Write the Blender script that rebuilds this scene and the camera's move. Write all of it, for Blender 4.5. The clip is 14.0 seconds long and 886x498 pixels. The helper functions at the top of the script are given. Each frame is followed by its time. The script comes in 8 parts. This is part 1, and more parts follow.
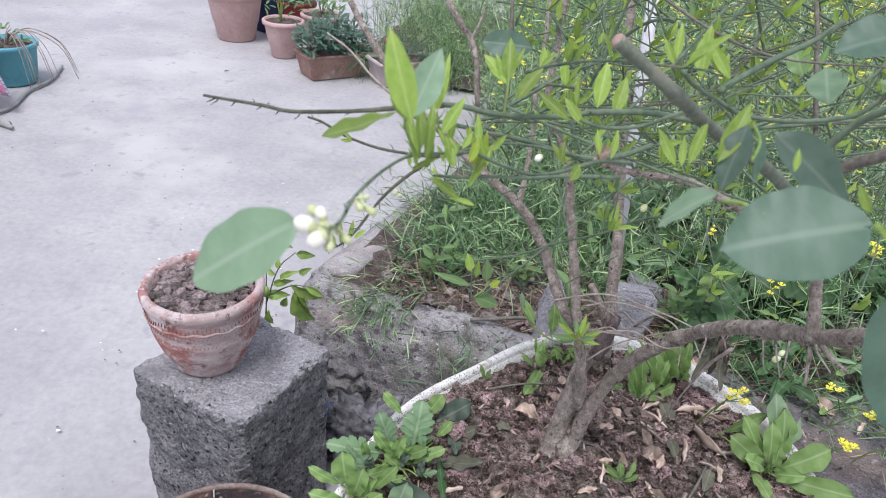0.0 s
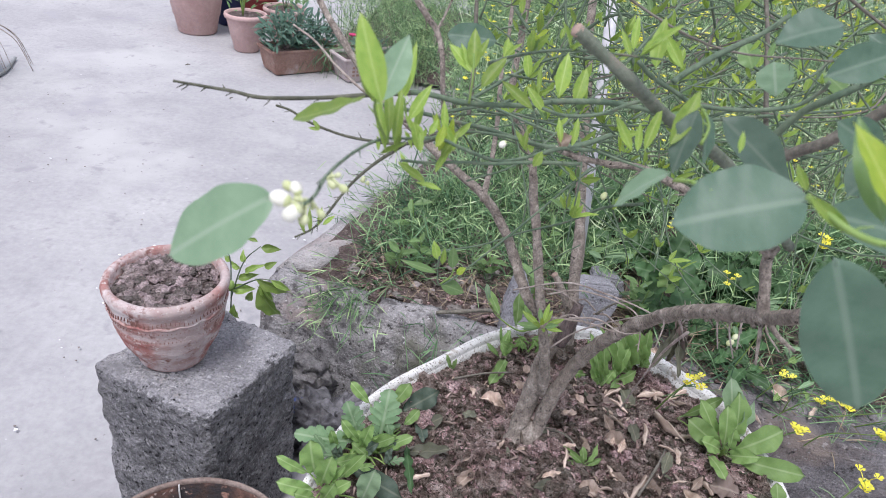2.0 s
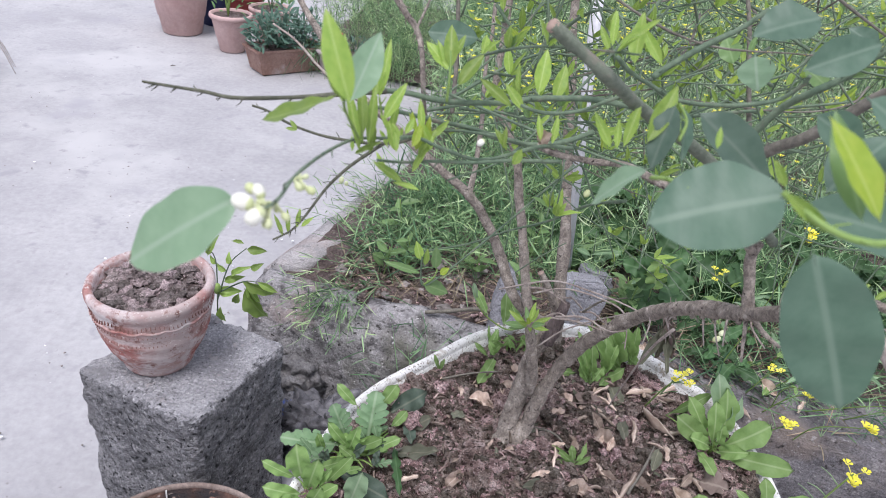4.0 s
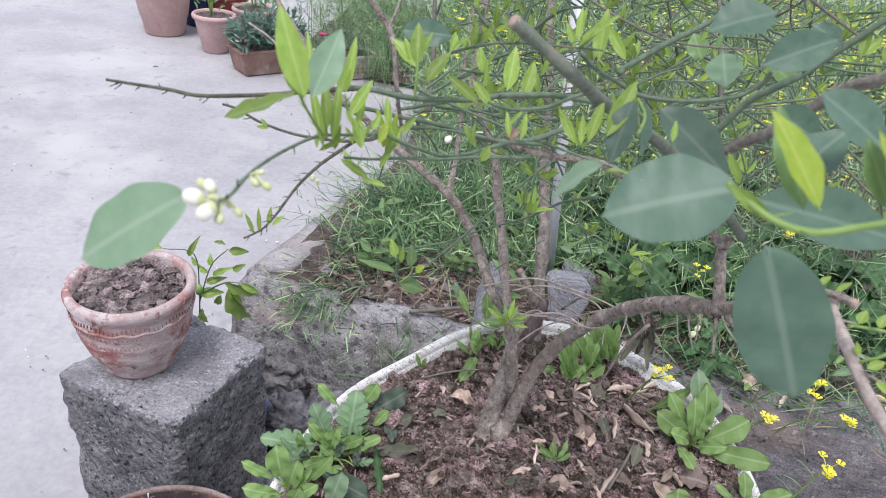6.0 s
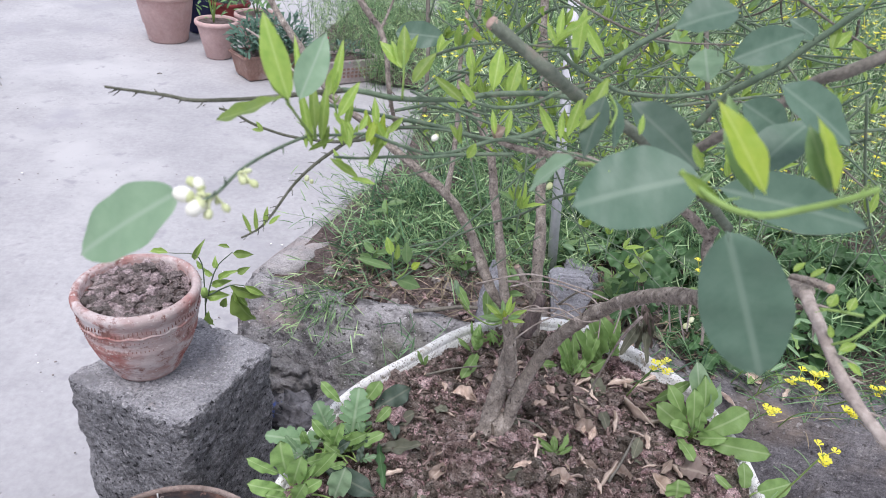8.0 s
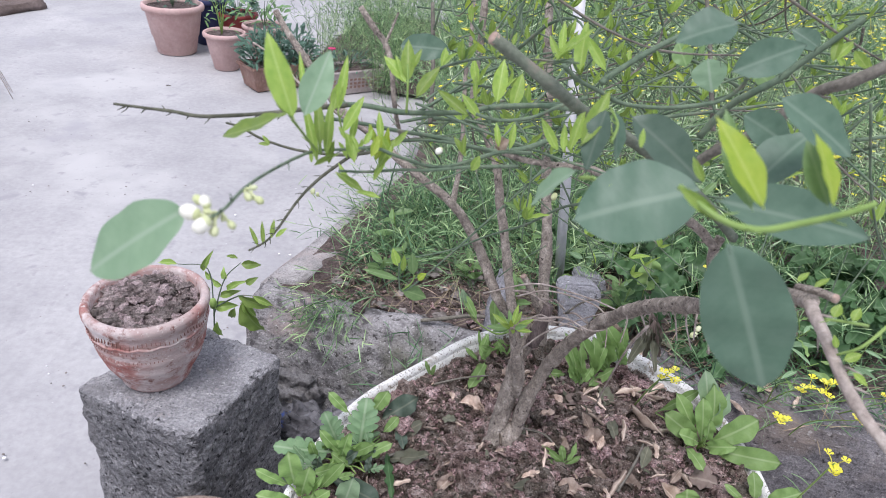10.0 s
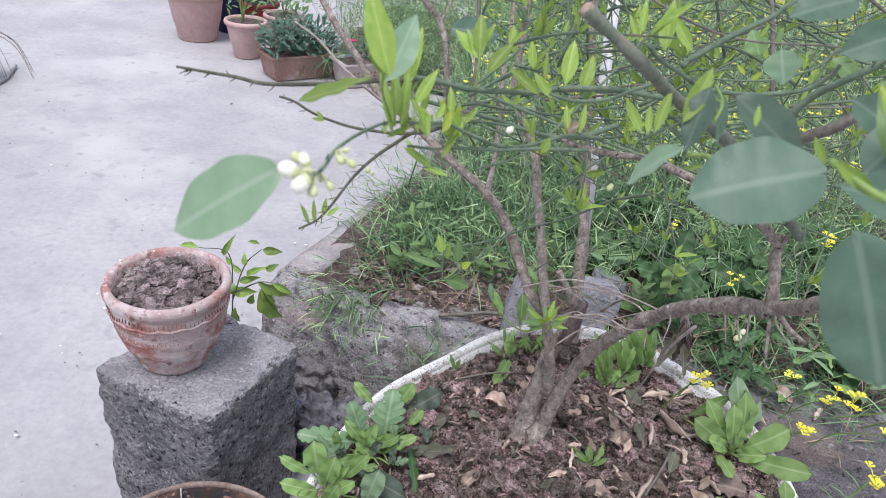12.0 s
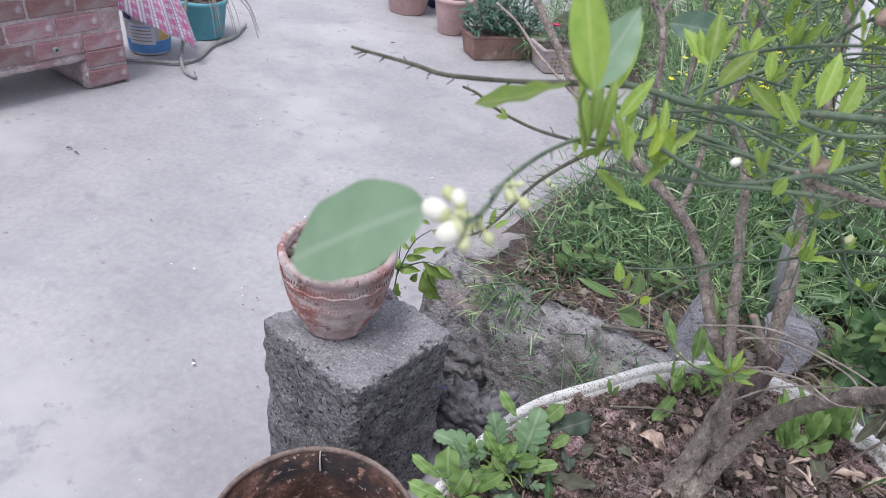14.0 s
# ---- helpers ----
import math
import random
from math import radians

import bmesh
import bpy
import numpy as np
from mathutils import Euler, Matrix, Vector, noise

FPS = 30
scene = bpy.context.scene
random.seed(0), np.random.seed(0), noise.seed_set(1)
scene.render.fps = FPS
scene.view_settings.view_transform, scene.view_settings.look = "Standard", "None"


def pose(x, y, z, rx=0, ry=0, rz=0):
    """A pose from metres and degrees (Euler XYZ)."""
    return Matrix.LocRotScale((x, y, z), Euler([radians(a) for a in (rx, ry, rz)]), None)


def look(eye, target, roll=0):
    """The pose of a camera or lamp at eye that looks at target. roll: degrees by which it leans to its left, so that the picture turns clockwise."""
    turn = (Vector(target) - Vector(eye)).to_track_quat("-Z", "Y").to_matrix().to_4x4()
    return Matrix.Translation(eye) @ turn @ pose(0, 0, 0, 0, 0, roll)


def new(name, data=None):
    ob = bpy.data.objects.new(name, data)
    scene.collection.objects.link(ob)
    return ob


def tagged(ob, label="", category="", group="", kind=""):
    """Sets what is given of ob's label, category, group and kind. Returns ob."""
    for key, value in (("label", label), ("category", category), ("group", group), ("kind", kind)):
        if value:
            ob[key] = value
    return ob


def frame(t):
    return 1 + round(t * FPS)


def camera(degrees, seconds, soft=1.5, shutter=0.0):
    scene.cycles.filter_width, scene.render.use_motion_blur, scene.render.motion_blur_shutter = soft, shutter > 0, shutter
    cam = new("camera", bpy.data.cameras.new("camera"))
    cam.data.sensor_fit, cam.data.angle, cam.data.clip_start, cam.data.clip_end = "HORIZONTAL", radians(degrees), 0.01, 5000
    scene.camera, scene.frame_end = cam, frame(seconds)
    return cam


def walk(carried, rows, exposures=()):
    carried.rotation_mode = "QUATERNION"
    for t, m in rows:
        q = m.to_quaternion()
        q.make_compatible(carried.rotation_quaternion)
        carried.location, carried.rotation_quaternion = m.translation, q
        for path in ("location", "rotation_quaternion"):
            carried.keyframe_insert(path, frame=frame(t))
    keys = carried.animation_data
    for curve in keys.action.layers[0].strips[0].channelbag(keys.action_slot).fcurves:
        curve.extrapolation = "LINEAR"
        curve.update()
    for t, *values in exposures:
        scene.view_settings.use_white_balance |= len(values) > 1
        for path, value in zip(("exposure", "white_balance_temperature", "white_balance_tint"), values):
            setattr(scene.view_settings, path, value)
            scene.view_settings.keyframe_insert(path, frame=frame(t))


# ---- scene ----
cam = camera(66.26, 14.0, soft=0.6)
cam.data.dof.use_dof, cam.data.dof.focus_distance, cam.data.dof.aperture_fstop = True, 1.25, 16
EXPOSURE = 0.50
PATH = [
    (0, (0.0000, 0.0000, 1.5123), (0.0000, 1.7153, 0.4838), 6.55),
    (0.5, (0.0017, -0.0036, 1.5088), (0.0354, 1.7061, 0.4716), 7.16),
    (1, (0.0032, -0.0069, 1.5086), (0.0669, 1.7040, 0.4749), 7.47),
    (1.5, (0.0010, -0.0137, 1.5094), (0.0823, 1.6986, 0.4791), 7.80),
    (2, (-0.0006, -0.0164, 1.5117), (0.1019, 1.6976, 0.4862), 8.07),
    (2.5, (0.0009, -0.0154, 1.5097), (0.1048, 1.6978, 0.4830), 7.86),
    (3, (0.0035, -0.0137, 1.5096), (0.1189, 1.7004, 0.4857), 7.93),
    (5.5, (0.0151, -0.0045, 1.5103), (0.1609, 1.7043, 0.4812), 7.56),
    (6, (0.0203, -0.0115, 1.5100), (0.1848, 1.7001, 0.4886), 7.85),
    (6.5, (0.0263, -0.0160, 1.5057), (0.1910, 1.6955, 0.4841), 7.30),
    (7, (0.0269, -0.0204, 1.5065), (0.1863, 1.6920, 0.4857), 7.10),
    (7.5, (0.0297, -0.0262, 1.5116), (0.1830, 1.6862, 0.4897), 6.77),
    (10, (0.0332, -0.0291, 1.5197), (0.1531, 1.6976, 0.5176), 5.66),
    (10.5, (0.0237, -0.0287, 1.5142), (0.1391, 1.6989, 0.5132), 5.61),
    (11, (0.0190, -0.0321, 1.5095), (0.1354, 1.6965, 0.5103), 5.86),
    (11.5, (0.0121, -0.0292, 1.5049), (0.1268, 1.6975, 0.5022), 6.54),
    (12, (-0.0033, -0.0175, 1.4972), (0.0961, 1.7068, 0.4887), 7.68),
    (12.5, (-0.0184, 0.0014, 1.4937), (-0.0141, 1.7175, 0.4665), 8.99),
    (13, (-0.0207, 0.0164, 1.4948), (-0.2238, 1.6947, 0.4260), 9.78),
    (13.5, (-0.0162, 0.0416, 1.4844), (-0.3450, 1.6853, 0.3935), 8.38),
    (14, (-0.0108, 0.0557, 1.4833), (-0.3894, 1.6791, 0.3783), 7.82),
]
walk(cam, [(t, look(eye, target, roll)) for t, eye, target, roll in PATH], exposures=[(0.0, EXPOSURE - 0.02, 6160, 16.6), (2.0, EXPOSURE, 6160, 16.6), (5.5, EXPOSURE + 0.03, 6160, 16.6), (11.0, EXPOSURE + 0.02, 6160, 16.6), (12.2, EXPOSURE, 6160, 16.6), (13.2, EXPOSURE - 0.15, 6160, 16.6), (14.0, EXPOSURE - 0.19, 6160, 16.6)])

# ---- light: bright overcast sky, soft high sun ----
sky_world = bpy.data.worlds.new("overcast_sky")
scene.world = sky_world
sky_world.use_nodes = True
wn, wl = sky_world.node_tree.nodes, sky_world.node_tree.links
sky_tex = wn.new("ShaderNodeTexSky")
sky_tex.sky_type = "NISHITA"
sky_tex.sun_disc = False
sky_tex.sun_elevation, sky_tex.sun_rotation = radians(68), radians(199)
sky_tex.dust_density, sky_tex.air_density, sky_tex.ozone_density = 4.0, 1.0, 1.0
soften = wn.new("ShaderNodeMix")
soften.data_type = "RGBA"
soften.inputs[0].default_value = 0.72
soften.inputs[7].default_value = (8.7, 9.2, 10.3, 1)
wl.new(sky_tex.outputs[0], soften.inputs[6])
wl.new(soften.outputs[2], wn["Background"].inputs[0])
wn["Background"].inputs[1].default_value = 0.084
sun = new("sun", bpy.data.lights.new("sun", "SUN"))
sun.data.energy, sun.data.angle, sun.data.color = 2.1, radians(22), (1.0, 0.985, 0.955)
sun.matrix_world = look((-1.2, -3.4, 9.0), (0, 0, 0))


# ---- materials ----
def ramp(nt, fac, stops):
    node = nt.nodes.new("ShaderNodeValToRGB")
    while len(node.color_ramp.elements) < len(stops):
        node.color_ramp.elements.new(0.5)
    for e, (p, c) in zip(node.color_ramp.elements, stops):
        e.position, e.color = p, (*c, 1)
    nt.links.new(fac, node.inputs[0])
    return node.outputs[0]


def mix(nt, fac, a, b, how="MIX"):
    node = nt.nodes.new("ShaderNodeMix")
    node.data_type, node.blend_type = "RGBA", how
    for slot, value in ((0, fac), (6, a), (7, b)):
        if hasattr(value, "node"):
            nt.links.new(value, node.inputs[slot])
        else:
            node.inputs[slot].default_value = value if slot == 0 else (*value, 1)
    return node.outputs[2]


def grain(nt, where, scale, detail=6, rough=0.6, stretch=None):
    node = nt.nodes.new("ShaderNodeTexNoise")
    node.inputs["Scale"].default_value, node.inputs["Detail"].default_value = scale, detail
    node.inputs["Roughness"].default_value = rough
    if stretch:
        m = nt.nodes.new("ShaderNodeMapping")
        m.inputs["Scale"].default_value = stretch
        nt.links.new(where, m.inputs[0])
        where = m.outputs[0]
    nt.links.new(where, node.inputs["Vector"])
    return node.outputs[0]


def surface(name, stops, scale=8.0, fine=90.0, fine_amount=0.35, rough=0.85, bump=0.4, bump_scale=120.0, depth=0.004,
            spots=None, stretch=None, vary=0.0, island=False, metal=0.0, thin=0.0, coarse_bump=0.0, spec=0.18):
    """A weathered surface: a large mottling (stops), a fine grain, optional spots (scale, from, to, colour), relief."""
    m = bpy.data.materials.new(name)
    m.use_nodes = True
    nt = m.node_tree
    bsdf = nt.nodes["Principled BSDF"]
    where = nt.nodes.new("ShaderNodeTexCoord").outputs["Object"]
    col = ramp(nt, grain(nt, where, scale, 8, 0.62, stretch), stops)
    g = grain(nt, where, fine, 5, 0.7, stretch)
    gg = ramp(nt, g, [(0.25, (1 - fine_amount,) * 3), (0.75, (1 + fine_amount,) * 3)])
    col = mix(nt, 1.0, col, gg, "MULTIPLY")
    for s, lo, hi, c in spots or ():
        col = mix(nt, ramp(nt, grain(nt, where, s, 4, 0.6), [(lo, (0, 0, 0)), (hi, (1, 1, 1))]), col, c)
    if vary:
        info = nt.nodes.new("ShaderNodeNewGeometry" if island else "ShaderNodeObjectInfo")
        hsv = nt.nodes.new("ShaderNodeHueSaturation")
        mr = nt.nodes.new("ShaderNodeMapRange")
        mr.inputs[3].default_value, mr.inputs[4].default_value = 1 - vary, 1 + vary
        nt.links.new(info.outputs["Random Per Island" if island else "Random"], mr.inputs[0])
        hr = nt.nodes.new("ShaderNodeMapRange")
        hr.inputs[3].default_value, hr.inputs[4].default_value = 0.5 + vary * 0.06, 0.5 - vary * 0.06
        nt.links.new(info.outputs["Random Per Island" if island else "Random"], hr.inputs[0])
        nt.links.new(hr.outputs[0], hsv.inputs["Hue"])
        nt.links.new(mr.outputs[0], hsv.inputs["Value"])
        nt.links.new(col, hsv.inputs["Color"])
        col = hsv.outputs[0]
    nt.links.new(col, bsdf.inputs["Base Color"])
    bsdf.inputs["Roughness"].default_value, bsdf.inputs["Metallic"].default_value = rough, metal
    bsdf.inputs["Specular IOR Level"].default_value = spec
    if bump:
        height = grain(nt, where, bump_scale, 7, 0.65, stretch)
        if coarse_bump:
            add = nt.nodes.new("ShaderNodeMath")
            add.operation = "MULTIPLY_ADD"
            nt.links.new(grain(nt, where, bump_scale / 6, 4, 0.6, stretch), add.inputs[0])
            add.inputs[1].default_value = coarse_bump
            nt.links.new(height, add.inputs[2])
            height = add.outputs[0]
        b = nt.nodes.new("ShaderNodeBump")
        b.inputs["Strength"].default_value, b.inputs["Distance"].default_value = bump, depth
        nt.links.new(height, b.inputs["Height"])
        nt.links.new(b.outputs[0], bsdf.inputs["Normal"])
    if thin:
        tr = nt.nodes.new("ShaderNodeBsdfTranslucent")
        nt.links.new(col, tr.inputs["Color"])
        ms = nt.nodes.new("ShaderNodeMixShader")
        ms.inputs[0].default_value = thin
        nt.links.new(bsdf.outputs[0], ms.inputs[1])
        nt.links.new(tr.outputs[0], ms.inputs[2])
        nt.links.new(ms.outputs[0], nt.nodes["Material Output"].inputs[0])
    return m


def leaf_surface(name, dark, light, rib, rough=0.42, thin=0.3, vary=0.22):
    """A leaf blade with a pale midrib, side veins and mottling; the blade runs along the mesh's own y."""
    m = bpy.data.materials.new(name)
    m.use_nodes = True
    nt = m.node_tree
    bsdf = nt.nodes["Principled BSDF"]
    tc = nt.nodes.new("ShaderNodeTexCoord")
    sep = nt.nodes.new("ShaderNodeSeparateXYZ")
    nt.links.new(tc.outputs["Object"], sep.inputs[0])

    def calc(op, a, b=0.0):
        n = nt.nodes.new("ShaderNodeMath")
        n.operation = op
        for i, v in enumerate((a, b)):
            if hasattr(v, "node"):
                nt.links.new(v, n.inputs[i])
            else:
                n.inputs[i].default_value = v
        return n.outputs[0]

    side = calc("ABSOLUTE", sep.outputs[0])
    col = ramp(nt, grain(nt, tc.outputs["Object"], 4, 6), [(0.3, dark), (0.7, light)])
    vein = calc("SINE", calc("MULTIPLY", calc("SUBTRACT", sep.outputs[1], calc("MULTIPLY", side, 0.55)), 62.0))
    veins = ramp(nt, vein, [(0.80, (0, 0, 0)), (1.0, (0.05, 0.05, 0.05))])
    col = mix(nt, veins, col, rib)
    ribs = ramp(nt, side, [(0.008, (0.75, 0.75, 0.75)), (0.026, (0, 0, 0))])
    col = mix(nt, ribs, col, rib)
    speck = ramp(nt, grain(nt, tc.outputs["Object"], 22, 5, 0.7), [(0.66, (0, 0, 0)), (0.76, (0.25, 0.25, 0.25))])
    col = mix(nt, speck, col, rib)
    info = nt.nodes.new("ShaderNodeObjectInfo")
    mr = nt.nodes.new("ShaderNodeMapRange")
    mr.inputs[3].default_value, mr.inputs[4].default_value = 1 - vary, 1 + vary
    nt.links.new(info.outputs["Random"], mr.inputs[0])
    hsv = nt.nodes.new("ShaderNodeHueSaturation")
    nt.links.new(mr.outputs[0], hsv.inputs["Value"])
    nt.links.new(col, hsv.inputs["Color"])
    col = hsv.outputs[0]
    nt.links.new(col, bsdf.inputs["Base Color"])
    bsdf.inputs["Roughness"].default_value = rough
    bsdf.inputs["Specular IOR Level"].default_value = 0.3
    b = nt.nodes.new("ShaderNodeBump")
    b.inputs["Strength"].default_value, b.inputs["Distance"].default_value = 0.03, 0.006
    nt.links.new(calc("ADD", calc("MULTIPLY", vein, 0.3), grain(nt, tc.outputs["Object"], 40)), b.inputs["Height"])
    nt.links.new(b.outputs[0], bsdf.inputs["Normal"])
    tr = nt.nodes.new("ShaderNodeBsdfTranslucent")
    nt.links.new(col, tr.inputs["Color"])
    ms = nt.nodes.new("ShaderNodeMixShader")
    ms.inputs[0].default_value = thin
    nt.links.new(bsdf.outputs[0], ms.inputs[1])
    nt.links.new(tr.outputs[0], ms.inputs[2])
    nt.links.new(ms.outputs[0], nt.nodes["Material Output"].inputs[0])
    return m


concrete_floor = surface("concrete_floor", [(0.28, (0.300, 0.294, 0.301)), (0.5, (0.372, 0.364, 0.367)), (0.72, (0.446, 0.437, 0.433))], 1.4, 38, 0.13, 0.8, 0.3, 60, 0.004,
                         [(2.3, 0.58, 0.70, (0.345, 0.338, 0.352)), (0.8, 0.54, 0.64, (0.455, 0.447, 0.442)), (7, 0.60, 0.70, (0.315, 0.308, 0.318)), (17, 0.62, 0.69, (0.335, 0.325, 0.33)), (34, 0.70, 0.735, (0.24, 0.225, 0.225)), (90, 0.70, 0.73, (0.27, 0.255, 0.25)), (30, 0.745, 0.765, (0.75, 0.75, 0.76)), (60, 0.72, 0.75, (0.62, 0.61, 0.61))], coarse_bump=1.2)
curb_concrete = surface("curb_concrete", [(0.3, (0.205, 0.196, 0.197)), (0.5, (0.295, 0.283, 0.282)), (0.72, (0.40, 0.382, 0.376))], 6, 190, 0.5, 0.92, 0.8, 110, 0.012,
                        [(13, 0.54, 0.66, (0.135, 0.128, 0.128)), (5, 0.58, 0.70, (0.31, 0.255, 0.238)), (3.2, 0.54, 0.66, (0.155, 0.15, 0.125)), (27, 0.56, 0.66, (0.115, 0.108, 0.108)), (70, 0.59, 0.67, (0.075, 0.07, 0.067)), (95, 0.62, 0.69, (0.47, 0.45, 0.445))], coarse_bump=3.0)
# Curb colour again, paler for the light on its top, with pink patches.
curb_top_lit = surface("curb_top_lit", [(0.3, (0.23, 0.218, 0.212)), (0.5, (0.35, 0.332, 0.325)), (0.72, (0.49, 0.465, 0.455))], 6, 190, 0.45, 0.92, 0.8, 110, 0.010,
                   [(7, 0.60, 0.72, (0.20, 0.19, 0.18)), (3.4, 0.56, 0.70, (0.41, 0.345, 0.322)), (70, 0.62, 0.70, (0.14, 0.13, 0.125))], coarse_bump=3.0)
dark_cement = surface("dark_cement", [(0.3, (0.095, 0.088, 0.092)), (0.5, (0.165, 0.155, 0.16)), (0.72, (0.27, 0.255, 0.255))], 7, 160, 0.6, 0.9, 0.9, 80, 0.012,
                      [(9, 0.58, 0.70, (0.085, 0.072, 0.064)), (3, 0.54, 0.68, (0.22, 0.185, 0.165)), (60, 0.60, 0.68, (0.33, 0.31, 0.30)), (45, 0.60, 0.69, (0.05, 0.046, 0.044))], coarse_bump=3.0)
# Darker than curb_concrete: stains and shade at the curb's foot share this colour.
footing_cement = surface("footing_cement", [(0.3, (0.115, 0.11, 0.11)), (0.5, (0.20, 0.192, 0.19)), (0.72, (0.31, 0.295, 0.29))], 7, 140, 0.5, 0.85, 0.9, 45, 0.016,
                         [(5, 0.55, 0.68, (0.085, 0.08, 0.08)), (12, 0.62, 0.72, (0.30, 0.275, 0.26))], coarse_bump=4.0)
slab_grey = surface("slab_grey", [(0.3, (0.20, 0.20, 0.215)), (0.7, (0.36, 0.355, 0.375))], 12, 220, 0.45, 0.9, 0.9, 130, 0.008, [(16, 0.62, 0.72, (0.20, 0.16, 0.14)), (90, 0.60, 0.68, (0.10, 0.095, 0.095)), (120, 0.66, 0.70, (0.52, 0.52, 0.52))], coarse_bump=2.0)
# Stone coloured twice: paler for the lit top, darker for the shaded sides.
block_top_lit = surface("block_top_lit", [(0.3, (0.25, 0.245, 0.255)), (0.5, (0.37, 0.362, 0.372)), (0.72, (0.50, 0.49, 0.497))], 9, 170, 0.55, 0.95, 0.9, 150, 0.014,
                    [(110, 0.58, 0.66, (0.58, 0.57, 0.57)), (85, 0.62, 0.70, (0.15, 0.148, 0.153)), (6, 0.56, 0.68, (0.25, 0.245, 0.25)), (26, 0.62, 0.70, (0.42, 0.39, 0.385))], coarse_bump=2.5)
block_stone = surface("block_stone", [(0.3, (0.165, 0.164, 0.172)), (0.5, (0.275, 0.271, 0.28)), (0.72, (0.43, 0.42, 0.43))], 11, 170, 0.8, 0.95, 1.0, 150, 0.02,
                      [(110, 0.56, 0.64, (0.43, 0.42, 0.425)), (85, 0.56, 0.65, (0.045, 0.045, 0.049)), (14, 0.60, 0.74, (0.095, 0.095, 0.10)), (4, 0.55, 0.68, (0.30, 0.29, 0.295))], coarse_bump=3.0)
terracotta = surface("terracotta", [(0.34, (0.31, 0.118, 0.103)), (0.47, (0.37, 0.215, 0.193)), (0.60, (0.47, 0.385, 0.368))], 13, 90, 0.3, 0.88, 0.5, 190, 0.004,
                     [(19, 0.52, 0.64, (0.58, 0.52, 0.505)), (6, 0.50, 0.66, (0.43, 0.345, 0.325)), (34, 0.60, 0.68, (0.22, 0.115, 0.098)), (120, 0.60, 0.68, (0.56, 0.50, 0.47)), (80, 0.60, 0.70, (0.24, 0.14, 0.12))], stretch=(1, 1, 2.2), coarse_bump=1.5)
# Dark brown that stands in for the shade inside the pressed notches.
notch_shade = surface("notch_shade", [(0.35, (0.20, 0.10, 0.085)), (0.7, (0.30, 0.18, 0.155))], 40, 150, 0.3, 0.9, 0.0)
pale_terracotta = surface("pale_terracotta", [(0.35, (0.49, 0.325, 0.30)), (0.7, (0.59, 0.43, 0.405))], 5, 40, 0.08, 0.6, 0.1, 60, 0.003, [(8, 0.62, 0.78, (0.60, 0.485, 0.46)), (3, 0.58, 0.72, (0.44, 0.31, 0.285))])
red_plastic = surface("red_plastic", [(0.35, (0.22, 0.045, 0.045)), (0.7, (0.30, 0.07, 0.065))], 6, 40, 0.08, 0.5, 0.1, 60, 0.003)
planter_clay = surface("planter_clay", [(0.35, (0.26, 0.155, 0.125)), (0.7, (0.38, 0.26, 0.215))], 8, 60, 0.2, 0.85, 0.4, 90, 0.004, [(9, 0.6, 0.75, (0.45, 0.36, 0.33))])
planter_white = surface("planter_white", [(0.35, (0.42, 0.35, 0.34)), (0.7, (0.58, 0.52, 0.51))], 7, 60, 0.15, 0.8, 0.3, 90, 0.004, [(12, 0.6, 0.75, (0.34, 0.22, 0.2))])
pot_soil = surface("pot_soil", [(0.3, (0.11, 0.083, 0.078)), (0.7, (0.46, 0.385, 0.365))], 40, 300, 0.8, 0.95, 1.0, 220, 0.012, vary=0.5, island=True, coarse_bump=2)
tub_soil = surface("tub_soil", [(0.33, (0.140, 0.095, 0.080)), (0.50, (0.365, 0.268, 0.232)), (0.68, (0.68, 0.555, 0.50))], 60, 420, 0.8, 0.95, 1.0, 300, 0.02, [(7, 0.56, 0.68, (0.125, 0.080, 0.066)), (260, 0.58, 0.66, (0.66, 0.56, 0.51)), (190, 0.57, 0.65, (0.058, 0.038, 0.033))], vary=0.65, island=True, coarse_bump=2.0)
bed_earth = surface("bed_earth", [(0.3, (0.075, 0.055, 0.050)), (0.7, (0.24, 0.188, 0.172))], 16, 150, 0.7, 0.95, 1.0, 110, 0.02, [(70, 0.60, 0.68, (0.36, 0.30, 0.27)), (45, 0.58, 0.68, (0.04, 0.03, 0.027))], coarse_bump=2.5)
tub_white = surface("tub_white", [(0.35, (0.56, 0.555, 0.53)), (0.7, (0.71, 0.70, 0.675))], 14, 160, 0.22, 0.55, 0.3, 160, 0.002, [(330, 0.585, 0.62, (0.15, 0.13, 0.11)), (110, 0.60, 0.66, (0.30, 0.265, 0.22)), (9, 0.56, 0.74, (0.42, 0.38, 0.33)), (36, 0.60, 0.72, (0.34, 0.30, 0.25))])
rusty_tin = surface("rusty_tin", [(0.3, (0.04, 0.026, 0.022)), (0.5, (0.10, 0.055, 0.042)), (0.72, (0.24, 0.135, 0.105))], 14, 140, 0.6, 0.85, 0.8, 120, 0.006, [(8, 0.50, 0.64, (0.035, 0.032, 0.034)), (30, 0.60, 0.70, (0.30, 0.17, 0.13)), (60, 0.62, 0.70, (0.44, 0.37, 0.34))], coarse_bump=1.5)
tin_rim = surface("tin_rim", [(0.3, (0.12, 0.08, 0.065)), (0.7, (0.30, 0.24, 0.21))], 25, 140, 0.4, 0.75, 0.5, 120, 0.003)
white_paint = surface("white_paint", [(0.4, (0.62, 0.61, 0.60)), (0.7, (0.75, 0.74, 0.74))], 6, 60, 0.1, 0.6, 0.2, 90, 0.002, [(11, 0.63, 0.75, (0.38, 0.34, 0.34))])
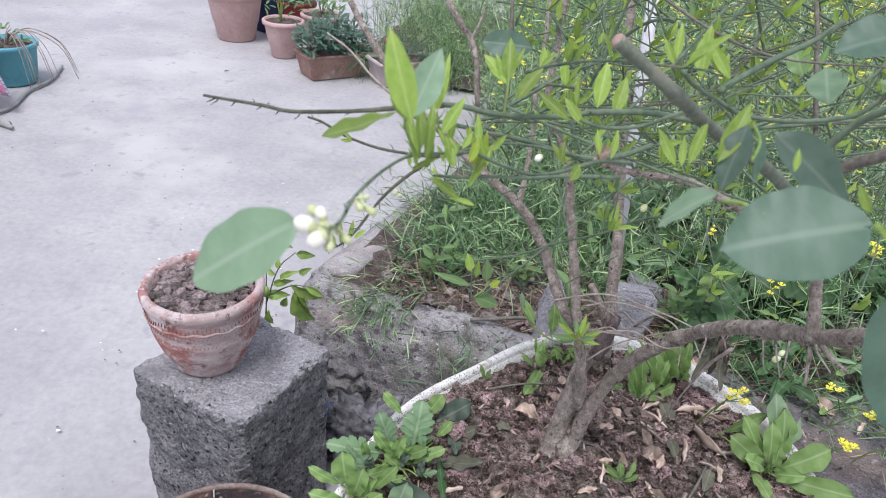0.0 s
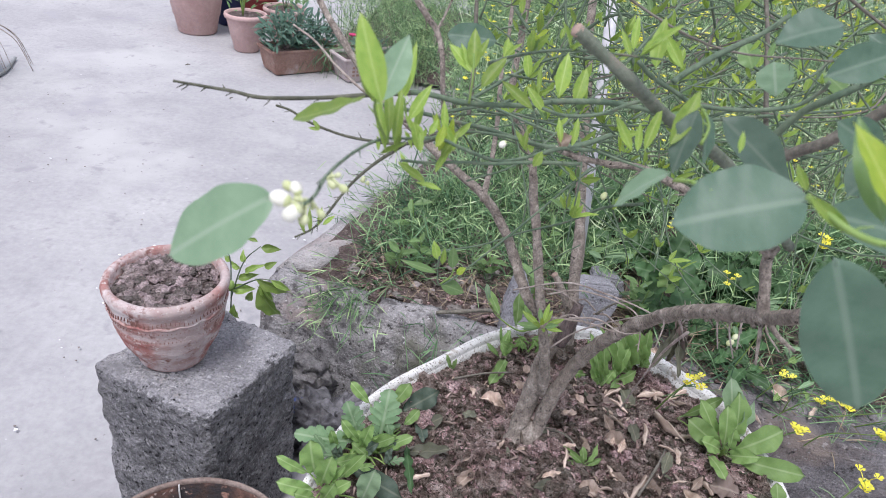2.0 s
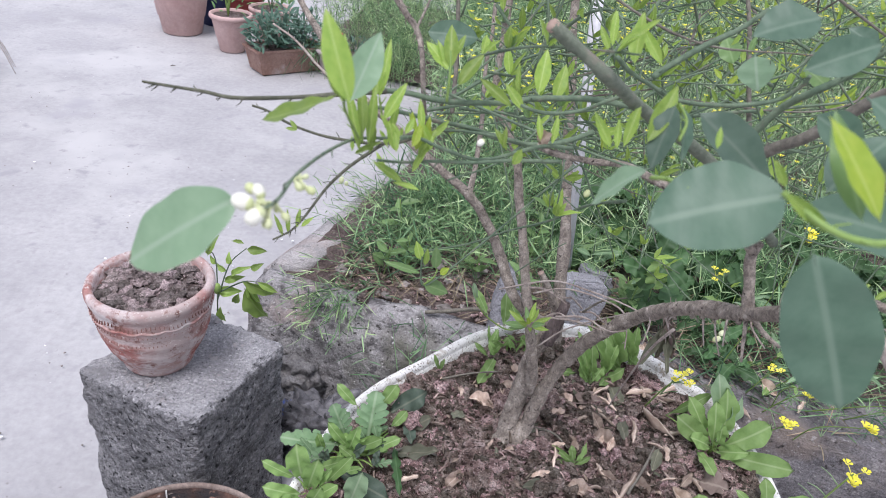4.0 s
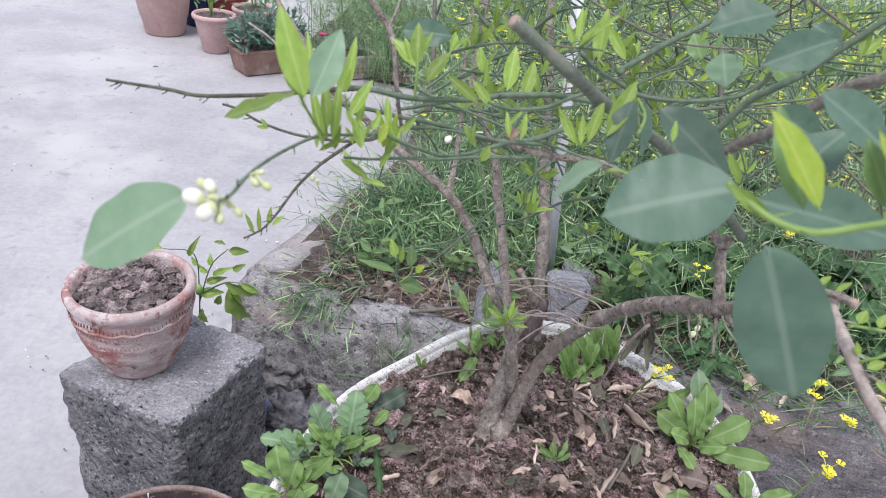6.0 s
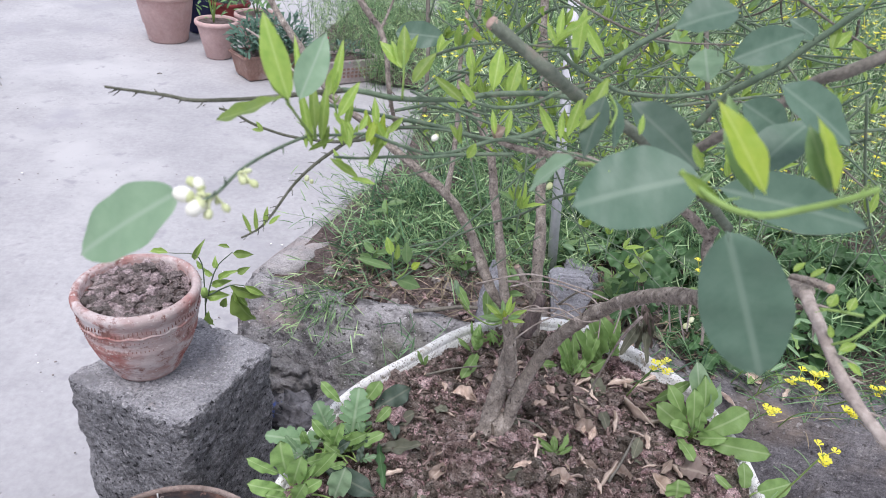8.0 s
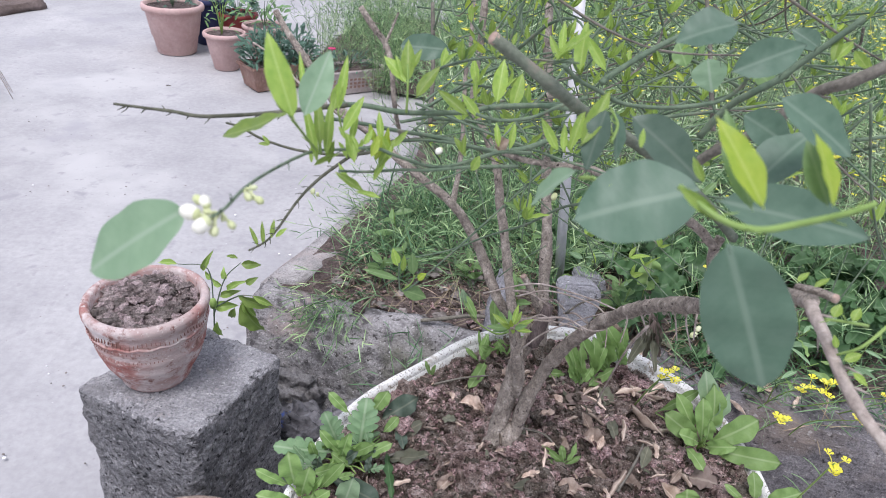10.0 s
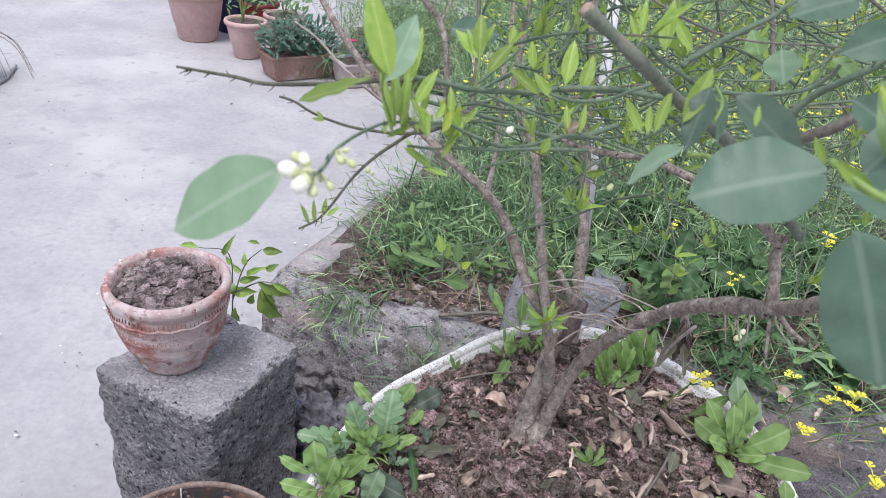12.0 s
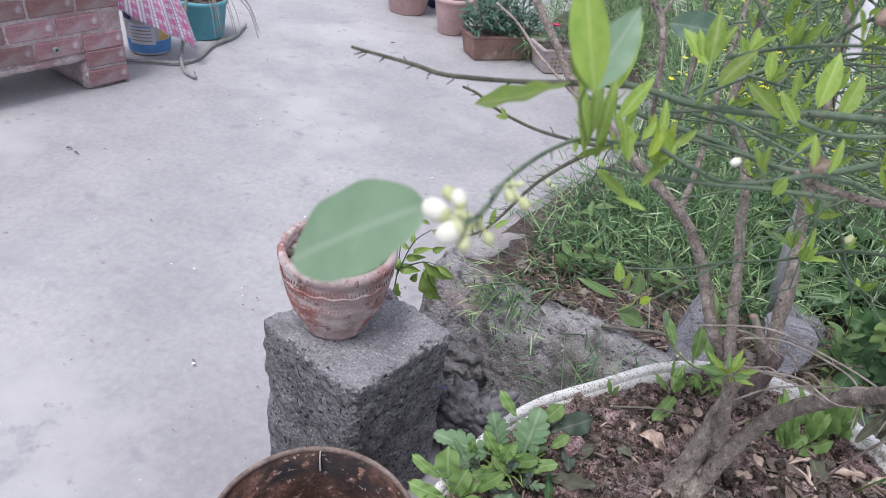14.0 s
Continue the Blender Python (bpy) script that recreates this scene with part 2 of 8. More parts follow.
post_paint = surface("post_paint", [(0.35, (0.62, 0.61, 0.625)), (0.7, (0.74, 0.73, 0.745))], 6, 60, 0.12, 0.7, 0.3, 90, 0.002, [(11, 0.60, 0.72, (0.48, 0.45, 0.45))])
brick_red = surface("brick_red", [(0.3, (0.255, 0.135, 0.138)), (0.7, (0.36, 0.215, 0.215))], 14, 90, 0.3, 0.95, 0.7, 90, 0.006, [(9, 0.46, 0.60, (0.35, 0.265, 0.272)), (6, 0.52, 0.64, (0.33, 0.255, 0.262)), (19, 0.60, 0.70, (0.46, 0.40, 0.405))], vary=0.25)
mortar = surface("mortar", [(0.3, (0.36, 0.285, 0.285)), (0.7, (0.58, 0.51, 0.51))], 9, 80, 0.35, 0.95, 0.8, 80, 0.008, [(7, 0.50, 0.64, (0.37, 0.25, 0.25)), (14, 0.62, 0.70, (0.66, 0.62, 0.60))], coarse_bump=2.0)
blue_plastic = surface("blue_plastic", [(0.35, (0.105, 0.33, 0.39)), (0.7, (0.145, 0.41, 0.475))], 4, 40, 0.08, 0.5, 0.1, 50, 0.003, [(6, 0.60, 0.72, (0.09, 0.26, 0.31))])
bucket_white = surface("bucket_white", [(0.35, (0.60, 0.60, 0.60)), (0.7, (0.72, 0.72, 0.72))], 6, 50, 0.08, 0.45, 0.1, 50, 0.002)
label_blue = surface("label_blue", [(0.4, (0.10, 0.27, 0.55)), (0.7, (0.15, 0.35, 0.66))], 8, 50, 0.08, 0.5, 0.0)
label_navy = surface("label_navy", [(0.4, (0.03, 0.03, 0.12)), (0.7, (0.05, 0.05, 0.17))], 8, 50, 0.08, 0.5, 0.0)
label_yellow = surface("label_yellow", [(0.4, (0.60, 0.43, 0.17)), (0.7, (0.68, 0.52, 0.24))], 8, 50, 0.08, 0.5, 0.0)
label_grey = surface("label_grey", [(0.4, (0.58, 0.61, 0.67)), (0.7, (0.68, 0.70, 0.75))], 8, 50, 0.08, 0.5, 0.0)
hose_grey = surface("hose_grey", [(0.4, (0.22, 0.23, 0.22)), (0.7, (0.34, 0.34, 0.33))], 12, 60, 0.15, 0.5, 0.1, 80, 0.002)


def plaid(name, a, b, c):
    """A checked weave of three colours, laid out by the cloth's own map."""
    m = bpy.data.materials.new(name)
    m.use_nodes = True
    nt = m.node_tree
    bsdf = nt.nodes["Principled BSDF"]
    uv = nt.nodes.new("ShaderNodeTexCoord").outputs["UV"]
    bands = []
    for axis, scale, phase in (("X", 1.9, 0.0), ("Y", 2.3, 0.8), ("X", 6.0, 1.2), ("Y", 7.5, 2.1)):
        w = nt.nodes.new("ShaderNodeTexWave")
        w.bands_direction = axis
        w.inputs["Scale"].default_value, w.inputs["Distortion"].default_value, w.inputs["Phase Offset"].default_value = scale, 0.6, phase
        nt.links.new(uv, w.inputs["Vector"])
        bands.append(w.outputs[1])
    col = mix(nt, ramp(nt, bands[0], [(0.45, (0, 0, 0)), (0.55, (1, 1, 1))]), a, b)
    col = mix(nt, ramp(nt, bands[1], [(0.50, (0, 0, 0)), (0.60, (0.7, 0.7, 0.7))]), col, a)
    col = mix(nt, ramp(nt, bands[2], [(0.72, (0, 0, 0)), (0.80, (0.8, 0.8, 0.8))]), col, c)
    col = mix(nt, ramp(nt, bands[3], [(0.76, (0, 0, 0)), (0.84, (0.6, 0.6, 0.6))]), col, c)
    col = mix(nt, 1.0, col, ramp(nt, grain(nt, uv, 60), [(0.3, (0.8, 0.8, 0.8)), (0.7, (1.1, 1.1, 1.1))]), "MULTIPLY")
    nt.links.new(col, bsdf.inputs["Base Color"])
    bsdf.inputs["Roughness"].default_value = 0.95
    return m


cloth_pink = plaid("cloth_pink", (0.84, 0.78, 0.82), (0.74, 0.20, 0.38), (0.32, 0.27, 0.42))
navy_plastic = surface("navy_plastic", [(0.4, (0.03, 0.035, 0.09)), (0.7, (0.05, 0.06, 0.14))], 6, 50, 0.1, 0.5, 0.1, 60, 0.002)
bag_film = surface("bag_film", [(0.4, (0.085, 0.083, 0.090)), (0.6, (0.185, 0.180, 0.190))], 14, 60, 0.4, 0.45, 0.6, 90, 0.008, [(9, 0.57, 0.61, (0.045, 0.085, 0.30)), (22, 0.56, 0.64, (0.035, 0.035, 0.038)), (16, 0.72, 0.75, (0.36, 0.36, 0.38))], spec=0.35)
bark = surface("bark", [(0.3, (0.160, 0.135, 0.114)), (0.55, (0.338, 0.292, 0.248)), (0.75, (0.535, 0.475, 0.41))], 90, 420, 0.5, 0.92, 0.9, 300, 0.005, [(38, 0.60, 0.70, (0.34, 0.30, 0.26)), (150, 0.61, 0.69, (0.070, 0.056, 0.050))], stretch=(1, 1, 0.8), coarse_bump=2.0)
old_bark = surface("old_bark", [(0.3, (0.085, 0.066, 0.062)), (0.7, (0.215, 0.172, 0.160))], 90, 420, 0.5, 0.92, 0.9, 300, 0.005, [(150, 0.61, 0.69, (0.045, 0.036, 0.034))], stretch=(1, 1, 0.3), coarse_bump=1.2)
dark_bark = surface("dark_bark", [(0.3, (0.105, 0.097, 0.081)), (0.7, (0.215, 0.197, 0.163))], 60, 240, 0.3, 0.85, 0.6, 260, 0.002)
green_bark = surface("green_bark", [(0.3, (0.080, 0.122, 0.080)), (0.7, (0.165, 0.212, 0.14))], 50, 240, 0.25, 0.7, 0.5, 260, 0.002, [(40, 0.60, 0.7, (0.20, 0.185, 0.14))])
cut_bark = surface("cut_bark", [(0.3, (0.098, 0.118, 0.086)), (0.7, (0.185, 0.205, 0.155))], 50, 240, 0.3, 0.75, 0.5, 260, 0.002, [(40, 0.58, 0.7, (0.21, 0.185, 0.15))])
lime = surface("lime_shoot", [(0.3, (0.17, 0.27, 0.07)), (0.7, (0.25, 0.35, 0.11))], 40, 160, 0.1, 0.5, 0.2, 200, 0.001)
twig_skin = surface("twig_skin", [(0.3, (0.060, 0.064, 0.045)), (0.7, (0.135, 0.135, 0.10))], 60, 240, 0.3, 0.8, 0.5, 260, 0.002)
dead = surface("dead_wood", [(0.3, (0.22, 0.175, 0.15)), (0.7, (0.42, 0.37, 0.33))], 50, 200, 0.3, 0.9, 0.5, 200, 0.002)
cut_wood = surface("cut_wood", [(0.3, (0.28, 0.19, 0.155)), (0.7, (0.42, 0.325, 0.265))], 90, 300, 0.2, 0.9, 0.4, 300, 0.001)
leaf_old = leaf_surface("leaf_old", (0.068, 0.125, 0.082), (0.112, 0.178, 0.124), (0.155, 0.22, 0.16), 0.46, 0.16, 0.1)
leaf_dark = leaf_surface("leaf_dark", (0.058, 0.100, 0.068), (0.090, 0.135, 0.098), (0.125, 0.165, 0.125), 0.40, 0.12, 0.12)
# Paler base that also carries the sky's sheen on the blossom leaf.
leaf_pale = leaf_surface("leaf_pale", (0.205, 0.325, 0.195), (0.265, 0.385, 0.245), (0.33, 0.43, 0.31), 0.40, 0.30, 0.05)
leaf_mid = leaf_surface("leaf_mid", (0.135, 0.235, 0.085), (0.205, 0.315, 0.125), (0.25, 0.36, 0.16), 0.42, 0.35, 0.2)
chili_green = leaf_surface("chili_green", (0.19, 0.305, 0.065), (0.29, 0.405, 0.105), (0.34, 0.45, 0.16), 0.4, 0.35, 0.3)
leaf_new = leaf_surface("leaf_new", (0.205, 0.345, 0.062), (0.355, 0.475, 0.105), (0.40, 0.51, 0.16), 0.42, 0.45, 0.28)
leaf_yellow = leaf_surface("leaf_yellow", (0.27, 0.405, 0.045), (0.42, 0.51, 0.08), (0.46, 0.54, 0.14), 0.42, 0.5, 0.12)
leaf_olive = leaf_surface("leaf_olive", (0.12, 0.195, 0.035), (0.19, 0.265, 0.055), (0.25, 0.32, 0.10), 0.4, 0.3, 0.1)
weed_light = leaf_surface("weed_light", (0.19, 0.32, 0.095), (0.30, 0.44, 0.155), (0.40, 0.52, 0.25), 0.5, 0.4, 0.2)
weed_grey = leaf_surface("weed_grey", (0.20, 0.31, 0.17), (0.31, 0.42, 0.25), (0.40, 0.49, 0.33), 0.55, 0.35, 0.1)
weed_blue = leaf_surface("weed_blue", (0.165, 0.285, 0.145), (0.27, 0.39, 0.22), (0.36, 0.46, 0.30), 0.55, 0.35, 0.2)
weed_dark = leaf_surface("weed_dark", (0.045, 0.102, 0.040), (0.088, 0.172, 0.066), (0.125, 0.205, 0.100), 0.5, 0.3, 0.3)
dry_leaf_mat = leaf_surface("dry_leaf", (0.26, 0.18, 0.135), (0.56, 0.45, 0.37), (0.62, 0.52, 0.43), 0.75, 0.15, 0.45)
dry_brown_mat = leaf_surface("dry_brown", (0.155, 0.115, 0.10), (0.23, 0.18, 0.155), (0.30, 0.25, 0.21), 0.75, 0.1, 0.2)
chip_wood = surface("chip_wood", [(0.3, (0.10, 0.066, 0.054)), (0.7, (0.42, 0.33, 0.28))], 30, 200, 0.3, 0.9, 0.4, 200, 0.002, vary=0.6, island=True)
dull_leaf_mat = leaf_surface("dull_leaf", (0.10, 0.105, 0.07), (0.165, 0.165, 0.12), (0.22, 0.21, 0.15), 0.6, 0.15, 0.3)
dull_green = leaf_surface("dull_green", (0.055, 0.085, 0.06), (0.10, 0.135, 0.10), (0.17, 0.19, 0.14), 0.6, 0.1, 0.2)
bud_white = surface("bud_white", [(0.4, (0.70, 0.69, 0.58)), (0.7, (0.80, 0.79, 0.70))], 60, 200, 0.05, 0.5, 0.0)
bud_green = surface("bud_green", [(0.4, (0.46, 0.50, 0.25)), (0.7, (0.62, 0.64, 0.43))], 60, 200, 0.05, 0.6, 0.0)
petal_yellow = surface("petal_yellow", [(0.4, (0.80, 0.74, 0.06)), (0.7, (0.86, 0.82, 0.18))], 60, 200, 0.08, 0.6, 0.0, thin=0.3)
petal_pink = surface("petal_pink", [(0.4, (0.55, 0.06, 0.16)), (0.7, (0.65, 0.10, 0.24))], 60, 200, 0.08, 0.6, 0.0)
pod_green = surface("pod_green", [(0.3, (0.105, 0.220, 0.095)), (0.7, (0.365, 0.50, 0.26))], 7, 60, 0.1, 0.5, 0.0, vary=0.6, island=True, thin=0.2)
grass_green = surface("grass_green", [(0.3, (0.078, 0.180, 0.088)), (0.7, (0.245, 0.390, 0.200))], 5, 60, 0.1, 0.5, 0.0, vary=0.65, island=True, thin=0.18)
straw = surface("straw", [(0.3, (0.20, 0.15, 0.10)), (0.7, (0.42, 0.35, 0.25))], 20, 80, 0.2, 0.85, 0.0, vary=0.3, island=True)
# Pale seed stems, brightened further to stand in for lit pods behind the crown.
pale_stem = surface("pale_stem", [(0.3, (0.28, 0.40, 0.23)), (0.7, (0.56, 0.66, 0.44))], 9, 60, 0.1, 0.6, 0.0, vary=0.45, island=True, thin=0.15)
chip_white = surface("chip_white", [(0.4, (0.7, 0.7, 0.7)), (0.7, (0.78, 0.78, 0.78))], 30, 80, 0.1, 0.8, 0.0)
pebble_mat = surface("pebble", [(0.3, (0.14, 0.12, 0.11)), (0.7, (0.30, 0.27, 0.25))], 40, 200, 0.3, 0.9, 0.5, 200, 0.002, vary=0.3, island=True)
far_earth = surface("far_earth", [(0.3, (0.10, 0.075, 0.065)), (0.7, (0.20, 0.16, 0.15))], 3, 40, 0.3, 0.95, 0.6, 30, 0.02)


# ---- mesh helpers ----
def finish(bm, name, material, smooth=True):
    me = bpy.data.meshes.new(name)
    bm.to_mesh(me)
    bm.free()
    me.materials.append(material)
    if smooth:
        me.shade_smooth()
    return me


def thing(name, base, label, category, group="", kind=""):
    ob = new(name)
    ob.location = base
    ob.empty_display_size = 0.05
    return tagged(ob, label, category, group, kind)


def under(ob, parent):
    """Parents ob, whose mesh stands in world places, without moving it."""
    ob.parent = parent
    if parent.parent is None:
        ob.matrix_parent_inverse = Matrix.Translation(-parent.location)
    return ob


def part(name, bm, material, parent, label="", smooth=True):
    me = bm if isinstance(bm, bpy.types.Mesh) else finish(bm, name, material, smooth)
    ob = under(new(name, me), parent)
    return tagged(ob, label) if label else ob


def lone(name, bm, material, label, category, group="", kind="", smooth=True):
    """A thing of one mesh, its origin at the middle of its underside."""
    vs = [v.co for v in bm.verts]
    base = Vector((sum(v.x for v in vs) / len(vs), sum(v.y for v in vs) / len(vs), min(v.z for v in vs)))
    bmesh.ops.translate(bm, verts=bm.verts, vec=-base)
    ob = new(name, finish(bm, name, material, smooth))
    ob.location = base
    return tagged(ob, label, category, group, kind)


def spline(pts, steps=6):
    pts = [Vector(p) for p in pts]
    full = [2 * pts[0] - pts[1]] + pts + [2 * pts[-1] - pts[-2]]
    out = []
    for i in range(1, len(full) - 2):
        a, b, c, d = full[i - 1:i + 3]
        for k in range(steps):
            t = k / steps
            out.append(0.5 * (2 * b + (c - a) * t + (2 * a - 5 * b + 4 * c - d) * t * t + (3 * b - a - 3 * c + d) * t ** 3))
    return out + [pts[-1]]


def tube(bm, pts, r0, r1, sides=8, lumps=0.0, steps=5, round_end=True, seed=0.0):
    """A tapered, slightly knotty tube along a curve."""
    line = spline(pts, steps) if len(pts) > 2 else [Vector(p) for p in pts]
    n = len(line)
    rings, side = [], None
    for i, p in enumerate(line):
        way = (line[min(i + 1, n - 1)] - line[max(i - 1, 0)]).normalized()
        if side is None:
            side = way.orthogonal().normalized()
        side = (side - way * side.dot(way)).normalized()
        other = way.cross(side)
        r = r0 + (r1 - r0) * i / (n - 1)
        ring = []
        for k in range(sides):
            a = 2 * math.pi * k / sides
            d = side * math.cos(a) + other * math.sin(a)
            s = 1 + lumps * noise.noise(p * 60 + d * 1.3 + Vector((seed, 0, 0))) + lumps * 0.8 * noise.noise(p * 22 + Vector((0, seed, 3)))
            ring.append(bm.verts.new(p + d * r * s))
        rings.append(ring)
    for a, b in zip(rings, rings[1:]):
        for k in range(sides):
            bm.faces.new((a[k], a[(k + 1) % sides], b[(k + 1) % sides], b[k]))
    bm.faces.new(rings[-1])
    bm.faces.new(reversed(rings[0]))
    return bm


def lathe(bm, profile, n=48, centre=(0, 0, 0), wobble=0.0, seed=0.0, sx=1.0, sy=1.0, turn=0.0):
    """A turned shape. profile: (radius, height) from one end to the other; a radius of 0 closes it."""
    cx, cy, cz = centre
    ct, st = math.cos(turn), math.sin(turn)
    rows = []
    for r, z in profile:
        if r < 1e-6:
            rows.append([bm.verts.new((cx, cy, cz + z))])
            continue
        row = []
        for k in range(n):
            a = 2 * math.pi * k / n
            q = Vector((math.cos(a), math.sin(a), z * 4 + seed))
            s = r * (1 + wobble * noise.noise(q * 1.7))
            x, y = s * math.cos(a) * sx, s * math.sin(a) * sy
            row.append(bm.verts.new((cx + x * ct - y * st, cy + x * st + y * ct, cz + z + wobble * r * 0.4 * noise.noise(q * 1.3 + Vector((5, 1, 2))))))
        rows.append(row)
    for a, b in zip(rows, rows[1:]):
        for k in range(n):
            k2 = (k + 1) % n
            if len(a) == 1:
                bm.faces.new((a[0], b[k2], b[k]))
            elif len(b) == 1:
                bm.faces.new((a[k], a[k2], b[0]))
            else:
                bm.faces.new((a[k], a[k2], b[k2], b[k]))
    return bm


def box(bm, lo, hi, m=None):
    made = bmesh.ops.create_cube(bm, size=1)["verts"]
    size = Vector(hi) - Vector(lo)
    bmesh.ops.scale(bm, vec=size, verts=made)
    bmesh.ops.translate(bm, vec=(Vector(hi) + Vector(lo)) / 2, verts=made)
    if m:
        bmesh.ops.transform(bm, matrix=m, verts=made)
    return made


def rough_box(lo, hi, m, cut=0.02, bevel=0.012, amount=0.005, freq=14.0, cuts=10):
    """A worn block: bevelled, cut fine and pushed about by noise."""
    bm = bmesh.new()
    box(bm, lo, hi)
    bmesh.ops.bevel(bm, geom=list(bm.edges), offset=bevel, segments=2, affect="EDGES")
    long_edges = [e for e in bm.edges if e.calc_length() > cut * 2]
    for _ in range(6):
        long_edges = [e for e in bm.edges if e.calc_length() > cut * 1.8]
        if not long_edges or len(bm.faces) > 16000:
            break
        bmesh.ops.subdivide_edges(bm, edges=long_edges, cuts=1, use_grid_fill=True)
    bm.normal_update()
    for v in bm.verts:
        p = v.co
        s = noise.noise(p * freq) + 0.55 * noise.noise(p * freq * 2.7) + 0.35 * noise.noise(p * freq * 6.5)
        v.co = p + v.normal * s * amount
    bmesh.ops.transform(bm, matrix=m, verts=bm.verts)
    return bm


def worn_block(lo, hi, m, cuts, r, amount, freq):
    """A block with rounded, chipped edges and an uneven skin."""
    bm = bmesh.new()
    box(bm, (-1, -1, -1), (1, 1, 1))
    bmesh.ops.subdivide_edges(bm, edges=list(bm.edges), cuts=cuts, use_grid_fill=True)
    half = (Vector(hi) - Vector(lo)) / 2
    mid = (Vector(hi) + Vector(lo)) / 2
    for v in bm.verts:
        p = Vector([v.co[i] * half[i] for i in range(3)])
        wear = r * (1 + 0.9 * noise.noise(p * 16) + 0.5 * noise.noise(p * 45))
        q = Vector([max(-(half[i] - wear), min(half[i] - wear, p[i])) for i in range(3)])
        d = p - q
        if d.length > wear:
            p = q + d.normalized() * wear
        v.co = mid + p
    bm.normal_update()
    for v in bm.verts:
        p = v.co.copy()
        v.co = p + v.normal * amount * (noise.noise(p * freq) + 0.55 * noise.noise(p * freq * 2.7) + 0.4 * noise.noise(p * freq * 6.5) + 0.3 * noise.noise(p * freq * 14))
    bmesh.ops.transform(bm, matrix=m, verts=bm.verts)
    return bm


def blade_mesh(name, material, width=0.45, widest=0.42, power=1.0, fold=0.12, curl=0.18, wave=0.0, lobes=0, lobe_depth=0.0, rows=12, cols=4, stalk=0.06, tip=None, crumple=0.0, seed=0, oval=0.0):
    """A leaf of length 1 along y, face up: a folded, curled blade with a short stalk. lobes cut its edge into teeth."""
    bm = bmesh.new()
    grid = []
    for i in range(rows + 1):
        t = i / rows
        if t < widest:
            w = math.sin(0.5 * math.pi * t / widest) ** (0.75 * power)
        else:
            w = math.cos(0.5 * math.pi * (t - widest) / (1 - widest)) ** (tip or 0.85 * power)
        if oval:
            w = max(4 * t ** 0.94 * (1 - t), 0.0) ** oval
        if lobes:
            w *= 1 - lobe_depth * (0.5 + 0.5 * math.cos(2 * math.pi * lobes * t))
        w = max(w * width / 2, 0.006)
        row = []
        for j in range(-cols // 2, cols // 2 + 1):
            u = j / (cols / 2)
            x = u * w
            z = abs(u) ** 1.4 * w * 2 * fold - curl * (t - 0.15) ** 2 + wave * math.sin(t * 17 + u * 2) * abs(u) * 0.06
            y = t + stalk - abs(u) * (0.03 if not lobes else -0.05)
            q = Vector((x * 5, y * 5, seed * 3.7))
            row.append(bm.verts.new((x + crumple * 0.05 * noise.noise(q), y * (1 / (1 + stalk)), z + crumple * 0.11 * noise.noise(q + Vector((7, 1, 0))))))
        grid.append(row)
    for a, b in zip(grid, grid[1:]):
        for k in range(len(a) - 1):
            bm.faces.new((a[k], a[k + 1], b[k + 1], b[k]))
    base = grid[0][len(grid[0]) // 2].co.copy()
    tube(bm, [(0, 0, base.z), (0, base.y * 0.5, base.z), (0, base.y + 0.12, base.z - 0.012)], 0.012, 0.006, 5, steps=2)
    return finish(bm, name, material)


def pinnate_mesh(name, material, pairs=4, seed=0, droop=0.2):
    """A leaf of length 1 along y, cut into rounded, toothed lobes on both sides of its rib."""
    bm = bmesh.new()
    lobes = [((0, 0.66), 0.0, 0.36, 0.26)]
    for k in range(pairs):
        y = 0.20 + 0.54 * k / pairs
        reach = (0.20, 0.27, 0.29, 0.25, 0.2)[min(k, 4)]
        for s in (-1, 1):
            lobes.append(((0, y + 0.03 * s), s * radians(58 - 5 * k), reach, 0.145))
    lobes.append(((0, 0.08), 0.0, 0.72, 0.085))
    for n, ((x0, y0), a, length, wide) in enumerate(lobes):
        d, e = Vector((math.sin(a), math.cos(a), 0)), Vector((math.cos(a), -math.sin(a), 0))
        rows, grid = 12, []
        for i in range(rows + 1):
            t = i / rows
            w = wide / 2 * (0.45 + 0.55 * math.sin(math.pi * min(1, t / 0.65) / 2)) * (max(0.0, 1 - ((t - 0.6) / 0.4) ** 2) ** 0.5 if t > 0.6 else 1)
            w *= 1 - 0.22 * (i % 3 == 1) if n < len(lobes) - 1 else 1
            row = []
            for u in (-1, -0.5, 0, 0.5, 1):
                p = Vector((x0, y0, 0)) + d * length * t + e * max(w, 0.004) * u
                z = -droop * (p.y - 0.2) ** 2 - 0.45 * p.x * p.x + 0.05 * abs(u) * wide + 0.0016 * n + 0.02 * noise.noise(Vector((p.x * 6, p.y * 6, seed)))
                row.append(bm.verts.new((p.x, p.y, z)))
            grid.append(row)
        for q, r in zip(grid, grid[1:]):
            for k in range(4):
                bm.faces.new((q[k], q[k + 1], r[k + 1], r[k]))
    tube(bm, [(0, 0, 0), (0, 0.12, 0.004), (0, 0.4, -0.01)], 0.014, 0.008, 5, steps=2)
    return finish(bm, name, material)


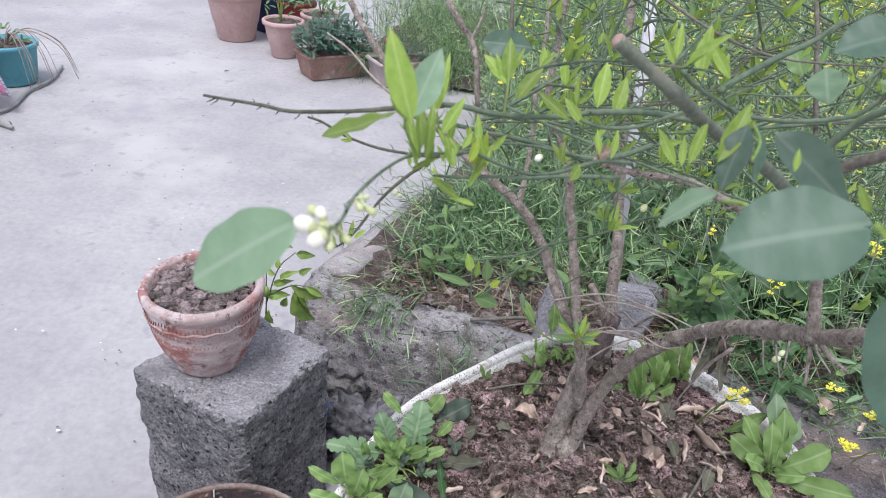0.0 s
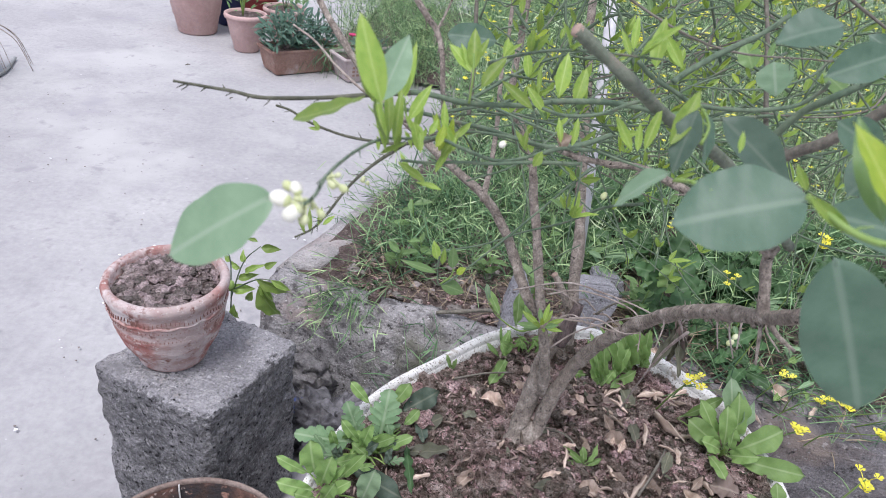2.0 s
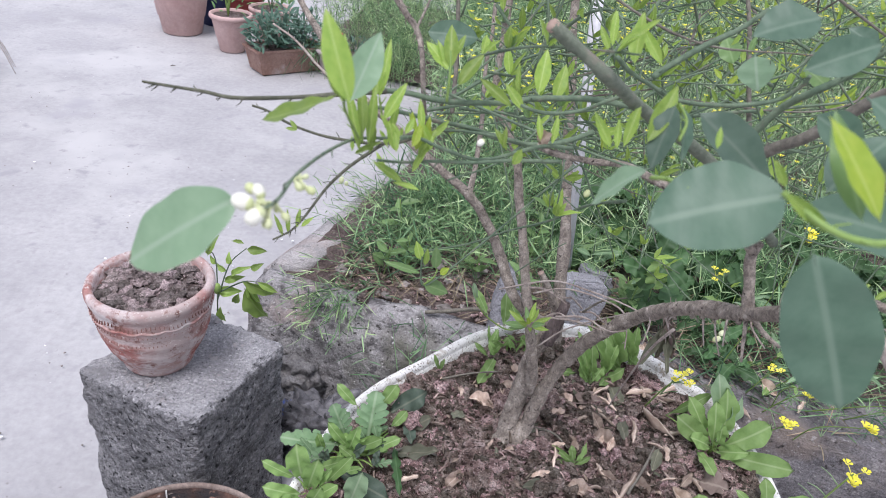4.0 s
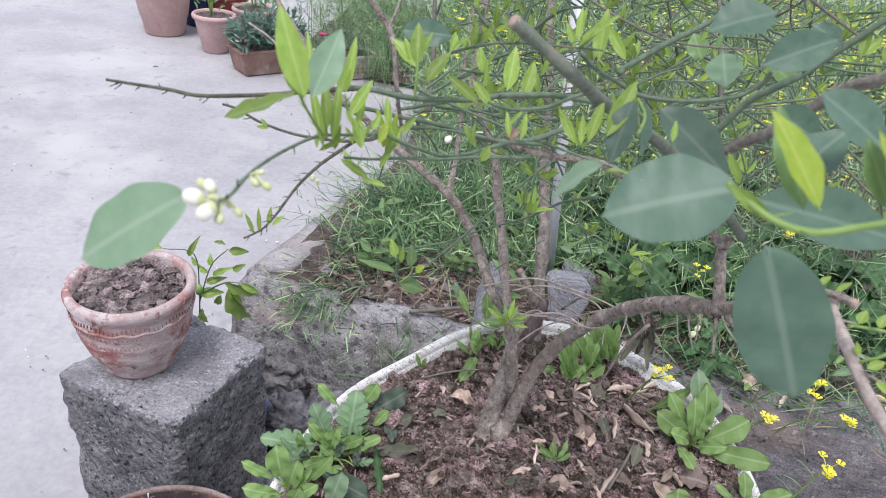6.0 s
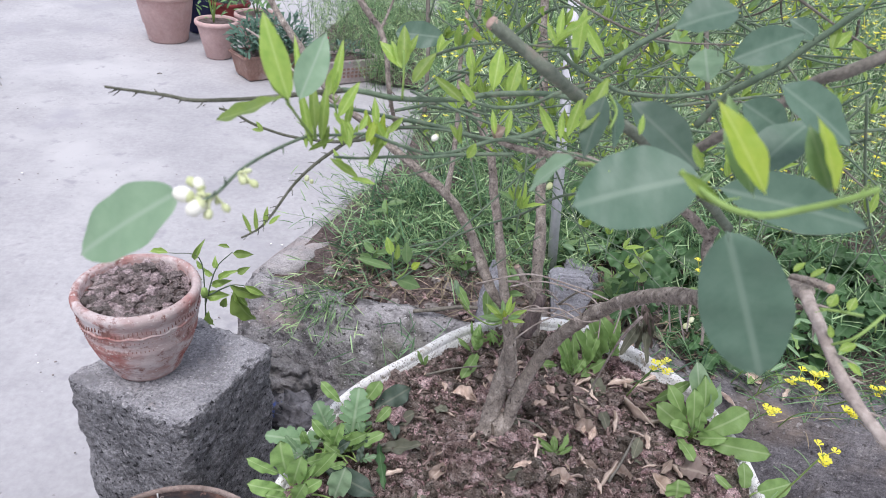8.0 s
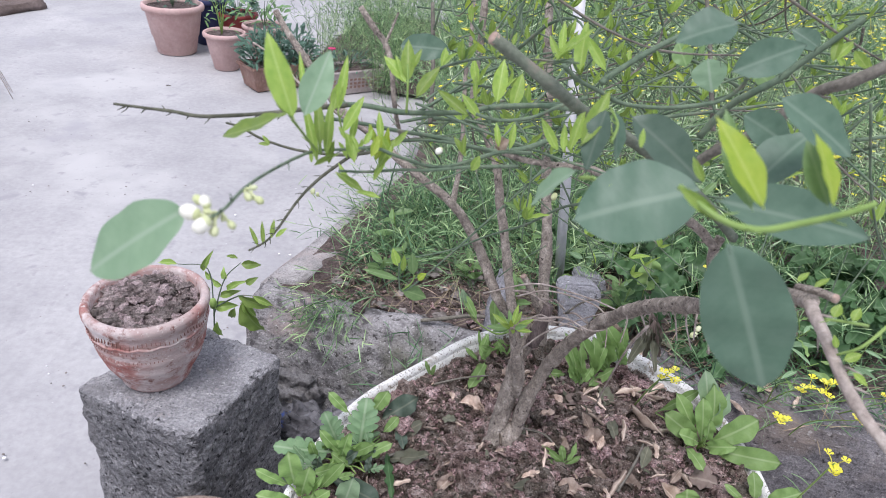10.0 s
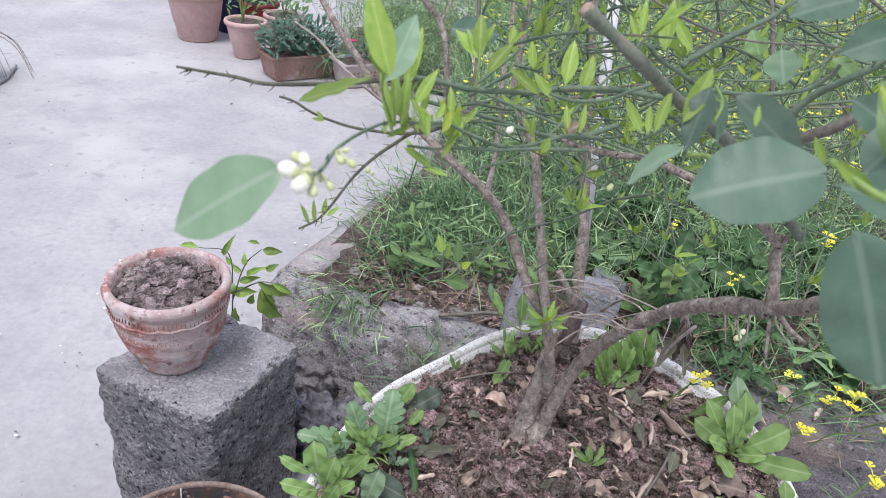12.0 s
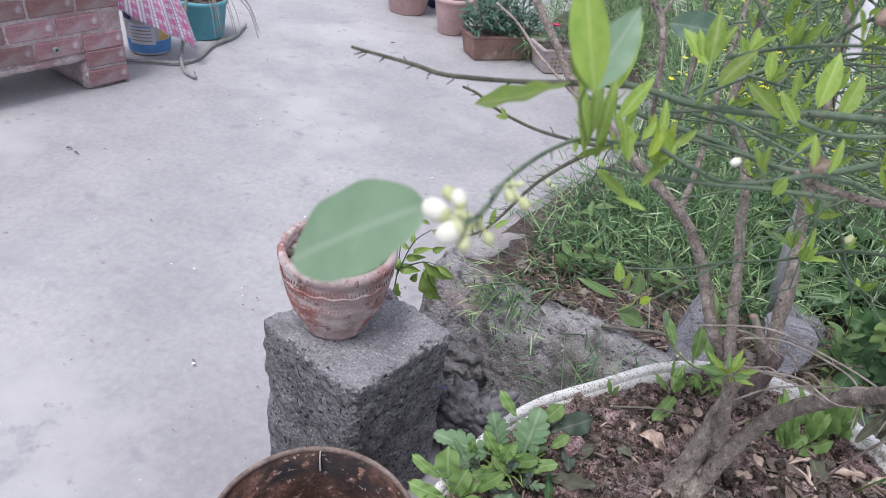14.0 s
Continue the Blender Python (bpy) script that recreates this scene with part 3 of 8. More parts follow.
def clods(name, places, radii, fine, material, parent, label):
    """Many small angular lumps as one part."""
    vs, fs, off = [], [], 0
    shapes = []
    for k in range(8):
        bm = bmesh.new()
        bmesh.ops.create_icosphere(bm, subdivisions=2 if fine else 1, radius=1)
        for v in bm.verts:
            v.co *= 1 + 0.9 * noise.noise(v.co * 1.3 + Vector((k * 7.1, 0, 0))) + 0.35 * noise.noise(v.co * 3.3 + Vector((0, k * 5.3, 0)))
        bm.verts.index_update()
        shapes.append((np.array([v.co[:] for v in bm.verts]), np.array([[v.index for v in f.verts] for f in bm.faces])))
        bm.free()
    for i, (p, r) in enumerate(zip(places, radii)):
        sv, sf = shapes[i % 8]
        a = rng.uniform(0, 6.28)
        ca, sa = math.cos(a), math.sin(a)
        q = sv * np.array([rng.uniform(0.7, 1.4), rng.uniform(0.7, 1.3), rng.uniform(0.5, 0.9)]) * r
        vs.append(np.stack([q[:, 0] * ca - q[:, 1] * sa, q[:, 0] * sa + q[:, 1] * ca, q[:, 2]], 1) + np.array(p))
        fs.append(sf + off)
        off += len(sv)
    me = bpy.data.meshes.new(name)
    me.from_pydata(np.concatenate(vs).tolist(), [], np.concatenate(fs).tolist())
    me.materials.append(material)
    return tagged(under(new(name, me), parent), label, kind="stuff")


def stand_leaf(base, tip, width, face, twist=0.0, long=1.0, mesh_width=0.45):
    """The pose of a leaf mesh from base to tip, its upper side towards face, turned about its own length."""
    base, tip = Vector(base), Vector(tip)
    y = tip - base
    length = y.length
    y.normalize()
    z = Vector(face)
    z = (z - y * z.dot(y))
    if z.length < 1e-4:
        z = y.orthogonal()
    z.normalize()
    z = Matrix.Rotation(radians(twist), 3, y) @ z
    x = y.cross(z)
    m = Matrix((x, y, z)).transposed().to_4x4()
    return Matrix.Translation(base) @ m @ Matrix.Diagonal((width / mesh_width, length, 0.5 * (length + width / mesh_width), 1))


def put_leaf(me, m, parent, name="leaf", label=""):
    ob = new(name, me)
    under(ob, parent)
    ob.matrix_basis = m
    return tagged(ob, label) if label else ob


def ribbons(rng, base, way, length, width, bend, rows=4):
    """Many narrow blades at once, as vertices and faces: each a tapering strip that bends over."""
    n = len(base)
    way = way / np.linalg.norm(way, axis=1, keepdims=True)
    side = np.cross(way, rng.normal(size=(n, 3)))
    side /= np.linalg.norm(side, axis=1, keepdims=True)
    fall = np.stack([way[:, 0] * 0.6, way[:, 1] * 0.6, -np.ones(n)], 1)
    verts = np.empty((n, rows * 2 + 1, 3))
    for i in range(rows + 1):
        t = i / rows
        p = base + way * (length * t)[:, None] + fall * (bend * length * t * t)[:, None]
        if i == rows:
            verts[:, rows * 2] = p
        else:
            w = width * (0.55 + 0.9 * t if t < 0.5 else 1.45 - 0.9 * t)
            verts[:, i * 2], verts[:, i * 2 + 1] = p - side * (w / 2)[:, None], p + side * (w / 2)[:, None]
    off = (np.arange(n) * (rows * 2 + 1))[:, None]
    faces = []
    for i in range(rows - 1):
        faces.append(off + np.array([i * 2, i * 2 + 1, i * 2 + 3, i * 2 + 2]))
    last = off + np.array([rows * 2 - 2, rows * 2 - 1, rows * 2])
    return verts.reshape(-1, 3), [list(map(int, f)) for b in faces for f in b] + [list(map(int, f)) for f in last]


def strips(name, batches, material, parent=None, label="", category="", kind="stuff"):
    vs, fs, off = [], [], 0
    for v, f in batches:
        fs += [[i + off for i in q] for q in f]
        vs.append(v)
        off += len(v)
    me = bpy.data.meshes.new(name)
    me.from_pydata(np.concatenate(vs).tolist(), [], fs)
    me.materials.append(material)
    me.shade_smooth()
    ob = new(name, me)
    if parent:
        under(ob, parent)
    return tagged(ob, label, category, "", kind)


# ---- ground and the raised bed ----
UPWARD = (0.0, -0.75, 0.66)
rng = np.random.default_rng(7)

bm = bmesh.new()
bmesh.ops.create_grid(bm, x_segments=160, y_segments=160, size=0.5)
for v in bm.verts:
    x, y = v.co.x * 2, v.co.y * 2
    v.co = Vector((math.copysign(abs(x) ** 3.2 * 300 + abs(x) * 4, x), math.copysign(abs(y) ** 3.2 * 300 + abs(y) * 4, y) + 2.0, 0))
    near = max(0.0, 1 - (v.co - Vector((0, 3, 0))).length / 9)
    v.co.z = near * (0.008 * noise.noise(v.co * 0.9) + 0.003 * noise.noise(v.co * 3.1)) - 0.004
tagged(new("ground", finish(bm, "ground", concrete_floor)), "pale grey cement yard floor with scuffs and specks", "ground", "", "structure")

for t_x, t_y, ln, turn in ((-1.62, 4.55, 0.030, 20), (-2.26, 2.225, 0.026, 10), (-2.205, 2.205, 0.022, -15), (-1.18, 4.02, 0.02, 60), (-2.36, 3.30, 0.03, 140)):
    d = Vector((math.cos(radians(turn)), math.sin(radians(turn)), 0)) * ln / 2
    p = Vector((t_x, t_y, 0.006))
    lone("twig", tube(bmesh.new(), [p - d, p + Vector((0, 0, 0.004)), p + d], 0.0042, 0.0022, 7, 0.6), dark_bark, "short dark dry scrap lying on the cement floor", "twig", "scraps on the floor")

# scattered crumbs, paint flecks and a dry pod on the cement
bm = bmesh.new()
for _ in range(70):
    x, y = rng.uniform(-2.2, -0.3), rng.uniform(1.0, 4.2)
    r = rng.uniform(0.0015, 0.0045)
    made = bmesh.ops.create_icosphere(bm, subdivisions=1, radius=r)["verts"]
    for v in made:
        v.co = Vector((v.co.x * rng.uniform(0.7, 1.4) + x, v.co.y + y, max(v.co.z * 0.6, -0.001) + 0.006))
tagged(new("gravel", finish(bm, "gravel", pebble_mat)), "small crumbs and grit on the cement floor", "gravel", "", "stuff")
bm = bmesh.new()
for _ in range(46):
    x, y = rng.normal(-0.75, 0.35), rng.normal(2.0, 0.35)
    k = rng.uniform(0.003, 0.007)
    ring = [bm.verts.new((x + k * rng.uniform(0.5, 1.2) * math.cos(a), y + k * rng.uniform(0.4, 1.1) * math.sin(a), 0.008)) for a in np.linspace(0, 5.3, 6)]
    made = bmesh.ops.extrude_face_region(bm, geom=[bm.faces.new(ring)])["geom"]
    bmesh.ops.translate(bm, vec=(0, 0, 0.002), verts=[g for g in made if isinstance(g, bmesh.types.BMVert)])
tagged(new("paint_flecks", finish(bm, "paint_flecks", chip_white, False)), "white flecks scattered on the cement floor", "flecks", "", "stuff")

BED = Vector((-0.405, 1.63, 0))
BU, BV = Vector((0.958, -0.287, 0)), Vector((0.130, 0.9915, 0))
BED_TURN = math.atan2(BU.y, BU.x)
TOP = 0.34
bed_m = Matrix.Translation(BED) @ Matrix.Rotation(BED_TURN, 4, "Z")


def bay(v):
    """How far the bed's side edge draws in along its way from the front corner."""
    return min(max(0.30 * (v - 0.12), 0.0), 0.28)


bm = rough_box((0.97, 0.0, -0.02), (4.9, 0.24, TOP + 0.01), bed_m, 0.0165, 0.02, 0.010, 6.0)
back_m = bed_m.inverted()
for v in bm.verts:
    q = back_m @ v.co
    line_v = 0.055 + 0.05 * noise.noise(Vector((q.x * 3.1, 0, 2))) + 0.02 * noise.noise(Vector((q.x * 11, 0, 5)))
    cross = 1.28 + 0.05 * noise.noise(Vector((0, q.y * 9, 3)))
    gap = min(abs(q.y - line_v), abs(q.x - cross), abs(q.x - cross - 0.62))
    if q.z > TOP - 0.03:
        q.z += 0.010 * noise.noise(Vector((q.x * 8, q.y * 9, 0))) + 0.006 * noise.noise(Vector((q.x * 30, q.y * 30, 0))) - 0.022 * max(0.0, 1 - gap / 0.011)
        v.co = bed_m @ q
tagged(new("bed_ledge", finish(bm, "bed_ledge", dark_cement)), "dark cracked cement ledge along the bed", "curb", "", "structure")
bm = rough_box((-0.02, 0, -0.02), (0.965, 0.125, TOP + 0.012), Matrix.Identity(4), 0.0115, 0.03, 0.006, 9.0)
for v in bm.verts:
    p = v.co.copy()
    low = max(0.0, TOP - p.z) / TOP
    front = 1 - min(max(p.y / 0.125, 0.0), 1.0)
    lump = 0.024 * noise.noise(Vector((p.x * 4.5, p.z * 5, 1))) + 0.014 * noise.noise(Vector((p.x * 13, p.z * 14, 4))) + 0.007 * noise.noise(Vector((p.x * 34, p.z * 36, 2)))
    p.z -= 0.045 * max(0.0, 1 - p.y / 0.09) ** 2 * (1 - low) - 0.014 * noise.noise(Vector((p.x * 5.0, p.y * 7, 8))) * (1 - low)
    p.y -= front * (0.10 * low + lump)
    v.co = bed_m @ p


def mark_lit_top(bm, low):
    """Marks the upward faces above a height, whose weathered skin is coloured paler as if lit."""
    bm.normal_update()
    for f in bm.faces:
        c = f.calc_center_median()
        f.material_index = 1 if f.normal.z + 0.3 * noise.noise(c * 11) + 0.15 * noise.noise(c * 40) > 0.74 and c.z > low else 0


bed_curb = tagged(new("bed_curb", finish(bm, "bed_curb", curb_concrete)), "rough weathered grey concrete curb of the raised bed", "curb", "", "structure")
side_m = Matrix.Translation(BED) @ Matrix.Rotation(math.atan2(-BV.x, BV.y), 4, "Z")
bm = rough_box((-0.014, 0.10, -0.02), (0.15, 8.0, TOP + 0.006), side_m, 0.03, 0.024, 0.010, 9.0)
for v in bm.verts:
    q = side_m.inverted() @ v.co
    v.co = side_m @ Vector((q.x + bay(q.y), q.y, q.z))
mark_lit_top(bm, 0.25)
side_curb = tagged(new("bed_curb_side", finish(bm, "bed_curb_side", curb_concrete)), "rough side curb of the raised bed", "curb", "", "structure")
side_curb.data.materials.append(curb_top_lit)


def bed(u, v, z=0.0):
    if 0 <= u < 1.6:
        u += bay(v) * (1 - u / 1.6)
    return BED + BU * u + BV * v + Vector((0, 0, z))


bm = bmesh.new()
bmesh.ops.create_grid(bm, x_segments=150, y_segments=140, size=0.5)
for v in bm.verts:
    u, w = 0.06 + (v.co.x + 0.5) * 4.9, 0.05 + (v.co.y + 0.5) ** 1.6 * 8.0
    p = bed(u, w)
    rise = min(1.0, max(0.0, (w - 0.1) / 0.5))
    v.co = Vector((p.x, p.y, TOP - 0.012 + 0.05 * rise + 0.016 * noise.noise(p * 5) + 0.012 * noise.noise(p * 17) + 0.009 * noise.noise(p * 45)))
bed_soil = tagged(new("bed_soil", finish(bm, "bed_soil", bed_earth)), "dark crumbly soil of the raised bed", "soil", "", "structure")

# rough footing that spreads at the curb's foot
bm = rough_box((0.03, -0.14, -0.02), (0.26, -0.04, 0.19), bed_m, 0.008, 0.03, 0.020, 30.0)
tagged(new("curb_footing", finish(bm, "curb_footing", footing_cement)), "lumpy mortar footing at the foot of the curb", "curb", "", "structure")

# low earth edge at the far side of the yard
bm = rough_box((0, 0, -0.02), (0.5, 3.2, 0.07), Matrix.Translation((-3.55, 6.05, 0)) @ Matrix.Rotation(radians(62), 4, "Z"), 0.05, 0.02, 0.02, 5.0)
tagged(new("yard_edge", finish(bm, "yard_edge", far_earth)), "low brown earth edge across the yard", "edge", "", "structure")


# ---- stone block, clay pot, chilli plant ----
block_m = Matrix.Translation((-0.418, 1.112, 0)) @ Matrix.Rotation(radians(-25), 4, "Z")
bm = worn_block((-0.174, -0.13, -0.004), (0.128, 0.17, 0.489), block_m, 84, 0.023, 0.0066, 13.0)
mark_lit_top(bm, 0.4)
stone_block = lone("stone_block", bm, block_stone, "rough dark grey cast stone block, its dusty top coloured paler as if lit", "block")
stone_block.data.materials.append(block_top_lit)

POT = Vector((-0.481, 1.128, 0.494))
clay_pot = thing("clay_pot", POT, "weathered terracotta flowerpot with relief bands on the stone block", "flowerpot")
wall = [(0.0, 0.0), (0.058, 0.0), (0.0695, 0.002), (0.0725, 0.009), (0.0735, 0.018), (0.0755, 0.024), (0.0855, 0.040), (0.0965, 0.062), (0.1025, 0.080), (0.102, 0.083), (0.108, 0.097), (0.1105, 0.110), (0.1095, 0.113), (0.1135, 0.128), (0.1170, 0.148), (0.1165, 0.163), (0.1175, 0.170),
        (0.1205, 0.176), (0.1235, 0.184), (0.1238, 0.192), (0.1205, 0.199), (0.1145, 0.2015), (0.108, 0.199), (0.105, 0.191), (0.103, 0.165), (0.0, 0.150)]
part("pot_body", lathe(bmesh.new(), wall, 96, POT, 0.014, 2.0), terracotta, clay_pot)
scallop = [POT + Vector((math.cos(a) * 0.1160, math.sin(a) * 0.1160, 0.1515 - 0.0042 * abs(math.sin(a * 9)))) for a in np.linspace(0, 2 * math.pi, 181)]
part("scallop_band", tube(bmesh.new(), scallop, 0.0030, 0.0030, 6, 0.5, 1), terracotta, clay_pot, "pressed scalloped relief line")
# Bars just proud of the wall, coloured dark to look like shaded notches.
for k, (r, z, tooth) in enumerate(((0.1172, 0.160, 0.0040), (0.1142, 0.1385, 0.0034), (0.1092, 0.1125, 0.003), (0.1052, 0.0985, 0.0028))):
    bm = bmesh.new()
    n = 90
    for i in range(n):
        a = 2 * math.pi * i / n
        m = Matrix.Translation(POT + Vector((0, 0, z))) @ Matrix.Rotation(a, 4, "Z") @ Matrix.Translation((r, 0, 0.004 * math.sin(a * 9) if k == 0 else 0)) @ Matrix.Rotation(radians(-18), 4, "Y")
        box(bm, (-0.003, -0.0007, -tooth), (0.0006, 0.0007, tooth), m)
    tagged(part("relief_band", bm, notch_shade, clay_pot, "row of small bars coloured dark like shaded notches", False), kind="stuff")
bm = bmesh.new()
bmesh.ops.create_grid(bm, x_segments=70, y_segments=70, size=0.103)
bmesh.ops.delete(bm, geom=[v for v in bm.verts if v.co.length > 0.1045], context="VERTS")
for v in bm.verts:
    q = v.co * 1.0
    v.co.z = 0.175 + 0.006 * noise.noise(q * 28) + 0.007 * noise.noise(q * 70 + Vector((3, 0, 0))) + 0.004 * noise.noise(q * 160) + 0.012 * max(0, 1 - (q - Vector((-0.01, 0.03, 0))).length / 0.06)
bmesh.ops.translate(bm, verts=bm.verts, vec=POT)
# Darker than the clods laid on it, to put shade into their gaps.
part("potting_soil", bm, bed_earth, clay_pot, "dry cloddy grey-brown soil")
for fine, n, sizes in ((False, 420, (0.0022, 0.0034, 0.0045)), (True, 210, (0.0055, 0.0075, 0.0105, 0.015))):
    spots, radii = [], []
    for _ in range(n):
        a, d, r = rng.uniform(0, 6.28), 0.097 * math.sqrt(rng.uniform(0, 1)), rng.choice(sizes)
        x, y = d * math.cos(a), d * math.sin(a)
        heap = 0.020 * max(0, 1 - math.hypot(x + 0.02, y - 0.045) / 0.06) - 0.006 * max(0, 1 - math.hypot(x - 0.025, y + 0.005) / 0.03)
        spots.append((POT.x + x, POT.y + y, POT.z + 0.177 + heap + r * 0.35))
        radii.append(r)
    clods("soil_crumb", spots, radii, fine, pot_soil, clay_pot, "dry lumps of soil")

spoon_light = blade_mesh("spoon_leaf", weed_light, 0.45, 0.68, 1.5, 0.14, 0.35, 0.8, rows=20, tip=0.38)
lobed_blue = pinnate_mesh("lobed_leaf", weed_blue, 4, 1.0)
lobed_soft = pinnate_mesh("lobed_soft_leaf", weed_blue, 3, 5.0, 0.5)
spoon_grey = blade_mesh("grey_spoon_leaf", weed_grey, 0.45, 0.66, 1.3, 0.12, 0.25, 0.8, rows=20, tip=0.42)
spoon_round = blade_mesh("round_leaf", weed_light, 0.45, 0.56, 0.7, 0.08, 0.15, 0.6, rows=20, cols=6, oval=0.5)
broad_dull = blade_mesh("broad_dull_leaf", dull_green, 0.45, 0.5, 0.8, 0.08, 0.12, 1.0, rows=20, cols=6, crumple=0.5, seed=2)
spoon_curl = blade_mesh("curled_spoon_leaf", weed_light, 0.45, 0.6, 1.3, 0.35, 0.55, 1.0, rows=18, tip=0.5)
tooth_leaf = blade_mesh("toothed_leaf", weed_light, 0.45, 0.66, 1.3, 0.18, 0.4, 1.2, 7, 0.16, 30, tip=0.5)
lobed_dark = blade_mesh("lobed_dark_leaf", weed_dark, 0.45, 0.5, 0.8, 0.12, 0.25, 0.6, 4, 0.45, 32)
chili_leaf = blade_mesh("chili_leaf", chili_green, 0.45, 0.38, 1.15, 0.38, 0.5, 0.8)
dark_weed_leaf = blade_mesh("dark_weed_leaf", weed_dark, 0.45, 0.45, 0.8, 0.12, 0.3, 1.0, 3, 0.22, 24)
grey_weed_leaf = blade_mesh("grey_weed_leaf", weed_blue, 0.45, 0.4, 1.0, 0.12, 0.2)
lemon_meshes = {}
for key, mtl in (("leaf_old", leaf_old), ("leaf_dark", leaf_dark), ("leaf_pale", leaf_pale), ("leaf_yellow", leaf_yellow), ("leaf_mid", leaf_mid), ("leaf_new", leaf_new), ("leaf_olive", leaf_olive)):
    lemon_meshes[mtl.name, 0] = blade_mesh("lemon_" + key, mtl, 0.45, 0.42, 1.0, 0.15, 0.12, 0.25, rows=14)
    lemon_meshes[mtl.name, 2] = blade_mesh("lemon_blunt_" + key, mtl, 0.45, 0.66, 1.1, 0.1, -0.12, 0.3, rows=20, cols=4, tip=0.42)
    lemon_meshes[mtl.name, 1] = blade_mesh("lemon_broad_" + key, mtl, 0.45, 0.48, 0.80, 0.07, 0.12, 0.25, rows=30, cols=6, stalk=0.03, oval=0.66)


def weed_of(name, base, label, rows):
    """A weed whose leaves are given as mesh, base, tip, width and twist."""
    plant = thing(name, base, label, "plant")
    for mesh, b, e, wide, twist in rows:
        put_leaf(mesh, stand_leaf(b, e, wide, UPWARD, twist), plant)
        foot = Vector(base)
        if (Vector(b) - foot).length > 0.012:
            part("stalk", tube(bmesh.new(), [foot, foot.lerp(Vector(b), 0.6) + Vector((0, 0, 0.006)), b], 0.0016, 0.0010, 5, steps=2), lime, plant)
    return plant


weed_of("serrated_weed", (-0.015, 0.695, 0.722), "blue-green weed with deeply lobed leaves at the tub rim", [
    (lobed_blue, (-0.012, 0.7, 0.745), (-0.004, 0.71, 0.825), 0.0470, 5),
    (lobed_blue, (-0.045, 0.685, 0.75), (-0.127, 0.663, 0.775), 0.0364, -10),
    (lobed_blue, (-0.041, 0.698, 0.745), (-0.06, 0.695, 0.81), 0.0360, 10),
    (lobed_soft, (-0.055, 0.661, 0.745), (-0.107, 0.643, 0.765), 0.0194, 0),
    (spoon_light, (-0.031, 0.753, 0.76), (-0.061, 0.75, 0.8), 0.0160, 0),
    (spoon_light, (0.003, 0.77, 0.75), (0.023, 0.766, 0.79), 0.0235, 10),
    (spoon_light, (0.02, 0.733, 0.74), (0.044, 0.744, 0.765), 0.0162, 10),
    (broad_dull, (0.018, 0.768, 0.737), (0.078, 0.803, 0.757), 0.0355, 5),
    (broad_dull, (0.045, 0.754, 0.737), (0.055, 0.705, 0.745), 0.0175, -10),
    (spoon_light, (-0.037, 0.682, 0.75), (-0.062, 0.668, 0.8), 0.0151, 0),
    (spoon_light, (-0.025, 0.68, 0.75), (0.006, 0.67, 0.78), 0.0166, 0),
    (tooth_leaf, (-0.036, 0.675, 0.75), (-0.028, 0.657, 0.8), 0.0190, 0),
    (spoon_light, (-0.034, 0.661, 0.75), (-0.056, 0.614, 0.785), 0.0160, 0),
    (lobed_dark, (0.029, 0.713, 0.73), (0.039, 0.626, 0.735), 0.0167, 10),
    (broad_dull, (-0.046, 0.655, 0.73), (0.029, 0.602, 0.738), 0.0328, 0),
    (lobed_soft, (-0.002, 0.667, 0.735), (0.022, 0.657, 0.75), 0.0140, 10),
])
extra = []
for k in range(26):
    b = Vector((rng.uniform(-0.075, 0.01), rng.uniform(0.655, 0.72), 0.738))
    e = b + Vector((rng.normal() * 0.018, rng.normal() * 0.014 - 0.008, rng.uniform(0.012, 0.045)))
    extra.append(((spoon_light, tooth_leaf, lobed_soft, lobed_blue, broad_dull)[k % 5], tuple(b), tuple(e), rng.uniform(0.010, 0.018), rng.uniform(-30, 30)))
weed_of("leafy_weed", (-0.035, 0.685, 0.722), "tangle of small green weed leaves crowding over the tub rim", extra)
weed_of("leafy_weed", (-0.080, 0.610, 0.722), "fresh green weed with rounded leaves growing over the tub edge", [
    (spoon_light, (-0.101, 0.625, 0.745), (-0.138, 0.604, 0.79), 0.0147, 0),
    (spoon_light, (-0.093, 0.625, 0.745), (-0.099, 0.604, 0.81), 0.0326, 0),
    (spoon_light, (-0.083, 0.607, 0.745), (-0.073, 0.583, 0.81), 0.0269, 0),
    (spoon_light, (-0.088, 0.598, 0.745), (-0.127, 0.568, 0.785), 0.0209, 0),
    (spoon_light, (-0.078, 0.592, 0.745), (-0.047, 0.579, 0.785), 0.0169, 0),
    (spoon_light, (-0.062, 0.618, 0.745), (-0.031, 0.612, 0.8), 0.0163, 0),
    (tooth_leaf, (-0.074, 0.614, 0.745), (-0.059, 0.584, 0.8), 0.0129, 0),
    (spoon_grey, (-0.026, 0.591, 0.74), (-0.014, 0.583, 0.8), 0.0309, 0),
    (spoon_light, (-0.086, 0.586, 0.745), (-0.105, 0.566, 0.77), 0.0184, 0),
    (spoon_light, (-0.077, 0.583, 0.745), (-0.066, 0.562, 0.79), 0.0205, 0),
])
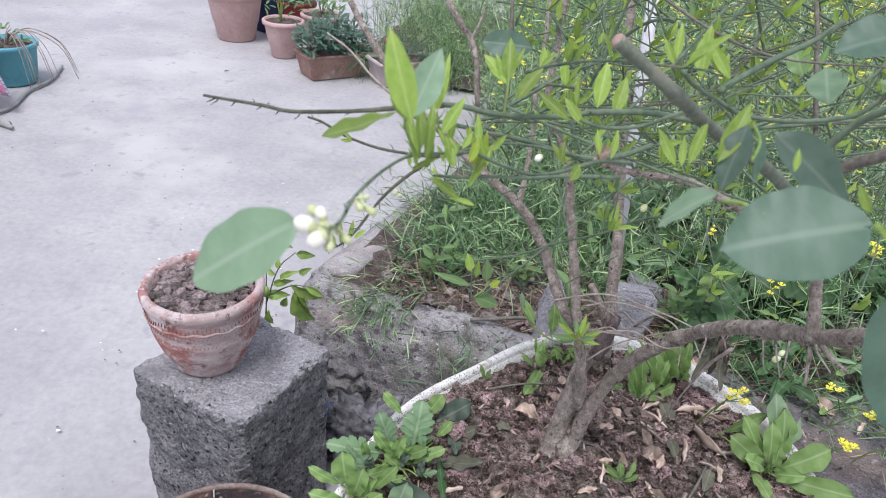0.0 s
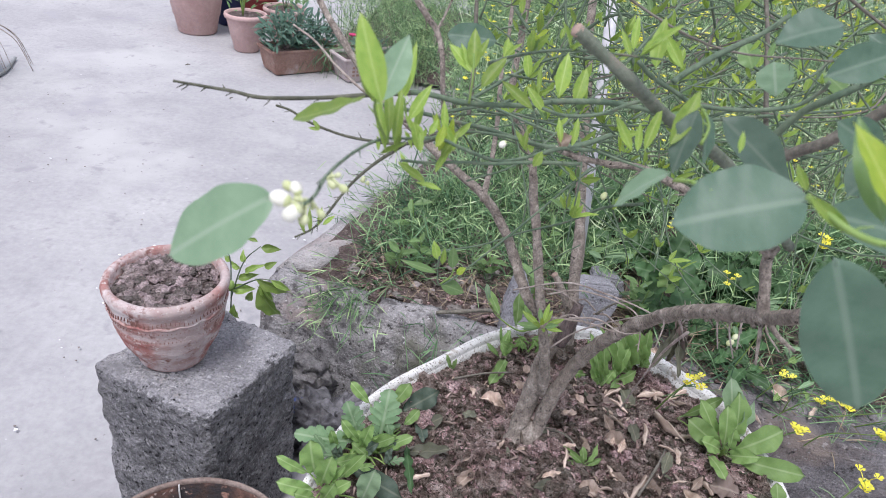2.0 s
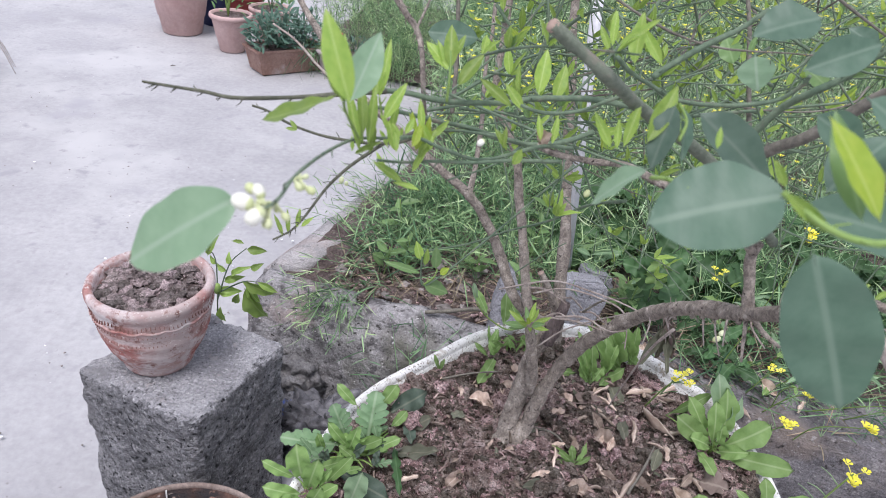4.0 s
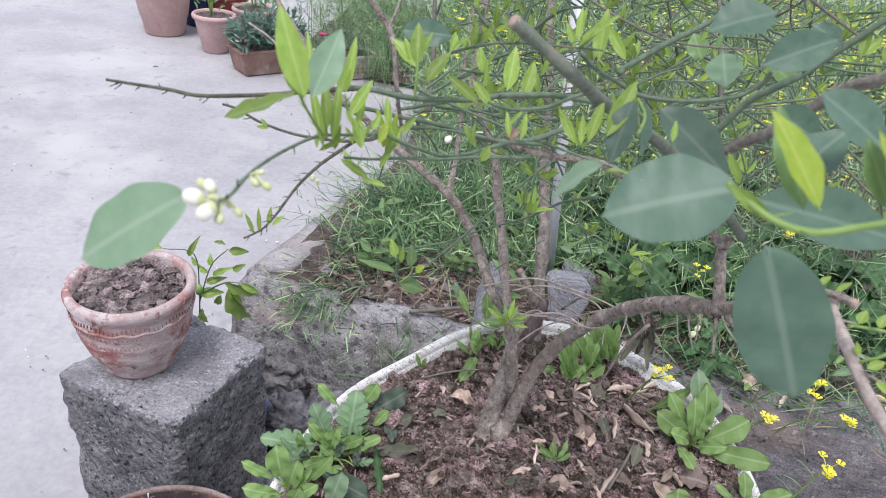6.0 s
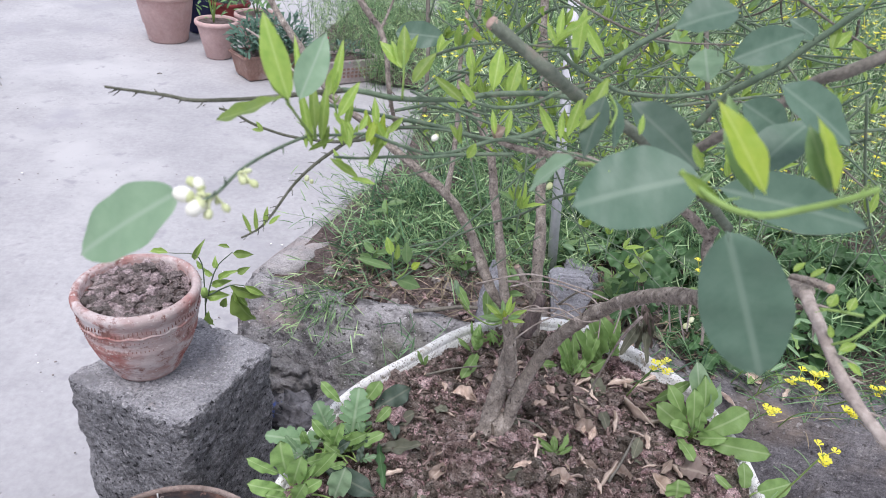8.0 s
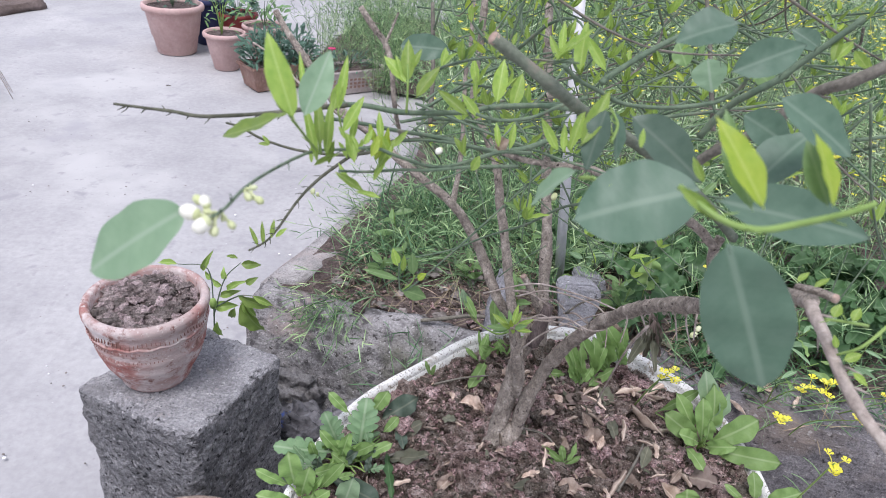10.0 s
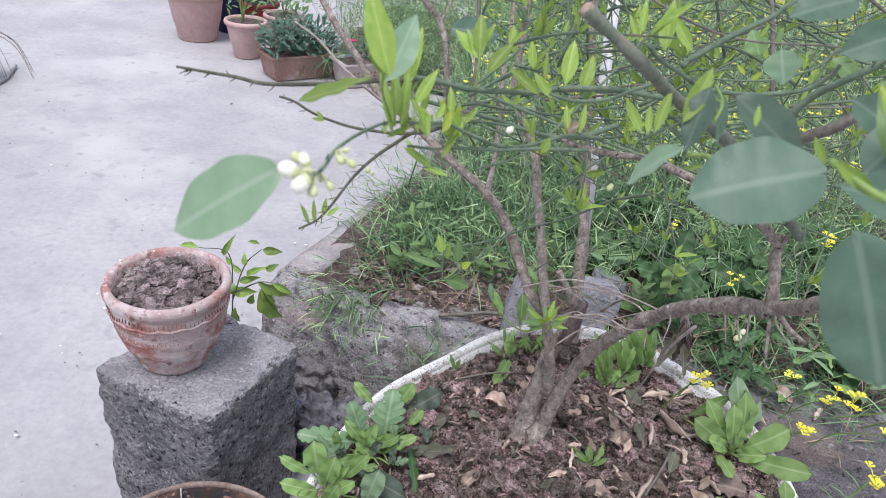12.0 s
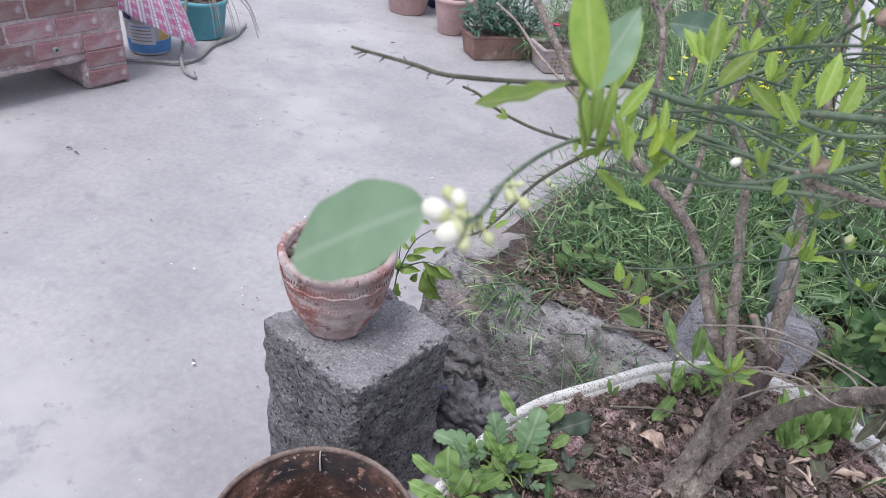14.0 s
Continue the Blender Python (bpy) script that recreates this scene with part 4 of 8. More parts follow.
weed_of("leafy_weed", (0.535, 0.757, 0.716), "fresh light green rosette of salad-like weed growing in the tub soil", [
    (spoon_light, (0.530, 0.752, 0.735), (0.495, 0.733, 0.772), 0.026, 20),
    (spoon_curl, (0.540, 0.745, 0.735), (0.552, 0.712, 0.768), 0.024, -10),
    (spoon_light, (0.528, 0.765, 0.735), (0.500, 0.792, 0.800), 0.026, 10),
    (spoon_grey, (0.545, 0.765, 0.735), (0.585, 0.792, 0.806), 0.024, 25),
    (tooth_leaf, (0.536, 0.748, 0.735), (0.530, 0.728, 0.790), 0.020, 0),
    (spoon_grey, (0.554, 0.776, 0.735), (0.542, 0.811, 0.835), 0.0336, 0),
    (spoon_light, (0.551, 0.766, 0.735), (0.558, 0.787, 0.82), 0.0376, 15),
    (spoon_light, (0.543, 0.751, 0.735), (0.615, 0.747, 0.79), 0.0402, 0),
    (spoon_light, (0.535, 0.743, 0.735), (0.628, 0.685, 0.765), 0.0337, 5),
    (spoon_light, (0.535, 0.755, 0.735), (0.526, 0.764, 0.81), 0.0271, -10),
    (spoon_light, (0.535, 0.755, 0.735), (0.474, 0.758, 0.78), 0.0347, -15),
    (spoon_light, (0.478, 0.817, 0.735), (0.539, 0.812, 0.79), 0.0182, 0),
    (spoon_light, (0.505, 0.743, 0.735), (0.51, 0.69, 0.755), 0.0209, 0),
])
clump = thing("leafy_weed", (0.397, 0.910, 0.722), "bright green clump of weeds behind the trunk", "plant")
put_leaf(spoon_light, stand_leaf((0.365, 0.892, 0.722), (0.326, 0.871, 0.840), 0.016, UPWARD, 7), clump)
put_leaf(spoon_light, stand_leaf((0.365, 0.892, 0.722), (0.323, 0.875, 0.821), 0.018, UPWARD, -8), clump)
put_leaf(spoon_light, stand_leaf((0.365, 0.892, 0.722), (0.349, 0.881, 0.799), 0.020, UPWARD, 15), clump)
put_leaf(tooth_leaf, stand_leaf((0.365, 0.892, 0.722), (0.380, 0.890, 0.758), 0.017, UPWARD, 4), clump)
put_leaf(tooth_leaf, stand_leaf((0.365, 0.892, 0.722), (0.343, 0.886, 0.761), 0.019, UPWARD, -21), clump)
put_leaf(tooth_leaf, stand_leaf((0.365, 0.892, 0.722), (0.355, 0.880, 0.812), 0.016, UPWARD, 14), clump)
put_leaf(spoon_curl, stand_leaf((0.393, 0.913, 0.722), (0.358, 0.893, 0.839), 0.016, UPWARD, 23), clump)
put_leaf(spoon_light, stand_leaf((0.393, 0.913, 0.722), (0.381, 0.901, 0.811), 0.022, UPWARD, 0), clump)
put_leaf(spoon_light, stand_leaf((0.393, 0.913, 0.722), (0.395, 0.905, 0.795), 0.019, UPWARD, -34), clump)
put_leaf(spoon_curl, stand_leaf((0.393, 0.913, 0.722), (0.429, 0.907, 0.742), 0.023, UPWARD, 29), clump)
put_leaf(spoon_curl, stand_leaf((0.393, 0.913, 0.722), (0.389, 0.879, 0.742), 0.017, UPWARD, -29), clump)
put_leaf(spoon_curl, stand_leaf((0.427, 0.937, 0.722), (0.391, 0.919, 0.833), 0.021, UPWARD, 1), clump)
put_leaf(spoon_curl, stand_leaf((0.427, 0.937, 0.722), (0.409, 0.924, 0.820), 0.023, UPWARD, 10), clump)
put_leaf(tooth_leaf, stand_leaf((0.427, 0.937, 0.722), (0.406, 0.928, 0.792), 0.020, UPWARD, 32), clump)
put_leaf(spoon_curl, stand_leaf((0.427, 0.937, 0.722), (0.409, 0.934, 0.744), 0.019, UPWARD, -7), clump)
put_leaf(spoon_curl, stand_leaf((0.452, 0.953, 0.722), (0.422, 0.939, 0.823), 0.023, UPWARD, 22), clump)
put_leaf(tooth_leaf, stand_leaf((0.452, 0.953, 0.722), (0.444, 0.945, 0.801), 0.019, UPWARD, -21), clump)
put_leaf(tooth_leaf, stand_leaf((0.452, 0.953, 0.722), (0.450, 0.949, 0.770), 0.020, UPWARD, -16), clump)
put_leaf(spoon_curl, stand_leaf((0.452, 0.953, 0.722), (0.460, 0.953, 0.744), 0.022, UPWARD, 34), clump)
put_leaf(spoon_curl, stand_leaf((0.452, 0.953, 0.722), (0.426, 0.943, 0.801), 0.021, UPWARD, 34), clump)
put_leaf(tooth_leaf, stand_leaf((0.348, 0.919, 0.722), (0.310, 0.910, 0.732), 0.018, UPWARD, 0), clump)
seedling = thing("leafy_weed", (0.304, 0.709, 0.722), "pale curled seedling in the tub soil", "plant")
put_leaf(spoon_curl, stand_leaf((0.304, 0.709, 0.722), (0.271, 0.709, 0.752), 0.010, UPWARD, 0), seedling)
put_leaf(spoon_curl, stand_leaf((0.304, 0.709, 0.722), (0.276, 0.698, 0.737), 0.007, UPWARD, 0), seedling)
put_leaf(spoon_light, stand_leaf((0.304, 0.709, 0.722), (0.297, 0.711, 0.752), 0.012, UPWARD, 0), seedling)
put_leaf(spoon_curl, stand_leaf((0.304, 0.709, 0.722), (0.324, 0.718, 0.752), 0.010, UPWARD, 20), seedling)
put_leaf(spoon_curl, stand_leaf((0.304, 0.706, 0.722), (0.329, 0.709, 0.737), 0.008, UPWARD, 0), seedling)
seedling = thing("leafy_weed", (0.199, 0.956, 0.722), "tiny green seedling with one broad leaf in the tub soil", "plant")
put_leaf(spoon_light, stand_leaf((0.200, 0.945, 0.722), (0.172, 0.867, 0.737), 0.022, UPWARD, 0), seedling)
put_leaf(spoon_curl, stand_leaf((0.200, 0.949, 0.722), (0.189, 0.939, 0.752), 0.014, UPWARD, 0), seedling)
rimweed = thing("leafy_weed", (0.228, 0.980, 0.715), "light green weed arching over the tub rim behind the trunk", "plant")
part("stem", tube(bmesh.new(), [(0.252, 0.975, 0.712), (0.256, 0.980, 0.767), (0.225, 0.980, 0.759), (0.203, 0.980, 0.766), (0.174, 0.980, 0.788), (0.154, 0.980, 0.814)], 0.0024, 0.0011, 6, 0.1), lime, rimweed)
for mesh, b, e, wide in ((spoon_light, (0.180, 0.980, 0.785), (0.154, 0.978, 0.838), 0.0145), (spoon_light, (0.212, 0.980, 0.764), (0.207, 0.972, 0.838), 0.020), (spoon_light, (0.246, 0.980, 0.768), (0.219, 0.970, 0.820), 0.015),
                         (spoon_grey, (0.155, 0.980, 0.812), (0.146, 0.985, 0.850), 0.010), (spoon_curl, (0.228, 0.980, 0.762), (0.262, 0.960, 0.800), 0.013), (spoon_light, (0.203, 0.978, 0.764), (0.190, 0.950, 0.742), 0.014),
                         (tooth_leaf, (0.240, 0.978, 0.745), (0.275, 0.955, 0.770), 0.015), (spoon_light, (0.222, 0.972, 0.722), (0.196, 0.948, 0.752), 0.011), (spoon_curl, (0.232, 0.970, 0.722), (0.226, 0.940, 0.758), 0.011)):
    put_leaf(mesh, stand_leaf(b, e, wide, UPWARD, 0), rimweed)
for k in range(14):
    b = Vector((0.195 + 0.075 * (k % 7) / 6, 0.985 - 0.02 * (k // 7), 0.712))
    put_leaf(tooth_leaf, stand_leaf(tuple(b), tuple(b + Vector((rng.normal() * 0.018, -0.012, rng.uniform(0.02, 0.05)))), 0.006, UPWARD, rng.uniform(-30, 30)), rimweed, "blade")
sprout = thing("leafy_weed", (0.191, 0.951, 0.715), "tiny green seedling in the tub soil", "plant")
put_leaf(spoon_light, stand_leaf((0.191, 0.954, 0.715), (0.181, 0.893, 0.720), 0.016, UPWARD, 0), sprout)
put_leaf(spoon_light, stand_leaf((0.191, 0.954, 0.715), (0.201, 0.937, 0.750), 0.011, UPWARD, 0), sprout)
put_leaf(spoon_light, stand_leaf((0.189, 0.951, 0.715), (0.163, 0.941, 0.750), 0.009, UPWARD, 0), sprout)
sprout2 = thing("leafy_weed", (0.099, 0.902, 0.715), "tiny green seedling beside the tub rim", "plant")
put_leaf(spoon_light, stand_leaf((0.099, 0.902, 0.715), (0.088, 0.882, 0.760), 0.007, UPWARD, 0), sprout2)
put_leaf(spoon_light, stand_leaf((0.099, 0.902, 0.715), (0.102, 0.885, 0.750), 0.007, UPWARD, 0), sprout2)
weed_of("leafy_weed", (0.468, 0.628, 0.715), "round-leaved green weed at the tub edge", [
    (spoon_round, (0.468, 0.628, 0.73), (0.466, 0.63, 0.76), 0.0379, 0),
])
weed_of("leafy_weed", (0.578, 0.636, 0.715), "round-leaved green weed overhanging the tub rim", [
    (spoon_round, (0.591, 0.635, 0.74), (0.631, 0.627, 0.77), 0.0288, 0),
    (spoon_light, (0.575, 0.638, 0.73), (0.578, 0.662, 0.77), 0.0229, 0),
    (spoon_light, (0.564, 0.636, 0.73), (0.532, 0.651, 0.755), 0.0113, 0),
])
CHILI = []
CHILI += [
    ((-0.357, 1.360, 0.523), (-0.304, 1.360, 0.410), 0.044),
    ((-0.363, 1.360, 0.546), (-0.280, 1.360, 0.503), 0.025),
    ((-0.353, 1.360, 0.535), (-0.318, 1.360, 0.470), 0.023),
    ((-0.389, 1.360, 0.556), (-0.344, 1.360, 0.593), 0.017),
    ((-0.398, 1.360, 0.569), (-0.423, 1.360, 0.586), 0.015),
    ((-0.340, 1.360, 0.580), (-0.313, 1.360, 0.599), 0.017),
    ((-0.348, 1.360, 0.637), (-0.301, 1.360, 0.636), 0.021),
    ((-0.353, 1.360, 0.652), (-0.383, 1.360, 0.660), 0.010),
    ((-0.423, 1.360, 0.586), (-0.434, 1.360, 0.608), 0.012),
    ((-0.441, 1.360, 0.608), (-0.417, 1.360, 0.664), 0.015),
]
CHILI += [
    ((-0.497, 1.360, 0.626), (-0.547, 1.360, 0.632), 0.015),
    ((-0.422, 1.360, 0.504), (-0.368, 1.360, 0.517), 0.027),
    ((-0.419, 1.360, 0.462), (-0.413, 1.360, 0.401), 0.021),
    ((-0.437, 1.360, 0.399), (-0.433, 1.360, 0.363), 0.025),
    ((-0.425, 1.360, 0.553), (-0.457, 1.360, 0.567), 0.017),
    ((-0.406, 1.360, 0.539), (-0.359, 1.360, 0.559), 0.019),
    ((-0.326, 1.360, 0.546), (-0.273, 1.360, 0.517), 0.017),
    ((-0.387, 1.360, 0.589), (-0.393, 1.360, 0.620), 0.015),
    ((-0.371, 1.360, 0.508), (-0.387, 1.360, 0.464), 0.019),
]

chili = thing("chili_plant", (-0.43, 1.36, 0.0), "young chilli plant with pointed green leaves behind the stone block", "plant")
for pts, r in (([(-0.43, 1.36, -0.01), (-0.435, 1.355, 0.2), (-0.430, 1.36, 0.363), (-0.422, 1.36, 0.504)], 0.004), ([(-0.424, 1.36, 0.48), (-0.39, 1.36, 0.589), (-0.348, 1.36, 0.640)], 0.0022),
               ([(-0.422, 1.36, 0.504), (-0.36, 1.36, 0.543), (-0.326, 1.36, 0.546)], 0.0022), ([(-0.422, 1.36, 0.50), (-0.427, 1.36, 0.617), (-0.497, 1.36, 0.626)], 0.002)):
    part("stem", tube(bmesh.new(), pts, r, r * 0.5, 6, 0.15), green_bark, chili)
for b, t_, w in CHILI:
    put_leaf(chili_leaf, stand_leaf(b, t_, w, UPWARD, rng.uniform(-25, 25)), chili)
bm = bmesh.new()
lathe(bm, [(0, -0.016), (0.007, -0.012), (0.0095, 0), (0.007, 0.011), (0, 0.015)], 14, (-0.418, 1.345, 0.528))
part("fruit", bm, lime, chili, "small unripe green fruit")

# crumpled bag and a dark gap between block and curb
bm = bmesh.new()
bmesh.ops.create_icosphere(bm, subdivisions=5, radius=1)
for v in bm.verts:
    q = v.co.copy()
    w = q + Vector((noise.noise(q * 2), noise.noise(q * 2 + Vector((7, 0, 0))), noise.noise(q * 2 + Vector((0, 7, 0))))) * 0.5
    k = 0.72 + 0.35 * noise.noise(q * 1.6) + 0.9 * abs(noise.noise(w * 2.6)) + 0.5 * abs(noise.noise(w * 6)) + 0.22 * abs(noise.noise(w * 13))
    v.co = Vector((-0.175 + q.x * 0.13 * k, 1.37 + q.y * 0.07 * k, max(0.0, 0.06 + q.z * 0.095 * k)))
lone("plastic_bag", bm, bag_film, "crumpled grey and blue plastic bag lying by the curb", "bag")

# ---- rusty tin in front ----
TIN = Vector((-0.333, 0.722, 0.0))
tin = thing("rusty_tin", TIN, "old rusty open metal tin standing on the floor", "tin")
part("tin_body", lathe(bmesh.new(), [(0, 0.004), (0.160, 0.0), (0.171, 0.012), (0.186, 0.2), (0.190, 0.352), (0.186, 0.352), (0.181, 0.2), (0.167, 0.02), (0, 0.018)], 80, TIN, 0.01, 4.0), rusty_tin, tin)
part("tin_lip", lathe(bmesh.new(), [(0.187, 0.348), (0.193, 0.351), (0.1945, 0.357), (0.192, 0.362), (0.187, 0.361), (0.185, 0.355), (0.187, 0.348)], 80, TIN, 0.012, 4.0), tin_rim, tin, "pale rusted rolled lip")
part("paint_drip", tube(bmesh.new(), [(-0.402, 0.894, 0.356), (-0.401, 0.890, 0.335), (-0.399, 0.887, 0.318), (-0.397, 0.885, 0.305)], 0.0018, 0.0013, 6, 0.4), tub_white, tin, "dried white paint drip")

# ---- planted tub ----
TUB = Vector((0.241, 0.595, 0))
TA, TB, TT = 0.455, 0.329, math.atan2(0.905, 0.426)
RIM = 0.74
def dent(x, y):
    """How far the tub's oval is pushed in or out on the way to (x, y)."""
    d = Vector((x - TUB.x, y - TUB.y, 0))
    a, b = d.x * math.cos(TT) + d.y * math.sin(TT), -d.x * math.sin(TT) + d.y * math.cos(TT)
    g = math.atan2(b / TB, a / TA)
    return 1.012 - 0.048 * math.exp(-((g - 1.08) / 0.26) ** 2) - 0.038 * math.exp(-((g + 0.3) / 0.35) ** 2)


def dented(bm):
    for v in bm.verts:
        k = dent(v.co.x, v.co.y)
        v.co.x, v.co.y = TUB.x + (v.co.x - TUB.x) * k, TUB.y + (v.co.y - TUB.y) * k
    return bm


tub = thing("planting_tub", TUB, "big white oval plastic tub filled with soil", "tub")
part("tub_wall", dented(lathe(bmesh.new(), [(0, 0.0), (0.80, 0.0), (0.83, 0.02), (0.985, RIM - 0.03), (0.99, RIM - 0.012), (0.978, RIM - 0.012), (0.97, RIM - 0.05), (0.90, 0.35), (0, 0.34)], 96, TUB, 0.0, 0, TA, TB, TT)), tub_white, tub)
part("tub_rim", dented(lathe(bmesh.new(), [(0.979, RIM - 0.022), (1.006, RIM - 0.024), (1.017, RIM - 0.015), (1.018, RIM - 0.004), (1.010, RIM + 0.003), (0.990, RIM + 0.002), (0.979, RIM - 0.005), (0.979, RIM - 0.022)], 160, TUB, 0.006, 8.0, TA, TB, TT)), tub_white, tub, "dirty white rolled rim")


def in_tub(x, y, k=0.972):
    d = Vector((x, y, 0)) - Vector((TUB.x, TUB.y, 0))
    a, b = d.x * math.cos(TT) + d.y * math.sin(TT), -d.x * math.sin(TT) + d.y * math.cos(TT)
    return math.hypot(a / TA, b / TB) / k / dent(x, y)


def soil_height(x, y):
    p = Vector((x, y, 0))
    q = p + Vector((noise.noise(p * 30), noise.noise(p * 30 + Vector((9, 0, 0))), 0)) * 0.012
    clod = max(0.0, 1 - 1.7 * noise.voronoi(q * 34)[0][0]) + 0.6 * max(0.0, 1 - 1.7 * noise.voronoi(q * 75)[0][0])
    z = 0.712 + 0.014 * noise.noise(p * 7) + 0.013 * noise.noise(p * 19 + Vector((4, 2, 0))) + 0.018 * clod * max(0.0, 0.5 + noise.noise(p * 9 + Vector((1, 7, 0)))) + 0.006 * noise.noise(p * 60) + 0.006 * noise.noise(p * 140)
    return z + 0.042 * max(0.0, 1 - math.hypot(x - 0.2, y - 0.70) / 0.11) + 0.014 * max(0.0, (in_tub(x, y) - 0.8) / 0.2)


bm = bmesh.new()
bmesh.ops.create_grid(bm, x_segments=330, y_segments=330, size=0.47)
bmesh.ops.translate(bm, verts=bm.verts, vec=TUB)
bmesh.ops.delete(bm, geom=[v for v in bm.verts if in_tub(v.co.x, v.co.y) > 0.990], context="VERTS")
for v in bm.verts:
    v.co.z = soil_height(v.co.x, v.co.y)
part("tub_soil", bm, tub_soil, tub, "dark brown crumbly soil")
for fine, n, sizes, odds in ((False, 17000, (0.0018, 0.0029, 0.0044), (0.45, 0.38, 0.17)), (True, 2600, (0.0042, 0.0065, 0.0110, 0.0165), (0.58, 0.29, 0.10, 0.03))):
    spots, radii = [], []
    while len(spots) < n:
        x, y = rng.uniform(-0.15, 0.62), rng.uniform(0.42, 1.02)
        if in_tub(x, y) < 0.965:
            r = rng.choice(sizes, p=odds)
            spots.append((x, y, soil_height(x, y) + r * 0.35))
            radii.append(r)
    clods("soil_crumb", spots, radii, fine, tub_soil, tub, "loose crumbs and clods of soil")

# dry leaves and bits of bark on the soil
dry_curled = [blade_mesh("dry_leaf", dry_leaf_mat, 0.45, 0.45, 0.8, f_, c_, 0.7, rows=16, cols=6, crumple=1.3, seed=f_ * 9) for f_, c_ in ((0.7, 0.6), (1.2, 0.2), (0.5, -0.6), (1.6, 0.4))]


def roll_mesh(name, material, bend, seed):
    """A dry leaf of length 1 along y, rolled in along its sides, hollow side down."""
    bm = bmesh.new()
    grid = []
    for i in range(15):
        t = i / 14
        w = 0.225 * max(math.sin(math.pi * min(max(t * 0.94 + 0.03, 0), 1)), 0.05) ** 0.5 * (0.85 + 0.45 * noise.noise(Vector((t * 4, seed, 9))))
        row = []
        for j in range(-4, 5):
            a = j / 4 * (bend + 0.9 * noise.noise(Vector((t * 3, seed, 0)))) + 0.6 * noise.noise(Vector((t * 2, seed, 5)))
            r = w / bend
            q = Vector((j * 0.8, t * 7, seed * 3.7))
            row.append(bm.verts.new((r * math.sin(a) + 0.12 * noise.noise(Vector((t * 2.5, seed, 3))) + 0.035 * noise.noise(q), t + 0.05 * noise.noise(q), r * math.cos(a) + 0.07 * math.sin(t * 3.1) + 0.04 * noise.noise(q + Vector((5, 0, 0))))))
        grid.append(row)
    for a, b in zip(grid, grid[1:]):
        for k in range(8):
            bm.faces.new((a[k], a[k + 1], b[k + 1], b[k]))
    return finish(bm, name, material)


dry_curled[1] = roll_mesh("rolled_dry_leaf", dry_leaf_mat, 1.9, 1.0)
dry_curled[3] = roll_mesh("rolled_dry_leaf", dry_leaf_mat, 2.4, 6.0)
dry_dull = [blade_mesh("dull_dry_leaf", dull_leaf_mat, 0.45, 0.45, 0.9, f_, c_, 0.6, rows=16, cols=6, crumple=0.9, seed=c_ * 9) for f_, c_ in ((0.3, 0.4), (0.15, -0.3))]
dry_brown = blade_mesh("brown_dry_leaf", dry_brown_mat, 0.45, 0.5, 0.7, 0.25, 0.2, 0.8, rows=20, cols=6, crumple=0.8, seed=4)
DRY = []
for _ in range(60):
    x, y = rng.uniform(-0.05, 0.55), rng.uniform(0.5, 0.98)
    if in_tub(x, y) < 0.92:
        DRY.append((x, y, rng.uniform(0, 360), rng.uniform(0.022, 0.05), int(rng.integers(0, 6))))
for _ in range(110):
    x, y = rng.uniform(-0.02, 0.56), rng.uniform(0.48, 0.98)
    if in_tub(x, y) < 0.94:
        DRY.append((x, y, rng.uniform(0, 360), rng.uniform(0.012, 0.028), int(rng.choice([0, 2, 2, 0, 5]))))
for x, y, a, size, k in DRY:
    size *= 0.66
    me = (dry_curled + dry_dull)[k]
    ob = new("dry_leaf", me)
    way = Vector((math.cos(radians(a)), math.sin(radians(a)), 0))
    p = Vector((x, y, 0)) - way * size / 2
    m = stand_leaf((p.x, p.y, soil_height(p.x, p.y) + 0.006), Vector((p.x, p.y, soil_height(p.x + way.x * size, p.y + way.y * size) + 0.008 + 0.1 * size)) + way * size, size * rng.uniform(0.3, 0.5), (rng.normal() * 0.4, rng.normal() * 0.4, 1))
    ob.matrix_basis = m
    tagged(ob, "curled brown dry lemon leaf lying on the soil" if k < 4 else "dull grey-brown fallen leaf lying on the soil", "dry leaf", "dry leaves on the soil")
LITTER = [(0.433, 0.854, 0.478, 0.767, 0.030, 3), (0.427, 0.88, 0.477, 0.888, 0.025, 1), (0.344, 0.768, 0.383, 0.745, 0.030, 0), (0.364, 0.654, 0.408, 0.711, 0.025, 3), (0.282, 0.657, 0.328, 0.65, 0.028, 0), (0.323, 0.851, 0.389, 0.85, 0.026, 6), (0.401, 0.889, 0.41, 0.828, 0.026, 4), (0.397, 0.801, 0.399, 0.766, 0.019, 4), (0.172, 0.721, 0.098, 0.665, 0.035, 6), (0.117, 0.791, 0.138, 0.764, 0.018, 5), (0.145, 0.827, 0.195, 0.81, 0.025, 0), (0.219, 0.924, 0.246, 0.9, 0.023, 2), (0.038, 0.649, 0.066, 0.655, 0.016, 1)]
LITTER += [(0.107, 0.65, 0.133, 0.667, 0.018, 0), (0.031, 0.703, 0.098, 0.691, 0.023, 5), (0.474, 0.869, 0.514, 0.891, 0.026, 1), (0.363, 0.782, 0.348, 0.806, 0.016, 2), (0.273, 0.794, 0.296, 0.774, 0.018, 2), (0.449, 0.747, 0.422, 0.7, 0.018, 5), (0.255, 0.658, 0.211, 0.639, 0.018, 5), (0.454, 0.887, 0.49, 0.846, 0.023, 3), (0.501, 0.699, 0.535, 0.678, 0.044, 6), (0.046, 0.739, 0.08, 0.762, 0.026, 5), (0.299, 0.85, 0.322, 0.822, 0.014, 1), (0.205, 0.878, 0.231, 0.848, 0.019, 0)]
